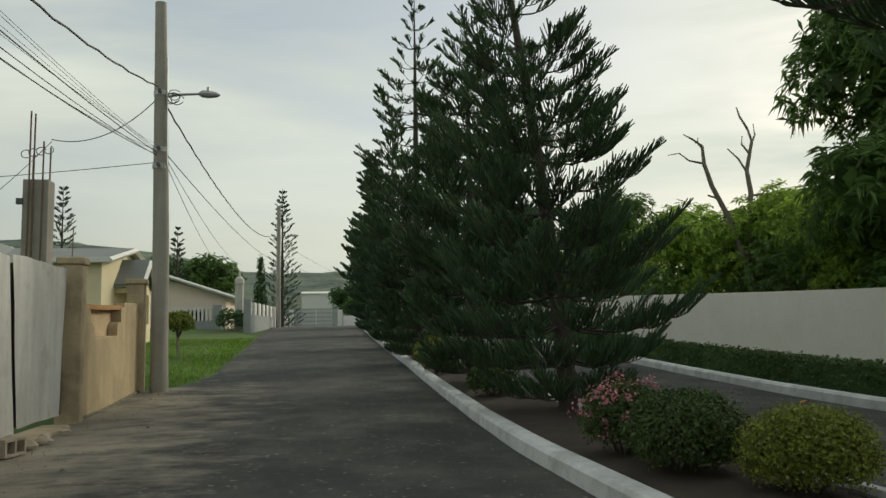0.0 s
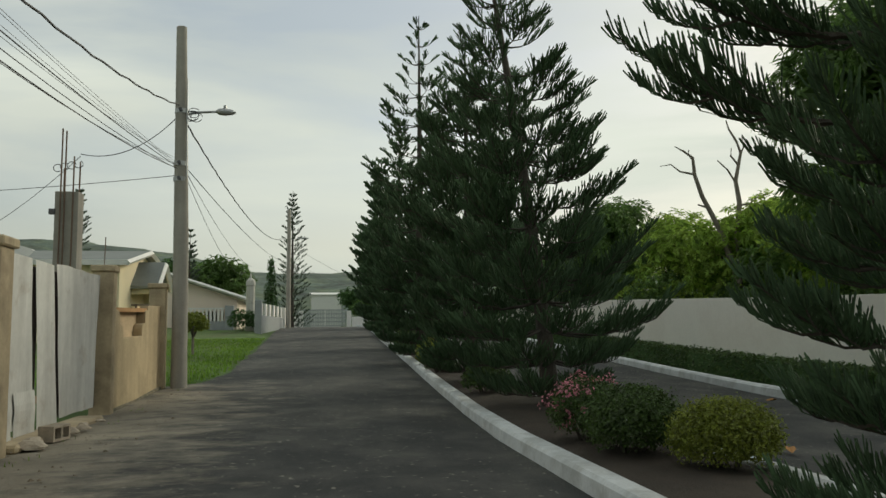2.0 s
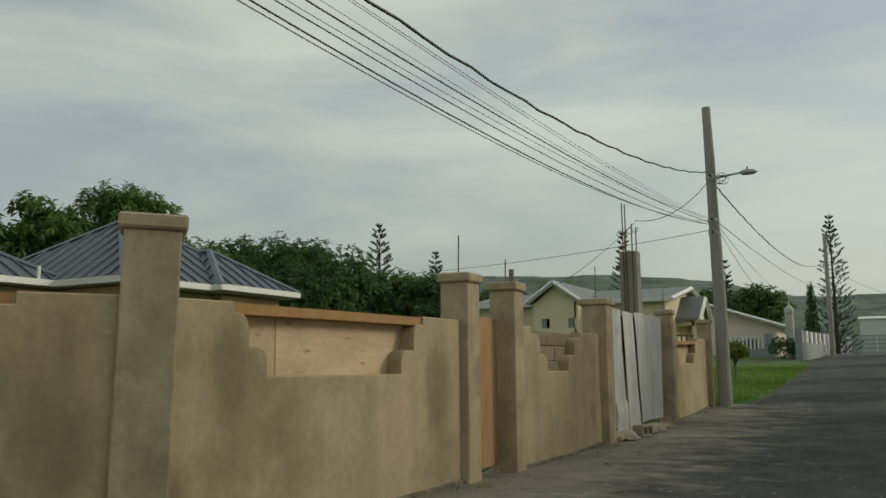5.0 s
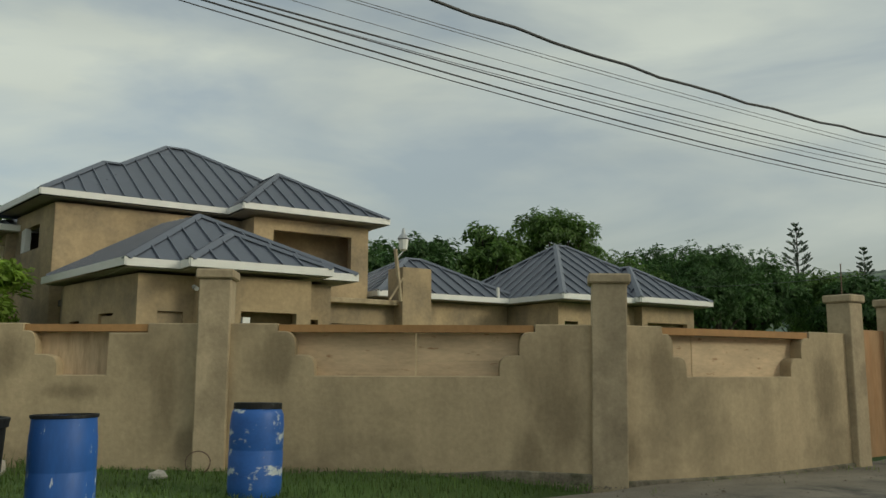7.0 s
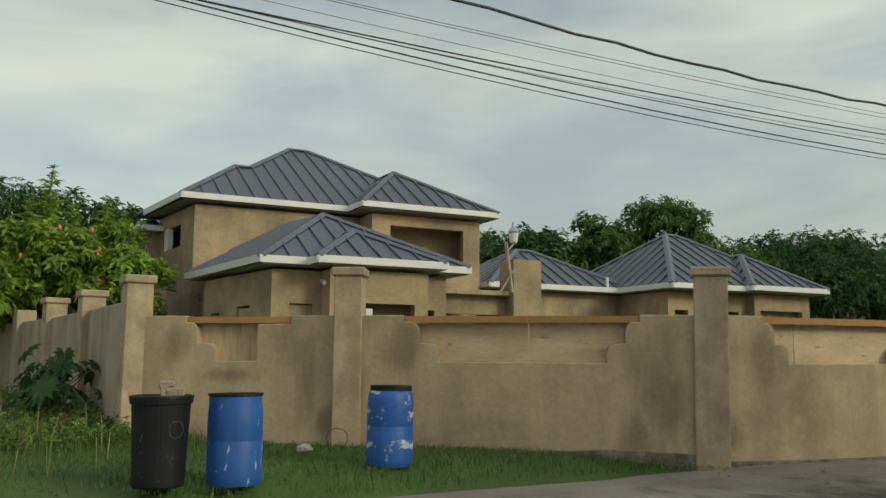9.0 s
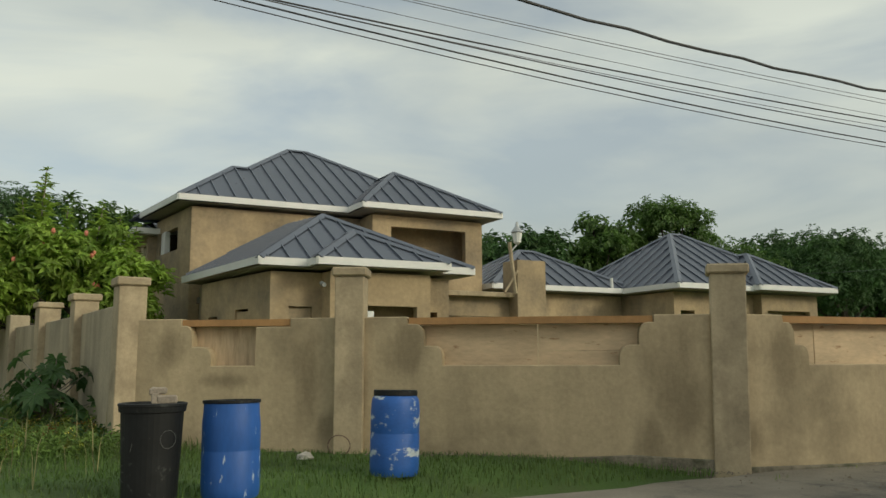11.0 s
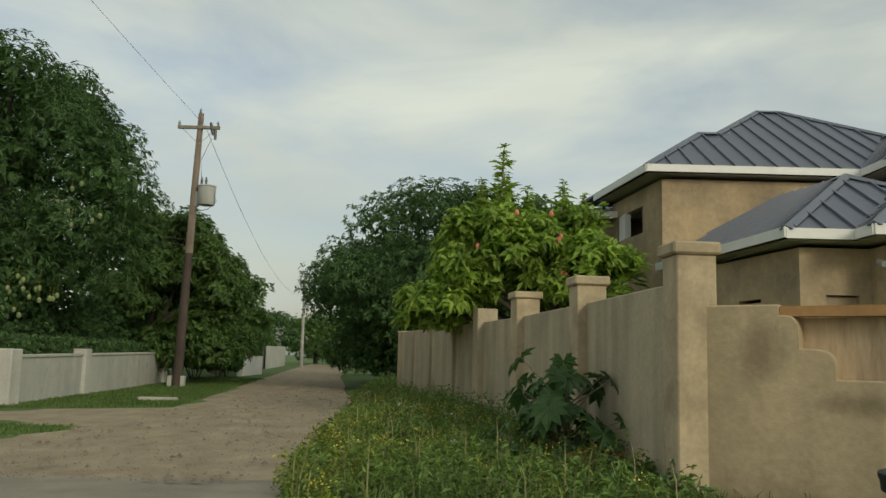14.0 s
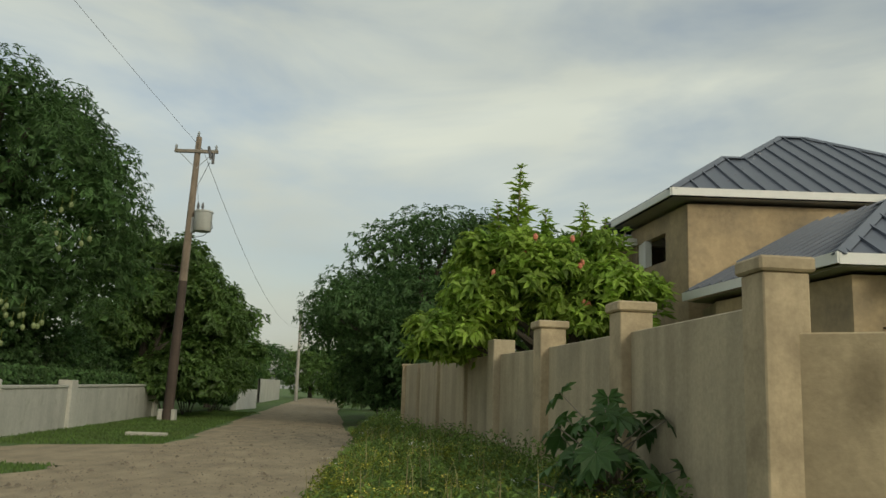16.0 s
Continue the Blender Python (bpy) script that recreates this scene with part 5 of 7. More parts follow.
part("upright", tube([(0, 0, 0), (0.05, 0.1, 2.75)], [0.05, 0.04], 7), M_PALEBARK, post)
part("strut", tube([(0.02, 0.5, 0.9), (0.05, 0.1, 2.2)], 0.03, 6), M_PALEBARK, post)

# timber pole with a transformer, on the side road
tpole = thing("transformer_pole", (-32.95, -19.13, 0.05), "weathered timber pole with a crossarm and a grey transformer", "utility pole")
part("shaft", tube([(0.03, 0.15, 5.0), (0.06, 0.30, 10.5)], [0.150, 0.105], 12), M_POLEWOOD, tpole, smooth=True)
part("butt", tube([(0.0, 0, -0.3), (0.03, 0.15, 5.0)], [0.195, 0.152], 12), M_CREOSOTE, tpole, "dark creosoted lower half", smooth=True)
for d in (-0.24, 0.24):
    part("footing", box((-0.1, d - 0.07, -0.1), (0.2, d + 0.07, 0.35), 0.02), M_WHITEWALL, tpole, "whitewashed stake")
part("crossarm", box((0.09, -0.55, 9.86), (0.21, 1.08, 9.98), 0.01), M_PALEBARK, tpole)
for y in (-0.5, 0.30, 1.0):
    part("insulator", lathe([(0.001, 0.0), (0.03, 0.0), (0.06, 0.05), (0.03, 0.08), (0.06, 0.12), (0.02, 0.2), (0.001, 0.2)], 10), M_GREYPAINT, tpole).location = (0.14, y, 9.98 if y != 0.30 else 10.5)
for y in (-0.35, 0.90):
    part("brace", tube([(0.15, y, 9.86), (0.15, 0.30, 9.25)], 0.012, 5), M_STEEL, tpole)
part("cutout", tube([(0.16, 0.72, 10.12), (0.18, 0.78, 9.88), (0.18, 0.84, 9.62)], [0.05, 0.07, 0.045], 8), M_WIREGREY, tpole, "dark fuse cutout")
part("arrester", tube([(0.16, 0.92, 9.86), (0.16, 0.92, 9.45)], 0.055, 8), M_WIREGREY, tpole)
tank = part("transformer_tank", lathe([(0.001, 0), (0.30, 0.0), (0.325, 0.04), (0.335, 0.70), (0.36, 0.72), (0.335, 0.77), (0.001, 0.82)], 24), M_TANK, tpole, "pale grey cylindrical transformer tank", smooth=True)
tank.location = (0.12, 0.72, 6.86)
for d in (-0.22, -0.05):
    part("bushing", lathe([(0.03, 0.0), (0.06, 0.06), (0.035, 0.1), (0.06, 0.16), (0.025, 0.32), (0.001, 0.32)], 8), M_WIREGREY, tank).location = (0, d, 0.78)
part("bracket", box((0.0, 0.22, 6.8), (0.14, 0.42, 7.4), 0.01), M_STEEL, tpole)
part("lead", tube([(0.14, 0.50, 7.9), (0.16, 0.42, 8.6), (0.16, 0.80, 9.5)], 0.010, 4), M_WIRE, tpole)
part("lead", tube([(0.2, 1.0, 7.4), (0.2, 1.12, 7.0), (0.15, 0.8, 6.7), (0.1, 0.3, 6.6)], 0.012, 4), M_WIRE, tpole)
T = Vector((-33.1, -18.7, 0))
cable("overhead_wire", T + Vector((0, 0, 10.1)), (0.0, -20.8, 13.9), 0.25, 0.006, M_WIREGREY, "thin grey overhead wire")
cable("overhead_wire", T + Vector((0, 0, 10.1)), (-95.0, -24.5, 8.0), 2.0, 0.009, M_WIREGREY, "thin grey overhead wire")
for z in (5.4, 5.6):
    cable("overhead_wire", T + Vector((0, -0.5, z)), (-4.0, -23.5, z + 0.6), 0.8, 0.008, M_WIREGREY, "thin grey overhead wire")
pole4 = thing("utility_pole", (-92.0, -24.0, 0.0), "distant concrete street-lamp pole on the side road", "utility pole")
part("shaft", tube([(0, 0, -0.3), (0, 0, 9.5)], [0.2, 0.12], 10), M_POLE, pole4)
street_lamp(pole4, (0, 0), (0.2, 1.2), 9.3)

far_garden_wall = tagged(new("far_garden_wall"), "distant white garden wall along the side road", "wall", kind="structure")
panel(far_garden_wall, lambda s: (-74 - 26 * s, -24.3 - 3.0 * s), [(0, 2.0), (1, 2.2)], 0.2, M_WHITEWALL)
# ---- white wall, gate and far houses along the side road ----
wwall = tagged(new("white_wall"), "low white-painted garden wall with square piers and black mould stains", "wall", kind="structure")
W0, W1 = Vector((-20.3, -19.15)), Vector((-36.0, -20.75))
panel(wwall, lambda s: tuple(W0.lerp(W1, s)), [(0, 1.06), (1, 1.20)], 0.16, M_WHITEWALL)
for s, h, sz in ((0.0, 1.27, 0.50), (0.345, 1.31, 0.40), (1.0, 1.42, 0.40)):
    p = W0.lerp(W1, s)
    part("pier", box((p.x - sz / 2, p.y - sz / 2, -0.1), (p.x + sz / 2, p.y + sz / 2, h), 0.02), M_WHITEWALL, wwall)
for a, b in ((0.02, 0.33), (0.36, 0.985)):
    m, L = along(W0.lerp(W1, b), W0.lerp(W1, a))
    bm = box((0, -0.11, 0), (L, 0.11, 0.08), 0.015)
    for v in bm.verts:
        v.co.z += 1.05 + 0.14 * (b + (a - b) * v.co.x / L)
    bmesh.ops.transform(bm, matrix=m, verts=bm.verts)
    part("coping", bm, M_WHITEWALL, wwall)
ggate = thing("iron_gate", (-20.0, -19.15, 0.05), "dark wrought-iron driveway gate between white piers", "gate")
for z in (0.1, 0.75, 1.35):
    part("rail", box((0.0, -0.02, z), (2.6, 0.02, z + 0.04)), M_WIRE, ggate)
for k in range(18):
    part("bar", box((0.05 + k * 0.145, -0.01, 0.05), (0.072 + k * 0.145, 0.01, 1.45)), M_WIRE, ggate)
fence = tagged(new("picket_fence"), "white slatted garden fence half hidden by shrubs", "fence")
for k in range(16):
    x = -50 - k * 0.33
    part("picket", box((x, -20.6, 0), (x + 0.2, -20.5, 1.15), 0.01), M_WHITE, fence)
part("post", box((-49.6, -20.75, 0), (-49.2, -20.4, 1.35), 0.02), M_WHITE, fence)


def simple_house(name, x0, x1, y0, y1, z0, h, ridge, axis, wall_mat, label, openings=None, roof_mat=None, over=0.5, into=None):
    """A gabled house or a wing of one; axis is the ridge's direction."""
    t = into or thing(name, (0, 0, 0), label, "house")
    wm = wall_mat
    room_walls(t, x0, x1, y0, y1, z0, z0 + h, openings, 0.2, wm)
    z = z0 + h
    rm = roof_mat or M_GREYROOF
    bm = bmesh.new()
    if axis == "x":
        ym = (y0 + y1) / 2
        a = [(x0 - over, y0 - over, z), (x1 + over, y0 - over, z), (x1 + over, ym, z + ridge), (x0 - over, ym, z + ridge), (x1 + over, y1 + over, z), (x0 - over, y1 + over, z)]
        g = [((x1 - 0.1, y0, z), (x1 - 0.1, y1, z), (x1 - 0.1, ym, z + ridge * 0.92)), ((x0 + 0.1, y0, z), (x0 + 0.1, y1, z), (x0 + 0.1, ym, z + ridge * 0.92))]
    else:
        xm = (x0 + x1) / 2
        a = [(x1 + over, y0 - over, z), (x1 + over, y1 + over, z), (xm, y1 + over, z + ridge), (xm, y0 - over, z + ridge), (x0 - over, y1 + over, z), (x0 - over, y0 - over, z)]
        g = [((x0, y0 + 0.1, z), (x1, y0 + 0.1, z), (xm, y0 + 0.1, z + ridge * 0.92)), ((x0, y1 - 0.1, z), (x1, y1 - 0.1, z), (xm, y1 - 0.1, z + ridge * 0.92))]
    for quad in ((a[0], a[1], a[2], a[3]), (a[3], a[2], a[4], a[5])):
        up = [bm.verts.new(Vector(p) + Vector((0, 0, 0.14))) for p in quad]
        lo = [bm.verts.new(p) for p in quad]
        bm.faces.new(up); bm.faces.new(list(reversed(lo)))
        for k in range(4):
            bm.faces.new((up[k], lo[k], lo[(k + 1) % 4], up[(k + 1) % 4]))
    bmesh.ops.recalc_face_normals(bm, faces=bm.faces)
    roof = part("roof", bm, rm, t)
    for tri in g:
        bm = bmesh.new()
        bm.faces.new([bm.verts.new(p) for p in tri])
        r = bmesh.ops.extrude_face_region(bm, geom=bm.faces[:])
        bmesh.ops.translate(bm, vec=(0.08 if axis == "x" else 0, 0 if axis == "x" else 0.08, 0), verts=[v for v in r["geom"] if isinstance(v, bmesh.types.BMVert)])
        part("gable", bm, wm, t)
    for quad in ((a[0], a[3]), (a[3], a[5]), (a[1], a[2]), (a[2], a[4])):
        p, q = Vector(quad[0]), Vector(quad[1])
        bm = tube([p + Vector((0, 0, 0.02)), q + Vector((0, 0, 0.02))], 0.13, 4)
        part("barge_board", bm, M_WHITE, roof, "white barge board")
    return t


gh = simple_house("gable_house", -19.6, -9.0, 37.2, 46.8, 0.85, 3.72, 0.92, "x", M_CREAM, "long cream house with a projecting gable, grey roof and white trim", roof_mat=M_GREYROOF, over=0.4)
simple_house("gable_house", -15.5, -13.05, 35.55, 41.5, 0.8, 3.72, 1.05, "y", M_CREAM, "", {"s": [(0.25, 0.71, 2.44, 2.93), (1.7, 2.14, 2.44, 2.93)]}, roof_mat=M_GREYROOF, over=0.3, into=gh)
for x in (-15.25, -13.8):
    part("window_pane", box((x, 35.64, 3.24), (x + 0.46, 35.66, 3.73)), M_GREYPAINT, gh, "dull grey window")
for x0, x1 in ((-20.0, -15.85), (-12.7, -8.6)):
    part("fascia", box((x0, 36.76, 4.50), (x1, 36.80, 4.72)), M_WHITE, gh, "white fascia board")
# porch with its own small gable towards the lane
simple_house("gable_house", -10.2, -8.0, 39.6, 42.6, 0.95, 2.65, 1.25, "x", M_CREAM, "", {"s": [(0.3, 1.9, 1.0, 2.4)], "e": [(0.4, 2.6, 1.0, 2.4)]}, roof_mat=M_GREYROOF, over=0.25, into=gh)
for k in range(7):
    part("baluster", box((-9.85 + 0.26 * k, 39.55, 1.95), (-9.77 + 0.26 * k, 39.63, 2.8)), M_POLEWOOD, gh)
part("veranda_rail", box((-9.95, 39.53, 2.8), (-8.15, 39.65, 2.88)), M_POLEWOOD, gh)
b2 = simple_house("pink_bungalow", -17.3, -6.3, 60.7, 73.0, 1.8, 2.22, 2.05, "y", M_BEIGE, "beige bungalow with a wide low gable and white trim", {"s": [(7.4, 9.4, 0.25, 1.35)]}, over=0.7)
for k in range(10):
    part("baluster", box((-9.75 + k * 0.27, 59.95, 2.45), (-9.60 + k * 0.27, 60.05, 3.3)), M_WHITE, b2)
part("veranda_rail", box((-9.8, 59.93, 3.3), (-7.1, 60.07, 3.4)), M_WHITE, b2)
part("veranda_wall", box((-9.9, 59.95, 1.5), (-6.9, 60.2, 2.45)), M_GREYPAINT, b2)
part("veranda_pier", box((-7.05, 59.8, 1.5), (-6.45, 60.3, 3.55), 0.02), M_GREYPAINT, b2)
shaft = thing("white_pillar", (-5.12, 58.0, 1.7), "tall white-painted gate pillar with stains", "pillar")
part("shaft", lathe([(0.36, -0.3), (0.36, 0.5), (0.31, 0.6), (0.29, 3.1), (0.34, 3.2), (0.30, 3.5), (0.10, 3.7), (0.001, 3.72)], 8), M_WHITEWALL, shaft)
part("finial", lathe([(0.05, 3.68), (0.09, 3.8), (0.04, 3.95), (0.001, 4.2)], 8), M_WHITEWALL, shaft)
fw = tagged(new("grey_fence_wall"), "grey garden wall with white upright slabs on top", "wall", kind="structure")
F0, F1 = Vector((-4.27, 54.0)), Vector((-3.3, 65.5))
panel(fw, lambda s: tuple(F0.lerp(F1, s)), [(0, 1.15), (1, 0.75)], 0.2, M_GREYPAINT)
for k in range(6):
    p = F0.lerp(F1, (k + 0.65) / 6.2)
    h = 1.15 - 0.4 * (k + 0.65) / 6.2
    part("slab", box((p.x - 0.06, p.y - 0.72, rise(p.y) + h), (p.x + 0.06, p.y + 0.72, rise(p.y) + h + 0.80), 0.01), M_WHITE, fw)
for s, h in ((0.0, 2.1), (1.0, 1.6)):
    p = F0.lerp(F1, s)
    part("pier", box((p.x - 0.22, p.y - 0.25, rise(p.y) - 0.1), (p.x + 0.22, p.y + 0.25, rise(p.y) + h), 0.02), M_GREYPAINT if s == 0 else M_WHITE, fw)
end_gate = thing("end_gate", (0, 95.0, 2.36), "pale green double gate closing the lane", "gate")
for k in range(2):
    x = -2.36 + 2.38 * k
    for z in (0.1, 0.55, 1.0, 1.45, 1.9):
        part("leaf_frame", box((x, -0.03, z), (x + 2.32, 0.03, z + 0.09)), M_GREYPAINT, end_gate)
    for j in range(12):
        part("bar", box((x + 0.04 + j * 0.19, -0.02, 0.1), (x + 0.165 + j * 0.19, 0.02, 1.95)), M_GATE, end_gate)
for x, w in ((-2.7, 0.5), (-4.4, 2.6), (2.65, 0.5), (4.2, 2.4)):
    tagged(link_mesh("gate_pier", box((x - w / 2, 94.6, 2.1), (x + w / 2, 95.1, 4.2 if w < 1 else 3.5), 0.03), M_WHITE), "white gate pier at the lane's end", "pier", "gate piers")
simple_house("white_house", -2.0, 2.2, 118, 128, 2.4, 4.7, 0.5, "x", M_WHITE, "white flat-fronted house behind the gate", roof_mat=M_WHITE, over=0.2)

# the wall beyond the hedge
rwall = tagged(new("estate_wall"), "long white-painted estate wall behind a clipped hedge", "wall", kind="structure")
panel(rwall, lambda s: (11.4 + 0.9 * s, 2 + 100 * s), [(0, 1.95), (1, 1.95)], 0.2, M_ESTATE)

# distant hills
hv, hf = [], []
hx = np.linspace(-1500, 1300, 420)
for j, (y, k) in enumerate(((330, 0.0), (420, 0.45), (520, 0.85), (640, 1.0), (900, 0.8))):
    for x in hx:
        crest = float(np.interp(x, [-1500, -330, -165, -110, -45, 0, 220, 1300], [85, 81, 69, 60, 47, 45, 45, 45])) + 4 * noise.noise((x * 0.012, 0.3, 0)) + 2.0 * noise.noise((x * 0.06, 0.7, 0)) + 1.4 * noise.noise((x * 0.31, 0.7, 0))
        hv.append((x, y + (abs(x) * 0.12), 2 + crest * k + 2.2 * k * noise.noise((x * 0.07, y * 0.05, 2))))
for j in range(4):
    for i in range(419):
        hf.append((j * 420 + i, j * 420 + i + 1, (j + 1) * 420 + i + 1, (j + 1) * 420 + i))
hill = part_np("hill", hv, hf, M_HILL, smooth=True)
tagged(hill, "low wooded hill on the hazy skyline", "hill", kind="structure")


# ---- plants ----
def leaves_mesh(name, centres, normals, size, seed, mat, parent, label="", aspect=0.45, droop=0.25, fold=0.25):
    """Many small folded leaves, one at each centre, facing roughly along its normal."""
    rg = np.random.default_rng(seed)
    c = np.asarray(centres, float)
    n = np.asarray(normals, float) + rg.normal(0, 0.55, c.shape)
    n /= np.linalg.norm(n, axis=1, keepdims=True) + 1e-9
    t = rg.normal(0, 1, c.shape); t[:, 2] -= droop * 2
    t -= n * (t * n).sum(1, keepdims=True)
    t /= np.linalg.norm(t, axis=1, keepdims=True) + 1e-9
    b = np.cross(n, t)
    s = (size * rg.uniform(0.6, 1.3, len(c)))[:, None]
    v = np.stack([c - t * s * 0.5, c + b * s * aspect * 0.5 + n * s * fold * 0.4, c + t * s * 0.5 - n * s * 0.1, c - b * s * aspect * 0.5 + n * s * fold * 0.4], 1).reshape(-1, 3)
    k = np.arange(len(c))[:, None] * 4
    f = np.concatenate([k + np.array([0, 1, 2]), k + np.array([0, 2, 3])], 1).reshape(-1, 3)
    return part_np(name, v, f, mat, parent, label)


def crown_points(lobes, count, seed, clump=0.28, per=14, inner=0.25):
    """Clumped leaf places over the skins of the lobes (x, y, z, rx, ry, rz)."""
    c, n = crown_spots(lobes, max(1, count // per), seed, inner)
    rg = np.random.default_rng(seed + 9)
    c = np.repeat(c, per, 0) + rg.normal(0, clump, (len(c) * per, 3)) * np.array([1, 1, 0.7])
    return c, np.repeat(n, per, 0)


def crown_spots(lobes, count, seed, inner=0.25):
    rg = np.random.default_rng(seed)
    lob = np.array(lobes)
    area = lob[:, 3] * lob[:, 4] + lob[:, 4] * lob[:, 5] + lob[:, 3] * lob[:, 5]
    k = rg.choice(len(lob), count, p=area / area.sum())
    d = rg.normal(0, 1, (count, 3))
    d /= np.linalg.norm(d, axis=1, keepdims=True)
    d[:, 2] = np.where(d[:, 2] < -0.55, -0.6 * d[:, 2], d[:, 2])
    r = np.where(rg.random(count) > inner, rg.uniform(0.82, 1.02, count), rg.uniform(0.4, 0.82, count))
    c = lob[k, :3] + d * lob[k, 3:] * r[:, None]
    n = d / lob[k, 3:]
    n = n / np.linalg.norm(n, axis=1, keepdims=True) + np.array([0, 0, 0.45])
    return c, n / np.linalg.norm(n, axis=1, keepdims=True)


def rosettes(name, spots, normals, per, size, seed, mat, parent, aspect=0.3, droop=0.45):
    """Leaves that spray out from the twig ends, drooping at their tips."""
    rg = np.random.default_rng(seed)
    m = len(spots)
    c = np.repeat(spots, per, 0)
    n = np.repeat(normals, per, 0)
    d = rg.normal(0, 1, c.shape)
    d -= n * (d * n).sum(1, keepdims=True)
    d /= np.linalg.norm(d, axis=1, keepdims=True) + 1e-9
    t = d + n * rg.uniform(-0.1, 0.9, (len(c), 1)) + np.array([0, 0, -1.0]) * droop * rg.uniform(0.2, 1.2, (len(c), 1))
    t /= np.linalg.norm(t, axis=1, keepdims=True)
    face = n * 0.8 + np.array([0, 0, 0.4]) + rg.normal(0, 0.25, c.shape)
    face -= t * (face * t).sum(1, keepdims=True)
    face /= np.linalg.norm(face, axis=1, keepdims=True) + 1e-9
    b = np.cross(face, t)
    s = (size * rg.uniform(0.6, 1.25, len(c)))[:, None]
    c = c + rg.normal(0, size * 0.18, c.shape)
    v = np.stack([c, c + t * s * 0.45 + b * s * aspect * 0.5 + face * s * 0.05, c + t * s - np.array([0, 0, 1.0]) * s * 0.18, c + t * s * 0.45 - b * s * aspect * 0.5 + face * s * 0.05], 1).reshape(-1, 3)
    k = np.arange(len(c))[:, None] * 4
    f = np.concatenate([k + np.array([0, 1, 2]), k + np.array([0, 2, 3])], 1).reshape(-1, 3)
    return part_np(name, v, f, mat, parent)


def random_lobes(rg, r, h0, h1, n, flat=1.0):
    out = []
    for k in range(n):
        a = rg.uniform(0, 2 * math.pi)
        d = r * math.sqrt(rg.random()) * 0.80
        z = rg.uniform(h0, h1)
        env = math.sqrt(max(0.15, 1 - ((z - (h0 + h1) / 2) / ((h1 - h0) / 2 + 0.01)) ** 2 * 0.8))
        s = r * rg.uniform(0.22, 0.42)
        out.append((d * env * math.cos(a), d * env * math.sin(a), z, s, s, s * 0.8 * flat))
    return out


def broad_tree(name, at, r, height, label, seed, mat, count=9000, leaf=0.26, lobes=None, low=0.3, bark=None, category="tree", group="", per=9, aspect=0.34, droop=0.4):
    rg = random.Random(seed)
    t = thing(name, at, label, category, group)
    lobes = lobes or random_lobes(rg, r, height * low + r * 0.22, height - r * 0.28, 26)
    bm = tube([(0, 0, -0.2), (0.05, 0.03, height * 0.3), (0.0, 0.1, height * 0.62)], [0.05 * r + 0.08, 0.04 * r + 0.06, 0.03 * r], 8)
    for l in lobes[:9]:
        tube([(0.03, 0.05, height * rg.uniform(0.22, 0.45)), (l[0] * 0.45, l[1] * 0.45, l[2] * 0.8), (l[0], l[1], l[2])], [0.022 * r + 0.03, 0.015 * r + 0.02, 0.01 * r], 6, bm)
    part("trunk", bm, bark or M_BARK, t)
    c, n = crown_spots(lobes, count // per, seed)
    rgn = np.random.default_rng(seed + 500)
    lob = np.array(lobes)
    k = rgn.integers(0, len(lob), count // 9)
    d = rgn.normal(0, 1, (len(k), 3))
    d /= np.linalg.norm(d, axis=1, keepdims=True)
    ci = lob[k, :3] + d * lob[k, 3:] * rgn.uniform(0.3, 0.78, (len(k), 1))
    rosettes("crown", c, n, per, leaf * 1.15, seed, mat, t, aspect, droop)
    leaves_mesh("inner_crown", ci, d, leaf * 1.5, seed + 1, mat, t, aspect=0.6)
    return t


# clipped shrubs and flowers in the median
def shrub(name, at, rx, ry, rz, label, seed, mat, count=3500, leaf=0.055, group=""):
    t = thing(name, at, label, "shrub", group)
    c, n = crown_points([(0, 0, rz * 0.92, rx, ry, rz)], count, seed, 0.045, 8, 0.15)
    low = c[:, 2] < 0.03
    c[low, 2] = 0.03 + 0.1 * np.random.default_rng(seed).random(low.sum())
    rg = random.Random(seed)
    bm = bmesh.new()
    for k in range(7):
        a = rg.uniform(0, 6.28)
        tube([(0.05 * math.cos(a), 0.05 * math.sin(a), -0.08), (rx * 0.6 * math.cos(a), ry * 0.6 * math.sin(a), rz * 1.2)], [0.018, 0.008], 5, bm)
    part("stem", bm, M_BARK, t)
    leaves_mesh("foliage", c, n, leaf, seed, mat, t, aspect=0.6)
    return t


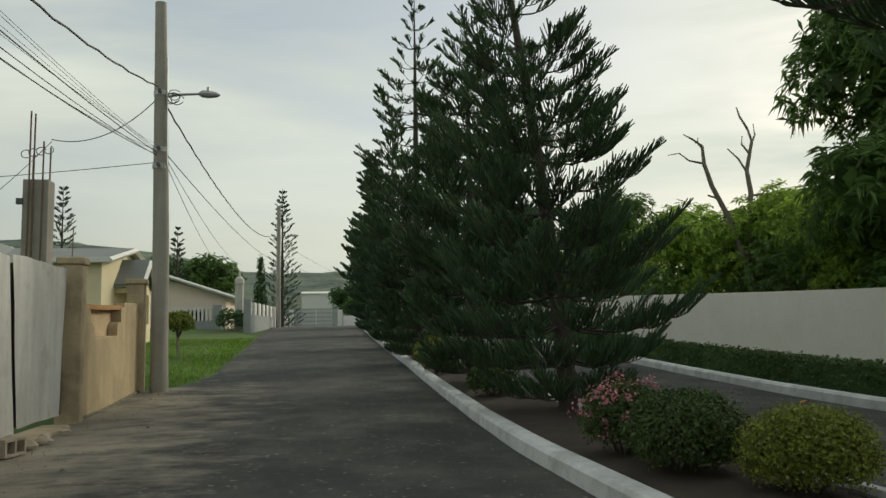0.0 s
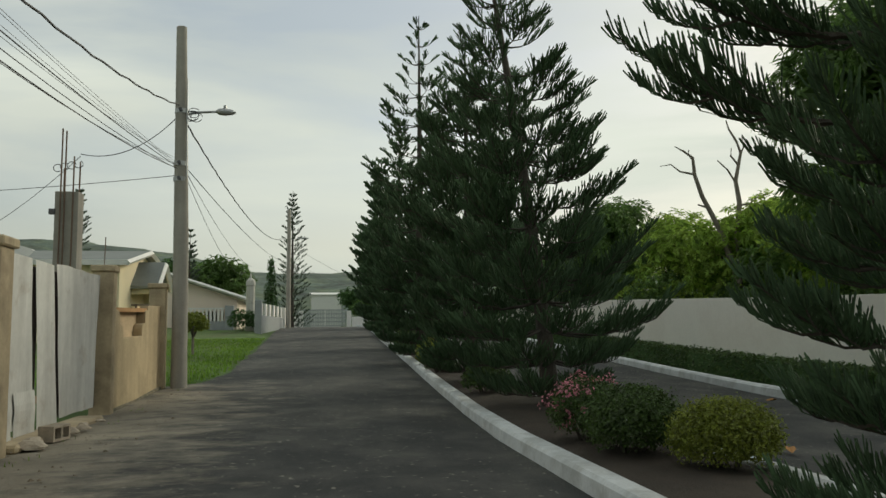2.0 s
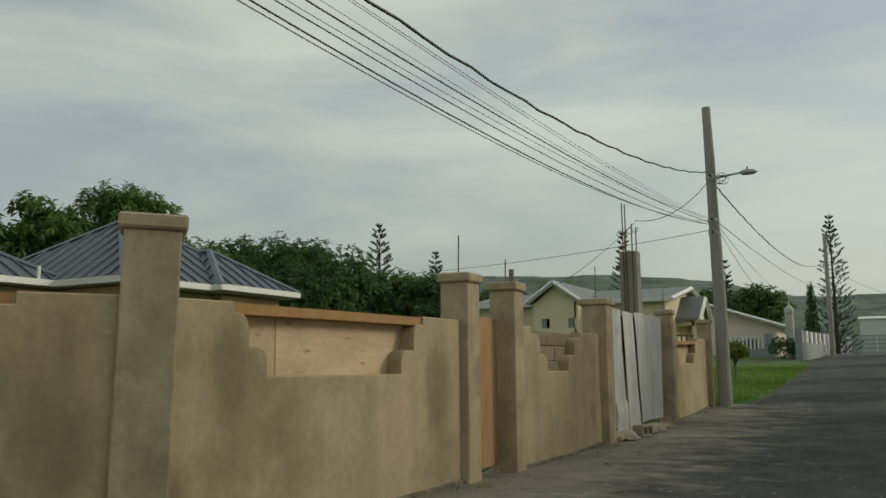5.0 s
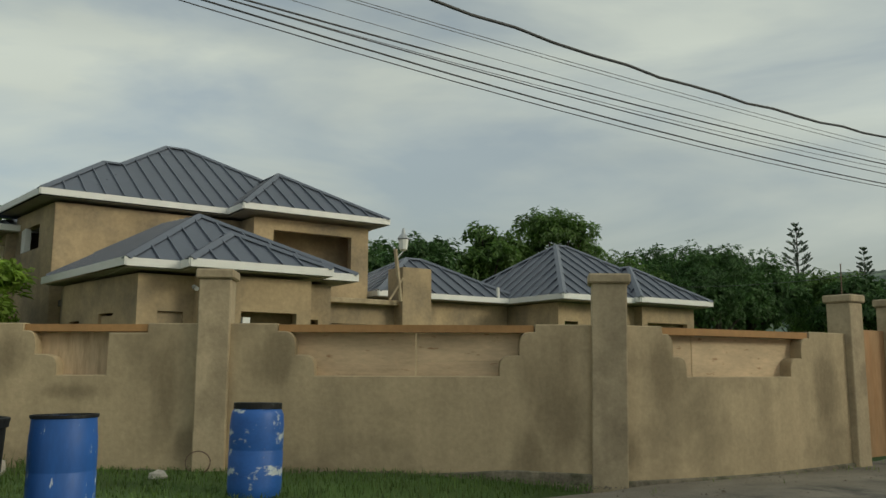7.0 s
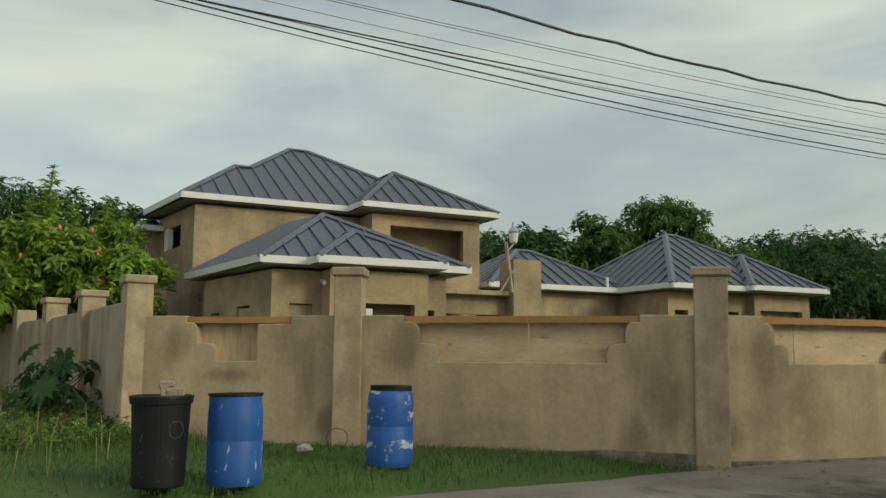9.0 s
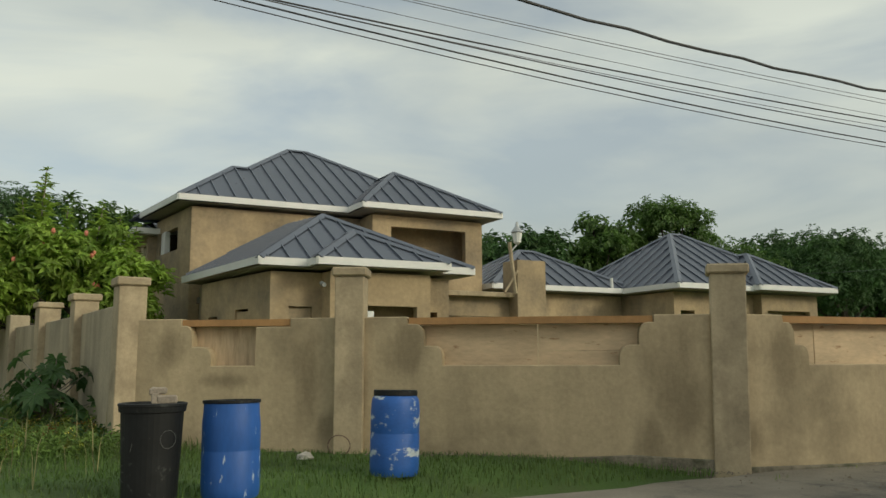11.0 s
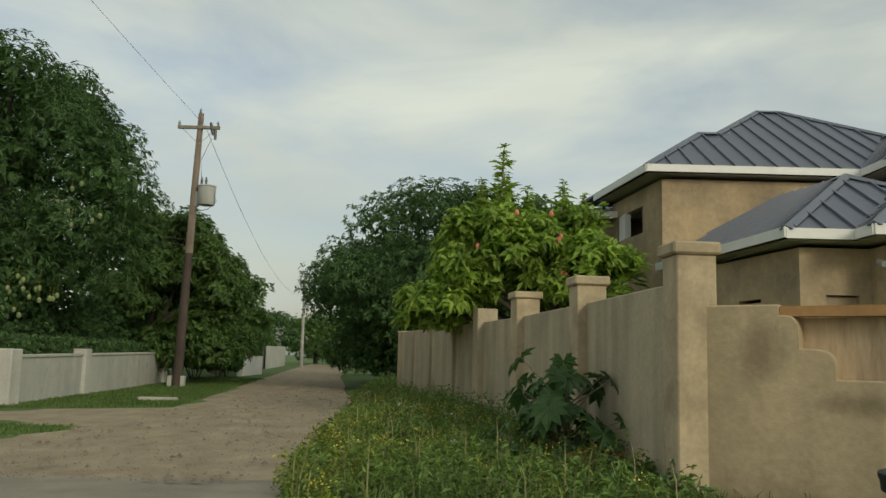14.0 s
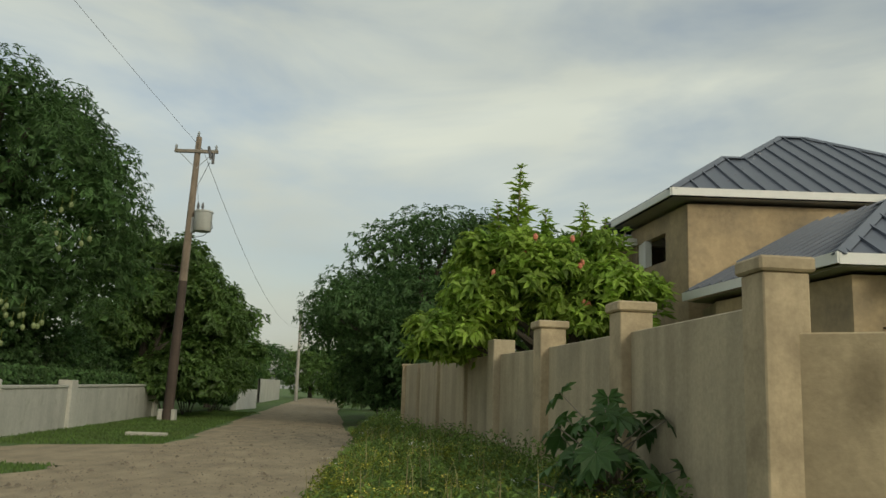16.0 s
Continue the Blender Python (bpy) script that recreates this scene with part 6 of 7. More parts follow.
def norfolk(name, at, height, radius, label, seed, lean=(0, 0), spacing=0.06, thick=0.014, finger=0.26, sections=2, mat=None, group="", airy=0.0, foot=0.8, step=0.34, sparse_above=99.0, bare=0.25, shape=0.85, limbs=6, spread=(0.66, 0.8, 0.9, 1.0, 1.08, 1.18)):
    """A Norfolk pine: a straight trunk and whorls of limbs that dip and turn up, each limb and side limb set with
    a brush of rope-like twigs that curl upwards."""
    rg = random.Random(seed)
    rn = np.random.default_rng(seed)
    t = thing(name, at, label, "tree", group)
    def axis(z):
        s = z / height
        return Vector((lean[0] * s ** 1.3, lean[1] * s ** 1.3, z))
    wood = tube([axis(height * k / 10) - (Vector((0, 0, 0.2)) if k == 0 else Vector()) for k in range(11)], [max(0.012, (0.015 * height + 0.02) * (1 - 0.95 * k / 10)) for k in range(11)], 9)
    P, R, S, LEN = [], [], [], []
    up = Vector((0, 0, 1))
    def brush(pts, rad, u0, gap, size):
        """Twig roots along a limb through the points, from the fraction u0 to its tip."""
        side = Vector((-rad.y, rad.x, 0)).normalized()
        total = sum((b - a).length for a, b in zip(pts, pts[1:]))
        m = max(3, int(total * (1 - u0) / gap))
        last = len(pts) - 1
        for j in range(m):
            u = u0 + (1 - u0) * (j + rg.random() * 0.7) / m
            q = min(u, 0.999) * last
            i = int(q)
            p = pts[i].lerp(pts[i + 1], q - i)
            grow = min(1.0, 0.55 + 1.8 * (u - u0)) * min(1.0, 0.70 + 1.6 * (1 - u))
            for sg in (-1.0, 1.0, rg.uniform(-0.6, 0.6)):
                P.append(p); R.append(rad); S.append(side * sg); LEN.append(size * grow * rg.uniform(0.75, 1.2))
        for j in range(5):
            P.append(pts[-1]); R.append(rad * 1.6); S.append(side * rg.uniform(-0.8, 0.8)); LEN.append(size * rg.uniform(0.5, 0.8))
    z = 0.28
    while z < height * 0.985:
        s = z / height
        L = radius * (1 - s) ** shape * min(1.0, foot + s * 2.0) + 0.10
        open_here = airy * smooth01(0.30, 0.55, s)
        gap = spacing * (5.0 if z > sparse_above else 1.0)
        n = limbs if s < 0.9 else 5
        a0 = rg.uniform(0, 6.28)
        for k in range(n):
            if s > 0.3 and rg.random() < 0.12:
                continue
            az = a0 + 2 * math.pi * k / n + rg.uniform(-0.25, 0.25)
            Lk = L * rg.choice(spread) * rg.uniform(0.93, 1.07)
            rad = Vector((math.cos(az), math.sin(az), 0))
            side = Vector((-rad.y, rad.x, 0))
            lift = 0.02 + 0.22 * s + rg.uniform(-0.07, 0.07)
            base = axis(z)
            pts = [base + rad * (Lk * u) + Vector((0, 0, Lk * (lift * u - 0.10 * math.sin(u * math.pi) + 0.17 * u ** 3))) for u in (0, 0.2, 0.4, 0.6, 0.8, 1.0)]
            tube(pts, [0.014 + 0.007 * Lk, 0.012 + 0.005 * Lk, 0.010 + 0.003 * Lk, 0.010, 0.008, 0.006], 4, wood, cap=False)
            size = finger * (0.75 + 0.25 * min(1.0, Lk)) * (1 - 0.15 * open_here)
            brush(pts, rad, min(0.75, bare + (0.14 if s > 0.4 else 0.0) + 0.42 * open_here), gap, size)
            if Lk > 0.75 and z < sparse_above and spacing < 0.3:
                for u in ((0.34, 0.52, 0.70) if Lk > 1.3 else (0.45, 0.66)):
                    if open_here and u < 0.5:
                        continue
                    for sg in (-1, 1):
                        i = int(u * 5)
                        p = pts[i].lerp(pts[i + 1], u * 5 - i)
                        way = (rad * rg.uniform(0.7, 0.95) + side * sg * rg.uniform(0.5, 0.8)).normalized()
                        l2 = (0.16 + 0.50 * Lk * (1 - u)) * rg.uniform(0.8, 1.15)
                        sp = [p + way * (l2 * v) + up * (l2 * ((lift + 0.06) * v - 0.08 * math.sin(v * math.pi) + 0.22 * v ** 3)) for v in (0, 0.35, 0.7, 1.0)]
                        tube(sp, [0.010, 0.009, 0.007, 0.005], 3, wood, cap=False)
                        brush(sp, way, 0.2, gap * 1.15, size * 0.92)
        z += step * rg.uniform(0.75, 1.3) * (1 + 0.4 * open_here)
    part("trunk", wood, M_BARK, t)
    p, r, sd = np.array(P), np.array(R), np.array(S)
    ln = np.array(LEN)[:, None]
    m = len(p)
    d0 = r * rn.uniform(0.5, 1.0, (m, 1)) + sd * rn.uniform(0.5, 1.0, (m, 1)) + np.array([0, 0, 1.0]) * rn.uniform(0.0, 0.7, (m, 1))
    d1 = r * rn.uniform(0.05, 0.35, (m, 1)) + sd * rn.uniform(-0.1, 0.3, (m, 1)) + np.array([0, 0, 1.0])
    d0 /= np.linalg.norm(d0, axis=1, keepdims=True)
    d1 /= np.linalg.norm(d1, axis=1, keepdims=True)
    a = np.cross(d0, d1); a /= np.linalg.norm(a, axis=1, keepdims=True) + 1e-9
    b = np.cross(a, d1)
    w = thick * rn.uniform(0.8, 1.15, (m, 1))
    rows = []
    for k in range(sections):
        u = 0.95 * k / (sections - 1)
        c = p + ln * (d0 * (u - u * u / 2) + d1 * u * u * 0.62)
        for g in range(3):
            an = 2.094 * g
            rows.append(c + (a * math.cos(an) + b * math.sin(an)) * w * (0.75 if k == 0 else 1.0))
    rows.append(p + ln * (d0 * 0.5 + d1 * 0.62))
    v = np.stack(rows, 1).reshape(-1, 3)
    per = 3 * sections + 1
    f = []
    for k in range(sections - 1):
        for g in range(3):
            h = (g + 1) % 3
            f += [(3 * k + g, 3 * k + h, 3 * k + 3 + h), (3 * k + g, 3 * k + 3 + h, 3 * k + 3 + g)]
    for g in range(3):
        f.append((3 * (sections - 1) + g, 3 * (sections - 1) + (g + 1) % 3, per - 1))
    f = (np.arange(m)[:, None, None] * per + np.array(f)[None]).reshape(-1, 3)
    part_np("foliage", v, f, mat or M_PINE, t)
    return t


G_PINES = "pines along the median"
norfolk("norfolk_pine", (3.25, 2.45, 0.1), 12.0, 2.1, "tall dark Norfolk pine with upswept rope-like twigs in the median", 1, spacing=0.024, thick=0.0062, finger=0.24, sections=3, foot=0.38, step=0.38, sparse_above=5.4, bare=0.40, spread=(0.7, 0.82, 0.92, 1.0, 1.12), group=G_PINES)
norfolk("norfolk_pine", (3.55, 11.6, 0.12), 8.4, 2.2, "large leaning Norfolk pine with dense dark foliage in the median", 2, lean=(-1.1, 0), spacing=0.046, thick=0.0098, finger=0.33, step=0.40, foot=0.55, shape=0.95, bare=0.30, group=G_PINES)
norfolk("norfolk_pine", (3.1, 16.6, 0.25), 7.8, 2.3, "Norfolk pine with dense dark foliage in the median", 3, spacing=0.065, thick=0.015, finger=0.34, foot=0.33, group=G_PINES)
norfolk("norfolk_pine", (2.9, 24.0, 0.5), 10.8, 2.4, "slender Norfolk pine with an open airy top in the median", 4, spacing=0.095, thick=0.019, finger=0.36, airy=0.8, foot=0.33, step=0.36, group=G_PINES)
norfolk("norfolk_pine", (3.05, 33.0, 0.8), 9.4, 2.3, "Norfolk pine with dense dark foliage in the median", 5, spacing=0.14, thick=0.027, finger=0.38, foot=0.33, step=0.42, group=G_PINES)
norfolk("norfolk_pine", (3.2, 46.0, 1.3), 10.2, 2.4, "Norfolk pine with dense dark foliage in the median", 6, spacing=0.17, thick=0.036, finger=0.42, foot=0.33, step=0.48, group=G_PINES)
norfolk("norfolk_pine", (4.0, 60.0, 1.7), 9.0, 2.2, "Norfolk pine with dense dark foliage in the median", 7, spacing=0.26, thick=0.045, finger=0.44, foot=0.6, step=0.5, group=G_PINES)
# pines farther off
FAR_PINE = dict(spacing=0.30, thick=0.04, finger=0.42, step=0.5, mat=M_PINEFAR)
norfolk("norfolk_pine", (-3.3, 84.0, 2.2), 13.9, 2.0, "tall narrow Norfolk pine behind a pole", 8, **FAR_PINE)
norfolk("norfolk_pine", (-21.3, 74.5, 2.0), 12.4, 2.1, "distant Norfolk pine behind houses", 9, **FAR_PINE)
norfolk("norfolk_pine", (-12.0, 75.5, 2.0), 9.0, 1.2, "distant Norfolk pine behind houses", 10, **FAR_PINE)
norfolk("norfolk_pine", (-35.2, 52.0, 1.5), 11.4, 2.6, "dark Norfolk pine among broadleaf trees", 12, **FAR_PINE)
norfolk("norfolk_pine", (-38.6, 68.0, 1.8), 11.0, 2.0, "distant Norfolk pine behind houses", 13, **FAR_PINE)
cyp = broad_tree("cypress", (-5.35, 83.0, 2.2), 0.8, 7.2, "narrow dark cypress among distant houses", 31, M_LEAFDARK, 2600, 0.22, lobes=[(0, 0, 1.0 + k * 0.75, 0.9 - 0.09 * k, 0.9 - 0.09 * k, 0.8) for k in range(8)])

# broadleaf trees behind the estate wall
broad_tree("garden_tree", (14.4, 25.5, 0.4), 3.6, 5.9, "bright green broadleaf tree behind the estate wall", 41, M_LEAFBRIGHT, 24000, 0.2)
broad_tree("garden_tree", (19.0, 30.5, 0.5), 4.2, 6.4, "green broadleaf tree behind the estate wall", 42, M_LEAF, 18000, 0.24)
broad_tree("garden_tree", (15.5, 20.0, 0.3), 3.2, 5.2, "yellow-green broadleaf tree behind the estate wall", 43, M_LEAFBRIGHT, 22000, 0.19)
broad_tree("garden_tree", (13.4, 36.0, 0.8), 3.6, 7.0, "green broadleaf tree behind the estate wall", 44, M_LEAF, 18000, 0.22)
broad_tree("garden_tree", (13.0, 48.0, 1.2), 3.6, 5.4, "green broadleaf tree behind the estate wall", 45, M_LEAF, 8000, 0.3)
broad_tree("mango_tree", (14.0, 14.9, 0.2), 4.8, 9.8, "large dark mango tree overhanging the estate wall", 46, M_LEAF, 40000, 0.30, low=0.14, per=10, aspect=0.24, droop=0.5)
for k in range(13):
    y = 16.5 + 2.3 * k
    shrub("garden_shrub", (13.2 + 0.5 * (k % 2), y, rise(y)), 1.6, 1.5, 1.55 + 0.3 * (k % 3), "dense leafy thicket behind the estate wall", 180 + k, (M_LEAF, M_LEAFBRIGHT, M_LEAF)[k % 3], 3600, 0.17, "thicket behind the estate wall")
# dead branches
snag = thing("dead_tree", (13.0, 23.4, 0.3), "bare grey branches of a dead tree", "tree")
part("limb", tube([(0, 0, 0), (-0.1, 0, 2.6), (-0.09, 0, 3.9), (0.07, 0.05, 5.1), (0.0, 0.1, 5.8), (0.19, 0.05, 6.7), (0.02, 0.0, 7.1), (-0.2, 0, 7.45), (-0.29, 0, 7.75)], [0.15, 0.12, 0.10, 0.08, 0.065, 0.05, 0.04, 0.03, 0.015], 6), M_PALEBARK, snag)
part("limb", tube([(-0.1, 0, 2.6), (-0.63, 0, 4.16), (-1.2, 0, 5.27), (-1.42, 0, 5.95), (-1.46, 0, 6.5), (-1.75, 0, 6.7), (-2.05, 0, 6.85)], [0.11, 0.085, 0.07, 0.06, 0.045, 0.03, 0.012], 6), M_PALEBARK, snag)
for pts in ([(-1.43, 0, 5.97), (-1.9, 0, 6.05), (-2.2, 0, 6.27), (-2.56, 0, 6.2)], [(0.0, 0.1, 5.75), (-0.25, 0.1, 6.15), (-0.59, 0.1, 6.46)], [(0.15, 0.05, 6.6), (0.3, 0.05, 6.9), (0.26, 0.05, 7.25)], [(0.05, 0.05, 5.0), (0.4, 0.05, 5.05), (0.72, 0.05, 5.3)],
            [(-1.46, 0, 6.45), (-1.6, 0, 6.6), (-1.58, 0, 6.75)], [(-1.0, 0, 4.9), (-1.35, 0, 5.0)], [(0.1, 0.05, 6.3), (-0.15, 0.05, 6.6), (-0.12, 0.05, 6.85)]):
    part("limb", tube(pts, [0.04, 0.028, 0.018, 0.010][:len(pts)], 5), M_PALEBARK, snag)

shrub("clipped_shrub", (3.42, 5.55, 0.12), 0.44, 0.43, 0.30, "round clipped yellow-green shrub", 51, M_LEAFYELLOW, 17000, 0.034)
shrub("clipped_shrub", (2.98, 6.55, 0.12), 0.44, 0.52, 0.335, "round clipped green shrub", 52, M_LEAFSHRUB, 17000, 0.036)
fl = shrub("flowering_shrub", (2.86, 7.6, 0.12), 0.38, 0.42, 0.345, "loose shrub with pink blossom", 53, M_LEAFSHRUB, 8000, 0.04)
c, n = crown_points([(-0.12, 0, 0.42, 0.34, 0.44, 0.31), (-0.3, -0.1, 0.25, 0.12, 0.2, 0.2), (0.25, 0.1, 0.62, 0.1, 0.1, 0.08)], 620, 54, 0.035, 14, 0.0)
leaves_mesh("blossom", c, n, 0.036, 54, M_PINK, fl, "pink blossom", aspect=0.9)
for k, (x, y, s, m) in enumerate(((2.85, 19.5, 0.45, M_LEAFSHRUB), (3.0, 21.5, 0.5, M_LEAFYELLOW), (2.95, 27.0, 0.6, M_LEAFSHRUB), (3.1, 29.0, 0.6, M_LEAFSHRUB), (3.0, 14.2, 0.4, M_LEAFSHRUB))):
    shrub("bed_shrub", (x, y, rise(y) + 0.1), s, s, s * 0.8, "loose low shrub under the pines", 60 + k, m, 2200, 0.07, "low shrubs under the pines")
hc, hn = [], []
rg = np.random.default_rng(70)
N = 20000
hy = 4 + 66 * rg.random(N) ** 1.5
hx_ = 9.18 + 0.045 * np.maximum(0, hy - 13) + rg.uniform(-0.33, 0.33, N)
hz = rg.uniform(0, 0.52, N) ** 0.8
edge = rg.random(N)
hz = np.where(edge < 0.5, 0.50 + rg.normal(0, 0.03, N), hz)
hx_ = np.where(edge > 0.7, 9.18 - 0.33 + 0.045 * np.maximum(0, hy - 13), hx_)
zz = np.array([rise(y) for y in hy])
hedge = thing("hedge", (0, 0, 0), "long low clipped green hedge along the kerb", "hedge", kind="stuff")
leaves_mesh("foliage", np.stack([hx_, hy, zz + 0.1 + hz], 1), np.tile([-0.4, 0, 0.8], (N, 1)), 0.085, 71, M_LEAFSHRUB, hedge, aspect=0.6)
v, fcs = [], []
for y in np.arange(4, 71, 1.0):
    x = 9.18 + 0.045 * max(0, y - 13)
    for dx, h in ((-0.27, 0.0), (-0.27, 0.5), (0.27, 0.5), (0.27, 0.0)):
        v.append((x + dx, y, rise(y) + 0.08 + h))
for i in range(66):
    for k in range(3):
        fcs.append((4 * i + k, 4 * i + 4 + k, 4 * i + 5 + k, 4 * i + 1 + k))
part_np("core", v, fcs, M_LEAFDARK, hedge)

N = 9000
hs = rg.random(N)
hedge2 = thing("hedge", (0, 0, 0), "dark hedge rising above the white garden wall", "hedge", kind="stuff")
leaves_mesh("foliage", np.stack([-20.0 - 15.5 * hs, -19.75 - 1.6 * hs + rg.uniform(-0.4, 0.4, N), rg.uniform(0.6, 1.62, N)], 1), np.tile([0.3, 0.8, 0.5], (N, 1)), 0.16, 75, M_LEAFDARK, hedge2, aspect=0.5)

# trees on the compound's far side and around the houses
G_BACK = "trees behind the houses"
for k, (x, y, r, h, m) in enumerate(((-30, 21.8, 3.6, 9.4, M_LEAF), (-27, 31, 4.4, 7.8, M_LEAFDARK), (-33, 27, 4.8, 7.8, M_LEAF), (-30, 38, 4.0, 8.5, M_LEAFDARK), (-36, 14, 5.0, 8.3, M_LEAF), (-34, 36, 5.0, 9.0, M_LEAFDARK),
                                     (-29, 45, 3.6, 7.0, M_LEAF), (-33, 52, 4.0, 7.0, M_LEAFDARK), (-40, 44, 5, 9, M_LEAF), (-24, 40, 3.0, 6.0, M_LEAFDARK), (-31, 13, 3.6, 7.6, M_LEAFDARK), (-30.5, 17.5, 2.8, 8.6, M_LEAF))):
    broad_tree("garden_tree", (x, y, rise(y)), r, h, "leafy green tree behind the houses", 80 + k, m, 17000 if k in (0, 1, 2, 4) else 8000, 0.23 if k in (0, 1, 2, 4) else 0.34, group=G_BACK)
for k, (x, y, r, h) in enumerate(((-9.8, 80, 4.2, 6.9), (-15, 82, 4.5, 6.8), (5.8, 106, 2.2, 4.0), (5.0, 112, 4, 6), (-30, 80, 6, 8), (-42, 85, 7, 9), (-52, 70, 7, 10), (-60, 50, 7, 10))):
    broad_tree("garden_tree", (x, y, rise(y)), r, h, "leafy green tree in the distance", 95 + k, M_LEAFDARK if k % 2 else M_LEAF, 4500, 0.5, group=G_BACK)
for k, (x, y, s, m) in enumerate(((-5.55, 57.0, 1.05, M_LEAFDARK), (-5.3, 21.0, 0.6, M_LEAFSHRUB), (-4.9, 19.2, 0.45, M_LEAFSHRUB))):
    shrub("garden_shrub", (x, y, rise(y)), s, s, s * 0.75, "loose garden shrub on the lawn", 110 + k, m, 3000, 0.11)

std = shrub("standard_shrub", (-4.78, 30.5, rise(30.5) + 0.75), 0.55, 0.55, 0.42, "yellow-green clipped shrub on a thin stem", 118, M_LEAFYELLOW, 2600, 0.09)
part("leg", tube([(0, 0, -0.8), (0, 0, 0.3)], 0.05, 7), M_PALEBARK, std)

# the side road's trees
broad_tree("spreading_tree", (-34.5, -10.2, 0.1), 5.2, 9.0, "broad dark tree hung with creepers over the side wall", 120, M_LEAFDARK, 54000, 0.168, low=-0.02)
broad_tree("spreading_tree", (-44.0, -11.0, 0.1), 5.0, 8.6, "broad dark tree hung with creepers", 121, M_LEAFDARK, 30000, 0.2, low=0.06)
def deep(lobes, at, depths, spread=1.0):
    """Lobes given across the road and up, (y, z, radius), repeated in depth with a little change."""
    rl = random.Random(77)
    return [(d + rl.uniform(-0.3, 0.3), y - at[1] + rl.uniform(-0.25, 0.25) - abs(d) * 0.12, z - at[2] + rl.uniform(-0.2, 0.2) - abs(d) * 0.10, r * 1.15, r * spread, r * 0.9) for y, z, r in lobes for d in depths]
MANGO = (-25.6, -22.9, 0.1)
mango = broad_tree("mango_tree", MANGO, 5.9, 10.5, "large mango tree with long drooping leaves behind a white wall", 122, M_LEAFDARK, 84000, 0.19, per=10, aspect=0.22, droop=0.7,
           lobes=deep([(-22.4, 9.3, 1.1), (-21.0, 9.1, 1.15), (-20.3, 8.3, 1.15), (-19.6, 7.2, 1.2), (-19.0, 6.2, 1.15), (-19.5, 4.9, 1.2), (-20.3, 3.8, 1.3), (-21.8, 3.2, 1.3), (-23.4, 3.4, 1.5), (-21.6, 6.4, 1.7),
                       (-23.2, 7.6, 1.8), (-24.6, 9.0, 1.5), (-25.2, 6.0, 2.0), (-26.8, 8.0, 2.0), (-27.2, 4.0, 2.0), (-23.4, 5.3, 1.7), (-21.9, 4.8, 1.5), (-24.9, 4.0, 1.6)], MANGO, (-2.0, 0.3, 1.8)))
# ripening fruit on long stalks
rp = random.Random(8)
for k in range(24):
    y, z = (rp.uniform(-20.6, -19.3), rp.uniform(2.0, 3.2)) if k < 16 else (rp.uniform(-19.6, -18.0), rp.uniform(4.2, 6.0))
    drop = rp.uniform(0.25, 0.5)
    fruit = part("fruit", lathe([(0.001, -0.10), (0.045, -0.075), (0.062, -0.015), (0.048, 0.04), (0.001, 0.07)], 8), M_FRUIT, mango, "pale green mango")
    fruit.location = Vector((-22.9 + rp.uniform(-0.3, 0.3), y, z)) - Vector(MANGO)
    part("stalk", tube([(0, 0, 0.06), (0.02, 0.01, drop * 0.6), (-0.05, 0.0, drop)], 0.006, 3), M_LEAFYELLOW, fruit)
BEHIND = (-36.5, -21.4, 0.1)
broad_tree("mango_tree", BEHIND, 4.2, 7.6, "green tree behind a white wall", 123, M_LEAF, 40000, 0.21, per=8, aspect=0.42, droop=0.3,
           lobes=deep([(-21.0, 6.5, 1.0), (-19.7, 6.3, 1.0), (-18.9, 5.1, 1.0), (-18.2, 4.0, 0.9), (-20.4, 4.6, 1.4), (-22.5, 6.0, 1.4), (-22.0, 3.6, 1.5), (-19.2, 2.7, 1.2), (-18.4, 1.6, 1.0), (-20.6, 1.7, 1.2)], BEHIND, (-1.4, 0.9)))
broad_tree("garden_tree", (-44.0, -24.0, 0.1), 4.4, 8.4, "dense green tree beside the side road", 124, M_LEAFDARK, 26000, 0.25, low=0.0)
for k, (x, y, r, h) in enumerate(((-53, -23.0, 3.6, 6.9), (-62, -25.4, 3.8, 6.8), (-76, -28.5, 4.2, 7.6), (-90, -30, 4.5, 8), (-60, -13.5, 4.5, 7.5), (-80, -15, 5, 8), (-105, -20, 5, 7), (-118, -34, 6, 8))):
    broad_tree("garden_tree", (x, y, 0.0), r, h, "dense green tree beside the side road", 130 + k, M_LEAFDARK if k % 2 else M_LEAF, 8000, 0.37, low=0.0)
for k, (x, y, r, h) in enumerate(((-38, -5.6, 4.2, 9.0), (-41, 1, 4.2, 7.0), (-46, 8, 5, 8))):
    broad_tree("garden_tree", (x, y, 0.0), r, h, "leafy green tree behind the compound", 150 + k, M_LEAFDARK if k % 2 else M_LEAF, 7000, 0.38, low=0.05, group=G_BACK)
for k in range(9):
    x = -19.6 - 1.95 * k
    shrub("garden_shrub", (x, -20.9 + 0.12 * (x + 19.6), 0.0), 1.3, 1.2, 1.45 + 0.25 * (k % 3), "tall leafy shrub behind the white garden wall", 160 + k, M_LEAFDARK, 3200, 0.15, "shrubs behind the white wall")
for k, (x, y, r, h) in enumerate(((-37.2, -20.6, 1.5, 1.6), (-39.4, -20.4, 1.6, 1.5), (-41.8, -20.9, 1.7, 1.5), (-44.2, -20.6, 1.4, 1.1), (-46.4, -21.0, 1.3, 1.0), (-48.2, -21.2, 1.1, 0.8))):
    shrub("roadside_bush", (x, y, 0.0), r, r * 0.9, h, "dense green bush beside the side road", 210 + k, M_LEAFDARK if k % 2 else M_LEAF, 4200, 0.17, "bushes along the side road")
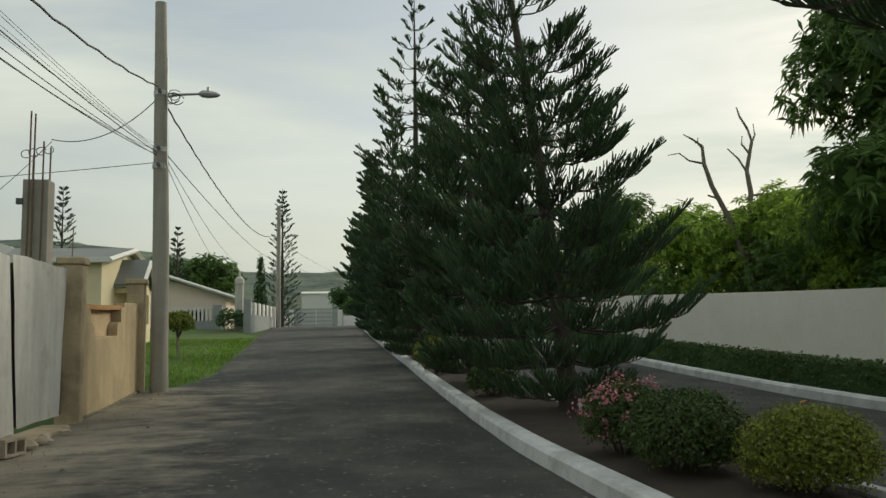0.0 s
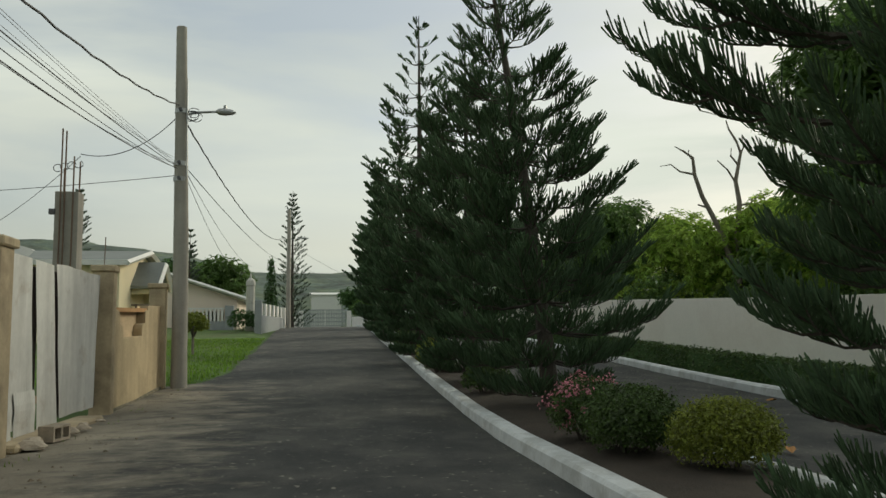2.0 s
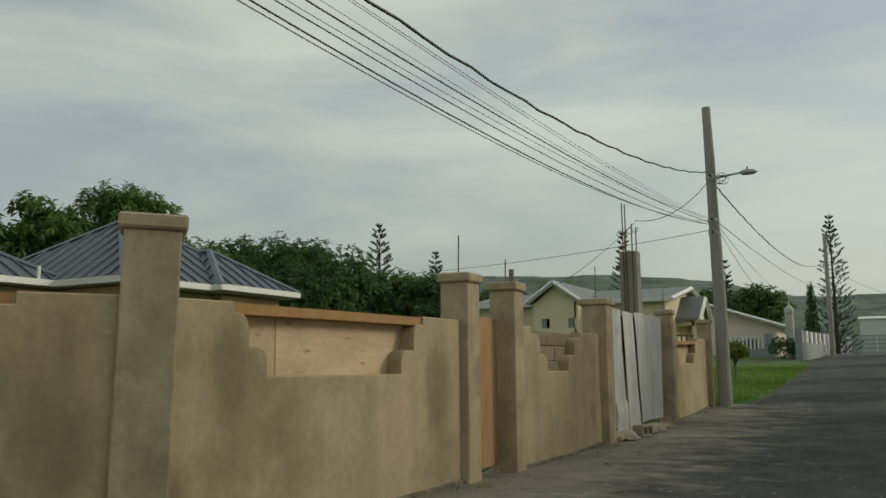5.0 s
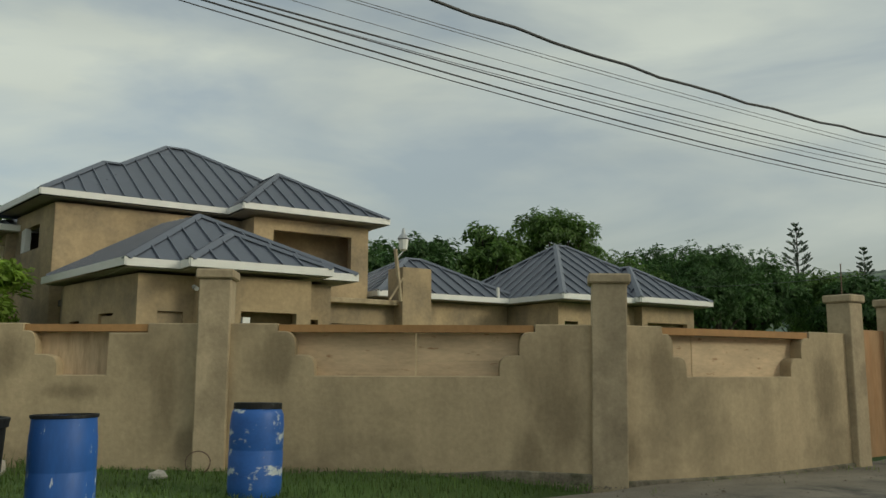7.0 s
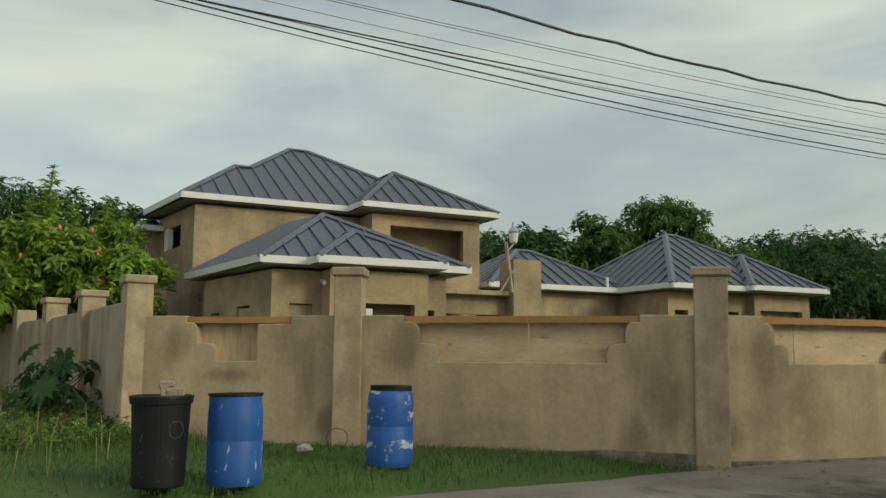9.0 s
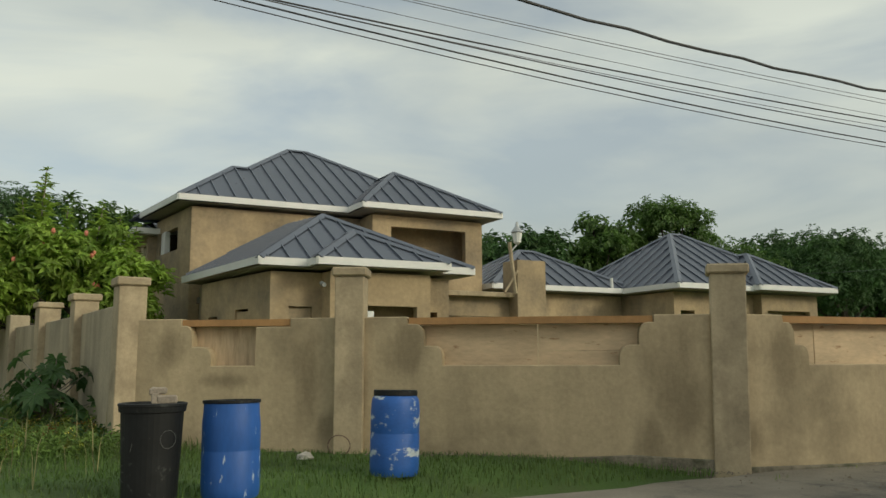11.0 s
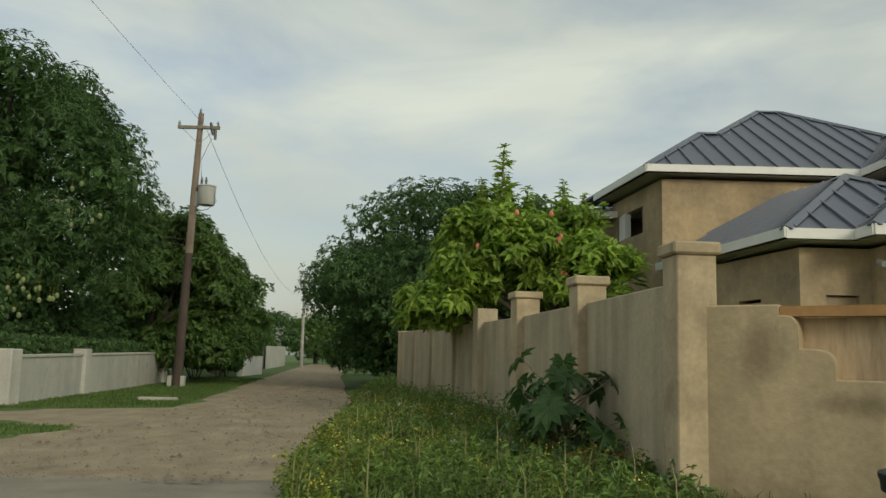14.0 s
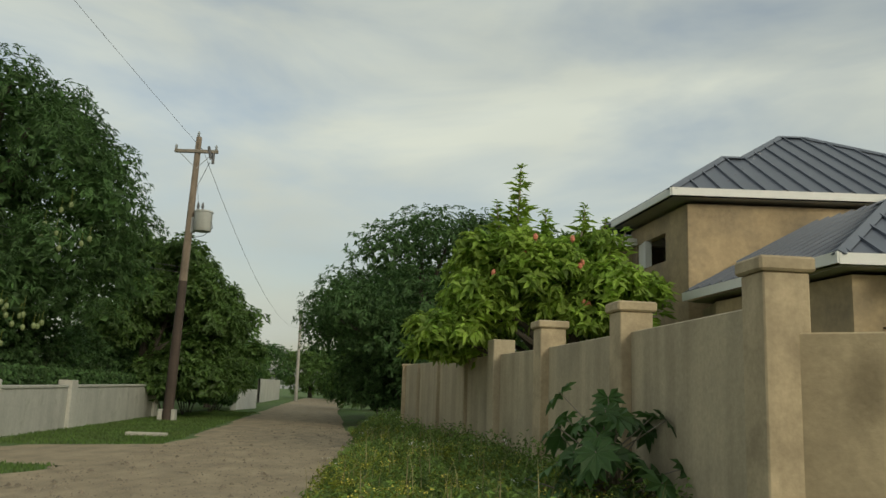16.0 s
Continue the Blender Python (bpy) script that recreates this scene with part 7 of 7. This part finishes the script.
for k, (x, y, r, h) in enumerate(((-31.5, -9.6, 1.6, 1.2), (-33.6, -10.4, 1.9, 1.7), (-36.4, -10.8, 2.0, 1.9), (-39.5, -11.4, 2.1, 1.9), (-43.0, -11.8, 2.2, 2.0), (-47.0, -12.4, 2.3, 2.0))):
    shrub("roadside_bush", (x, y, 0.0), r, r * 0.8, h, "dark creeper-hung thicket under a spreading tree", 220 + k, M_LEAFDARK, 4600, 0.17, "thicket under the spreading trees")
for k, (x, y, r, h) in enumerate(((-126, -20, 6, 8.5), (-130, -28, 6, 8), (-122, -12, 6, 9), (-112, -34, 5, 7), (-100, -14, 5, 8))):
    broad_tree("garden_tree", (x, y, 0.0), r, h, "leafy green tree at the side road's far end", 230 + k, M_LEAF if k % 2 else M_LEAFDARK, 4500, 0.55, low=-0.02, group=G_BACK)
ACKEE = (-18.6, -7.0, 0.1)
ackee = broad_tree("ackee_tree", ACKEE, 2.6, 5.2, "bright green ackee tree with red pods over the side wall", 140, M_LEAFBRIGHT, 21000, 0.185, per=8, aspect=0.42, droop=0.12,
                   lobes=deep([(-9.45, 2.5, 0.42), (-9.0, 2.4, 0.45), (-8.6, 2.75, 0.5), (-8.95, 3.4, 0.45), (-8.75, 3.95, 0.42), (-8.0, 3.4, 0.75), (-8.1, 4.2, 0.5), (-7.3, 3.2, 0.75), (-7.3, 4.0, 0.45), (-6.6, 3.7, 0.6), (-6.1, 3.2, 0.6),
                               (-5.7, 3.5, 0.42), (-6.9, 2.7, 0.5), (-5.9, 2.7, 0.45), (-6.35, 4.35, 0.28)], ACKEE, (-0.7, 0.6)) +
                   [(0.1, 1.5, 3.15, 0.3, 0.3, 0.2), (0.4, -2.85, 2.0, 0.3, 0.35, 0.25), (0.5, -2.3, 1.95, 0.3, 0.4, 0.25)])
# young leading shoots: a stem with spaced whorls of leaves, shorter towards the tip
for k, (y, z0, z1, lean) in enumerate(((-1.12, 3.9, 5.75, 0.05), (-1.40, 4.0, 5.0, -0.12), (-0.60, 4.0, 4.82, 0.10), (0.14, 4.0, 5.0, 0.12), (0.55, 3.9, 4.7, 0.15), (0.90, 3.7, 4.5, 0.2), (1.75, 2.9, 3.5, 0.35))):
    ws = np.arange(z0, z1, 0.13)
    sp = np.stack([0.1 + 0.05 * np.sin(ws * 3), y + lean * (ws - z0), ws], 1)
    part("shoot", tube([tuple(p) for p in sp], [0.02] * (len(sp) - 1) + [0.006], 5), M_PALEBARK, ackee)
    for u0, u1, size in ((0.0, 0.55, 0.34), (0.55, 0.85, 0.25), (0.85, 1.01, 0.16)):
        i, j = int(u0 * len(sp)), max(int(u0 * len(sp)) + 1, int(u1 * len(sp)))
        rosettes("spray", sp[i:j], np.tile([0.05, 0.05, 1.0], (j - i, 1)), 13, size, 400 + 7 * k + i, M_LEAFBRIGHT, ackee, 0.40, 0.25)
for k, (y, z) in enumerate(((-7.85, 4.21), (-8.05, 3.94), (-7.16, 4.20), (-6.98, 3.76), (-7.02, 3.70), (-6.94, 3.01), (-6.86, 2.98), (-8.61, 3.51))):
    pod = part("pod", lathe([(0.001, -0.08), (0.042, -0.045), (0.05, 0.0), (0.03, 0.05), (0.001, 0.065)], 8), M_RED, ackee, "coral-red ackee pod")
    pod.location = Vector((-17.45, y, z)) - Vector(ACKEE)


def castor(at, seed, scale=1.0):
    """A castor-oil plant: jointed stems, long stalks and star-shaped leaves."""
    rg = random.Random(seed)
    t = thing("castor_plant", at, "castor-oil plant with large star-shaped leaves by the wall", "plant")
    stems = bmesh.new()
    for k in range(46):
        a = rg.uniform(0, 6.28)
        h = (0.12 + 1.2 * rg.random() ** 0.8) * scale
        out = rg.uniform(0.2, 0.88) * (1.2 - 0.5 * h)
        base = Vector((0.10 * math.cos(a * 3), 0.10 * math.sin(a * 3), h * 0.6))
        tip = Vector((math.cos(a) * out, math.sin(a) * out, h))
        tube([(base.x * 0.5, base.y * 0.5, 0), base, tip], [0.018, 0.012, 0.006], 5, stems)
        d = Vector((math.cos(a), math.sin(a), 0.0))
        nrm = (Vector((0, 0, 1)) + d * rg.uniform(0.5, 1.3) + Vector((rg.uniform(-.3, .3), rg.uniform(-.3, .3), 0))).normalized()
        u = (d - nrm * d.dot(nrm)).normalized()
        w = nrm.cross(u)
        R = rg.uniform(0.17, 0.29) * scale
        bm = bmesh.new()
        c = bm.verts.new(tip - nrm * 0.015)
        ring = []
        for j in range(19):
            an = -2.75 + 5.5 * j / 18
            lobe = j % 2 == 1
            r = R * (1.0 if lobe else 0.66) * (1 - 0.22 * abs(an) / 2.75)
            ring.append(bm.verts.new(tip + (u * math.cos(an) + w * math.sin(an)) * r - nrm * (0.22 * r if lobe else 0.04 * r)))
        for j in range(18):
            bm.faces.new((c, ring[j], ring[j + 1]))
        part("leaf", bm, M_CASTOR, t)
    part("stem", stems, M_PALEBARK, t)
    return t


castor((-10.25, -8.0, 0.04), 5, 1.0)


# ---- grass ----
def blades(name, pts, heights, width, mat, label, seed, lean=0.35):
    rg = np.random.default_rng(seed)
    p = np.asarray(pts, float)
    n = len(p)
    a = rg.uniform(0, 2 * np.pi, n)
    d = np.stack([np.cos(a), np.sin(a), np.zeros(n)], 1)
    b = np.stack([-np.sin(a), np.cos(a), np.zeros(n)], 1)
    h = np.asarray(heights)[:, None]
    bend = rg.uniform(0.05, lean, n)[:, None]
    w = width * rg.uniform(0.7, 1.3, n)[:, None]
    up = np.array([0, 0, 1.0])
    v = np.stack([p - b * w, p + b * w, p + up * h * 0.6 + d * h * bend * 0.35 + b * w * 0.7, p + up * h * 0.6 + d * h * bend * 0.35 - b * w * 0.7, p + up * h * (1 - 0.3 * bend) + d * h * bend * 1.2], 1).reshape(-1, 3)
    k = np.arange(n)[:, None] * 5
    f = np.concatenate([k + np.array([0, 1, 2]), k + np.array([0, 2, 3]), k + np.array([3, 2, 4])], 1).reshape(-1, 3)
    ob = part_np(name, v, f, mat)
    return tagged(ob, label, "grass", kind="stuff")


rg = np.random.default_rng(200)
def scatter(n, x0, x1, y0, y1, keep, seed):
    r = np.random.default_rng(seed)
    out = []
    x, y = r.uniform(x0, x1, n), r.uniform(y0, y1, n)
    for a, b in zip(x, y):
        if keep(a, b):
            out.append((a, b, ground_z(a, b) - 0.02))
    return np.array(out)


def corner_ok(x, y):
    if y > west_front(x, y):
        return False
    if x > west_edge(y) - 0.12 and y > -10.5:
        return False
    if y < road_b_edges(x)[1] + 0.1 * noise.noise((x * 2, y * 2, 0)):
        return False
    return True
def west_front(x, y):
    """The line of the walls' outer faces."""
    if x < -8.4:
        return side_y(x) - 0.12
    return -7.38 + (x + 8.3) * 1.445
pts = scatter(30000, -11, -3.4, -10.8, -1.5, corner_ok, 201)
hts = np.array([0.05 + 0.04 * rg.random() + (0.20 * rg.random() ** 1.4 * smooth01(-5.0, -7.5, x) if y < -6.2 else 0.03 * rg.random()) for x, y, z in pts])
blades("verge_grass", pts, hts, 0.0055, M_VERGE, "unmown grass round the corner of the wall", 202, lean=0.9)
pts = scatter(66000, -30, -7.5, -15, -7, corner_ok, 203)
hts = np.array([0.08 + 0.26 * rg.random() ** 1.5 * (0.6 + 0.8 * noise.noise((x * 0.5, y * 0.5, 9)) ) for x, y, z in pts]).clip(0.08, 0.7)
blades("verge_grass", pts, hts, 0.007, M_GRASS, "tall weedy grass along the side wall", 204, lean=0.9)
pts = scatter(900, -24, -5, -11.5, -7.4, corner_ok, 205)
pts = pts[np.random.default_rng(1).random(len(pts)) < 0.5]
blades("seed_heads", pts, 0.35 + 0.3 * rg.random(len(pts)), 0.006, M_DRYGRASS, "pale seed heads standing above the grass", 206)
def weed_clumps(name, n, keep, seed, tall, mat, label, leaf, per=46, aspect=0.35, head=None):
    """Leafy clumps, each a tuft of stems' worth of leaves, taller towards its middle; head: (material, label) of the blossom on top."""
    spots = scatter(int(n * 1.3), -31, -7.0, -11.8, -7.3, keep, seed)
    r = np.random.default_rng(seed + 1)
    size = r.uniform(0.5, 1.2, len(spots)) * tall
    c = np.repeat(spots, per, 0)
    sz = np.repeat(size, per)
    ang, rad = r.uniform(0, 6.28, len(c)), np.sqrt(r.random(len(c))) * sz * 0.42
    up = r.random(len(c)) ** 0.7 * sz * (1.05 - 0.9 * (rad / (sz * 0.42)) ** 2 * 0.6)
    c = c + np.stack([rad * np.cos(ang), rad * np.sin(ang), up + 0.02], 1)
    nr = np.stack([np.cos(ang) * 0.5, np.sin(ang) * 0.5, np.full(len(c), 0.8)], 1)
    top = thing(name, (0, 0, 0), label, "weeds", kind="stuff")
    leaves_mesh("foliage", c, nr, leaf, seed + 2, mat, top, aspect=aspect, droop=0.1)
    if head:
        k = r.random(len(spots)) < 0.35
        hc = np.repeat(spots[k], 12, 0)
        hs = np.repeat(size[k], 12)
        hc = hc + np.stack([r.normal(0, 0.16, len(hc)) * hs, r.normal(0, 0.16, len(hc)) * hs, hs * r.uniform(0.85, 1.1, len(hc))], 1)
        leaves_mesh("blossom", hc, np.tile([0.3, 0, 1.0], (len(hc), 1)), 0.020, seed + 3, head[0], top, head[1], aspect=0.9)
weed_clumps("weeds", 1500, corner_ok, 301, 0.30, M_WEED, "dense dark green leafy weeds in the grass", 0.085)
weed_clumps("weeds", 1100, lambda x, y: corner_ok(x, y) and noise.noise((x * 0.7, y * 0.9, 2.0)) > -0.05, 311, 0.36, M_LEAFYELLOW, "yellow-green weeds with small yellow blossom", 0.060, head=(M_YELLOW, "small yellow blossom"))
weed_clumps("weeds", 800, lambda x, y: corner_ok(x, y) and y > west_front(x, y) - 1.0 and x < -9.5, 321, 0.55, M_WEED, "tall bushy weeds at the foot of the side wall", 0.08)
weed_clumps("weeds", 420, lambda x, y: corner_ok(x, y) and noise.noise((x * 0.6, y * 0.8, 6.0)) > 0.12 and x < -11, 331, 0.36, M_WEED, "weeds with tiny white blossom", 0.06, head=(M_FASCIA, "tiny white blossom"))
weed_clumps("weeds", 1500, lambda x, y: corner_ok(x, y) and y > west_front(x, y) - 0.4 and -9.6 < x, 341, 0.30, M_CASTOR, "broad-leaved seedlings at the wall's corner", 0.10, per=16, aspect=0.8)
weed_clumps("weeds", 1500, lambda x, y: corner_ok(x, y) and y > west_front(x, y) - 1.0 and -10.8 < x < -8.8, 351, 0.28, M_RUSTLEAF, "withered orange-brown weeds under a castor plant", 0.06)
for k, (x, y, sz) in enumerate(((-19.4, -9.25, 0.16), (-18.6, -9.1, 0.12), (-17.8, -8.95, 0.14), (-20.6, -9.6, 0.11), (-9.2, -7.6, 0.10), (-8.7, -7.75, 0.08), (-8.95, -7.8, 0.06))):
    rock("stone", (x, y, ground_z(x, y) + 0.05), (sz, sz * 0.8, sz * 0.7), 20 + k, M_STONE, "pale rubble stone in the weeds by the side wall", "stone", "stones along the side wall")
pts = scatter(24000, -9.5, -2.5, 18.4, 45, lambda x, y: x < road_a_edges(y)[0] - 0.12 + 0.15 * noise.noise((y, x, 0)) and x > -9.4, 210)
blades("lawn_grass", pts, 0.05 + 0.06 * rg.random(len(pts)), 0.010, M_LAWN, "bright green lawn beside the lane", 211)
pts = scatter(70000, -46, -12, -21, -15, lambda x, y: y < road_b_edges(x)[0] - 0.1 + 0.2 * noise.noise((x, y, 0)) and y > -19.0 + 0.102 * (x + 20.3) and not (-21.2 + 0.62 * (-15.1 - y) < x < -15.5), 212)
blades("verge_grass", pts, 0.04 + 0.06 * rg.random(len(pts)), 0.014, M_VERGE, "short grass below the white wall", 213)
pts = scatter(1500, -3.6, -3.0, -1.5, 17.5, lambda x, y: noise.noise((x * 2, y * 0.8, 4)) > 0.12, 214)
blades("weed_tufts", pts, 0.03 + 0.07 * rg.random(len(pts)), 0.005, M_GRASS, "weed tufts along the wall's foot", 215)

# loose gravel on the shoulder and the junction
gs = np.random.default_rng(220)
gp = np.stack([gs.uniform(-3.6, -2.2, 500), gs.uniform(-2, 18, 500)], 1)
gp = np.concatenate([gp, np.stack([-9.5 - 26 * gs.random(2400) ** 1.6, gs.uniform(-15.2, -11.3, 2400)], 1)])
# crumbs of mortar and earth along the foot of the corner wall
gt = gs.uniform(-6.4, -3.95, 520)
gp = np.concatenate([gp, np.stack([gt + 0.10 + 0.28 * gs.random(520) ** 2, -7.38 + (gt + 8.3) * 1.445 - 0.06 - 0.1 * gs.random(520)], 1)])
v, fcs = [], []
for x, y in gp:
    s = gs.uniform(0.006, 0.014) * (2.4 if gs.random() < 0.08 else 1.0) * (1.5 if x < -9 else 1.0)
    k = len(v)
    z = ground_z(x, y) + 0.01 if -6.8 < x < -3.7 and y < -1.0 else rise(y) + 0.03
    v += [(x - s, y, z), (x, y - s, z), (x + s, y + s * 0.3, z), (x, y + s, z), (x, y, z + s * 0.9)]
    fcs += [(k, k + 1, k + 4), (k + 1, k + 2, k + 4), (k + 2, k + 3, k + 4), (k + 3, k, k + 4)]
tagged(part_np("gravel", v, fcs, M_DIRT), "loose pale gravel scattered on the road edge", "gravel", kind="stuff")

for k, (x, y) in enumerate(((8.0, 13.0), (4.85, 6.98))):
    bm = bmesh.new()
    for s in (-1, 1):
        bm.faces.new([bm.verts.new(p) for p in ((-0.16, 0, 0.0), (-0.05, s * 0.05, 0.03), (0.08, s * 0.045, 0.045), (0.17, 0, 0.02))])
    leaf = tagged(link_mesh("fallen_leaf", bm, M_DEADLEAF), "dry orange-brown fallen leaf on the asphalt", "leaf", "fallen leaves on the far lane")
    leaf.matrix_basis = pose(x, y, 0.035, 0, 0, 25 + 40 * k)

slab = link_mesh("stone_slab", box((-0.5, -0.13, -0.05), (0.5, 0.13, 0.04), 0.02), M_BLOCK)
slab.matrix_basis = pose(-23.39, -16.66, 0.06, 0, 0, 89)
tagged(slab, "pale concrete slab lying in short grass", "slab")
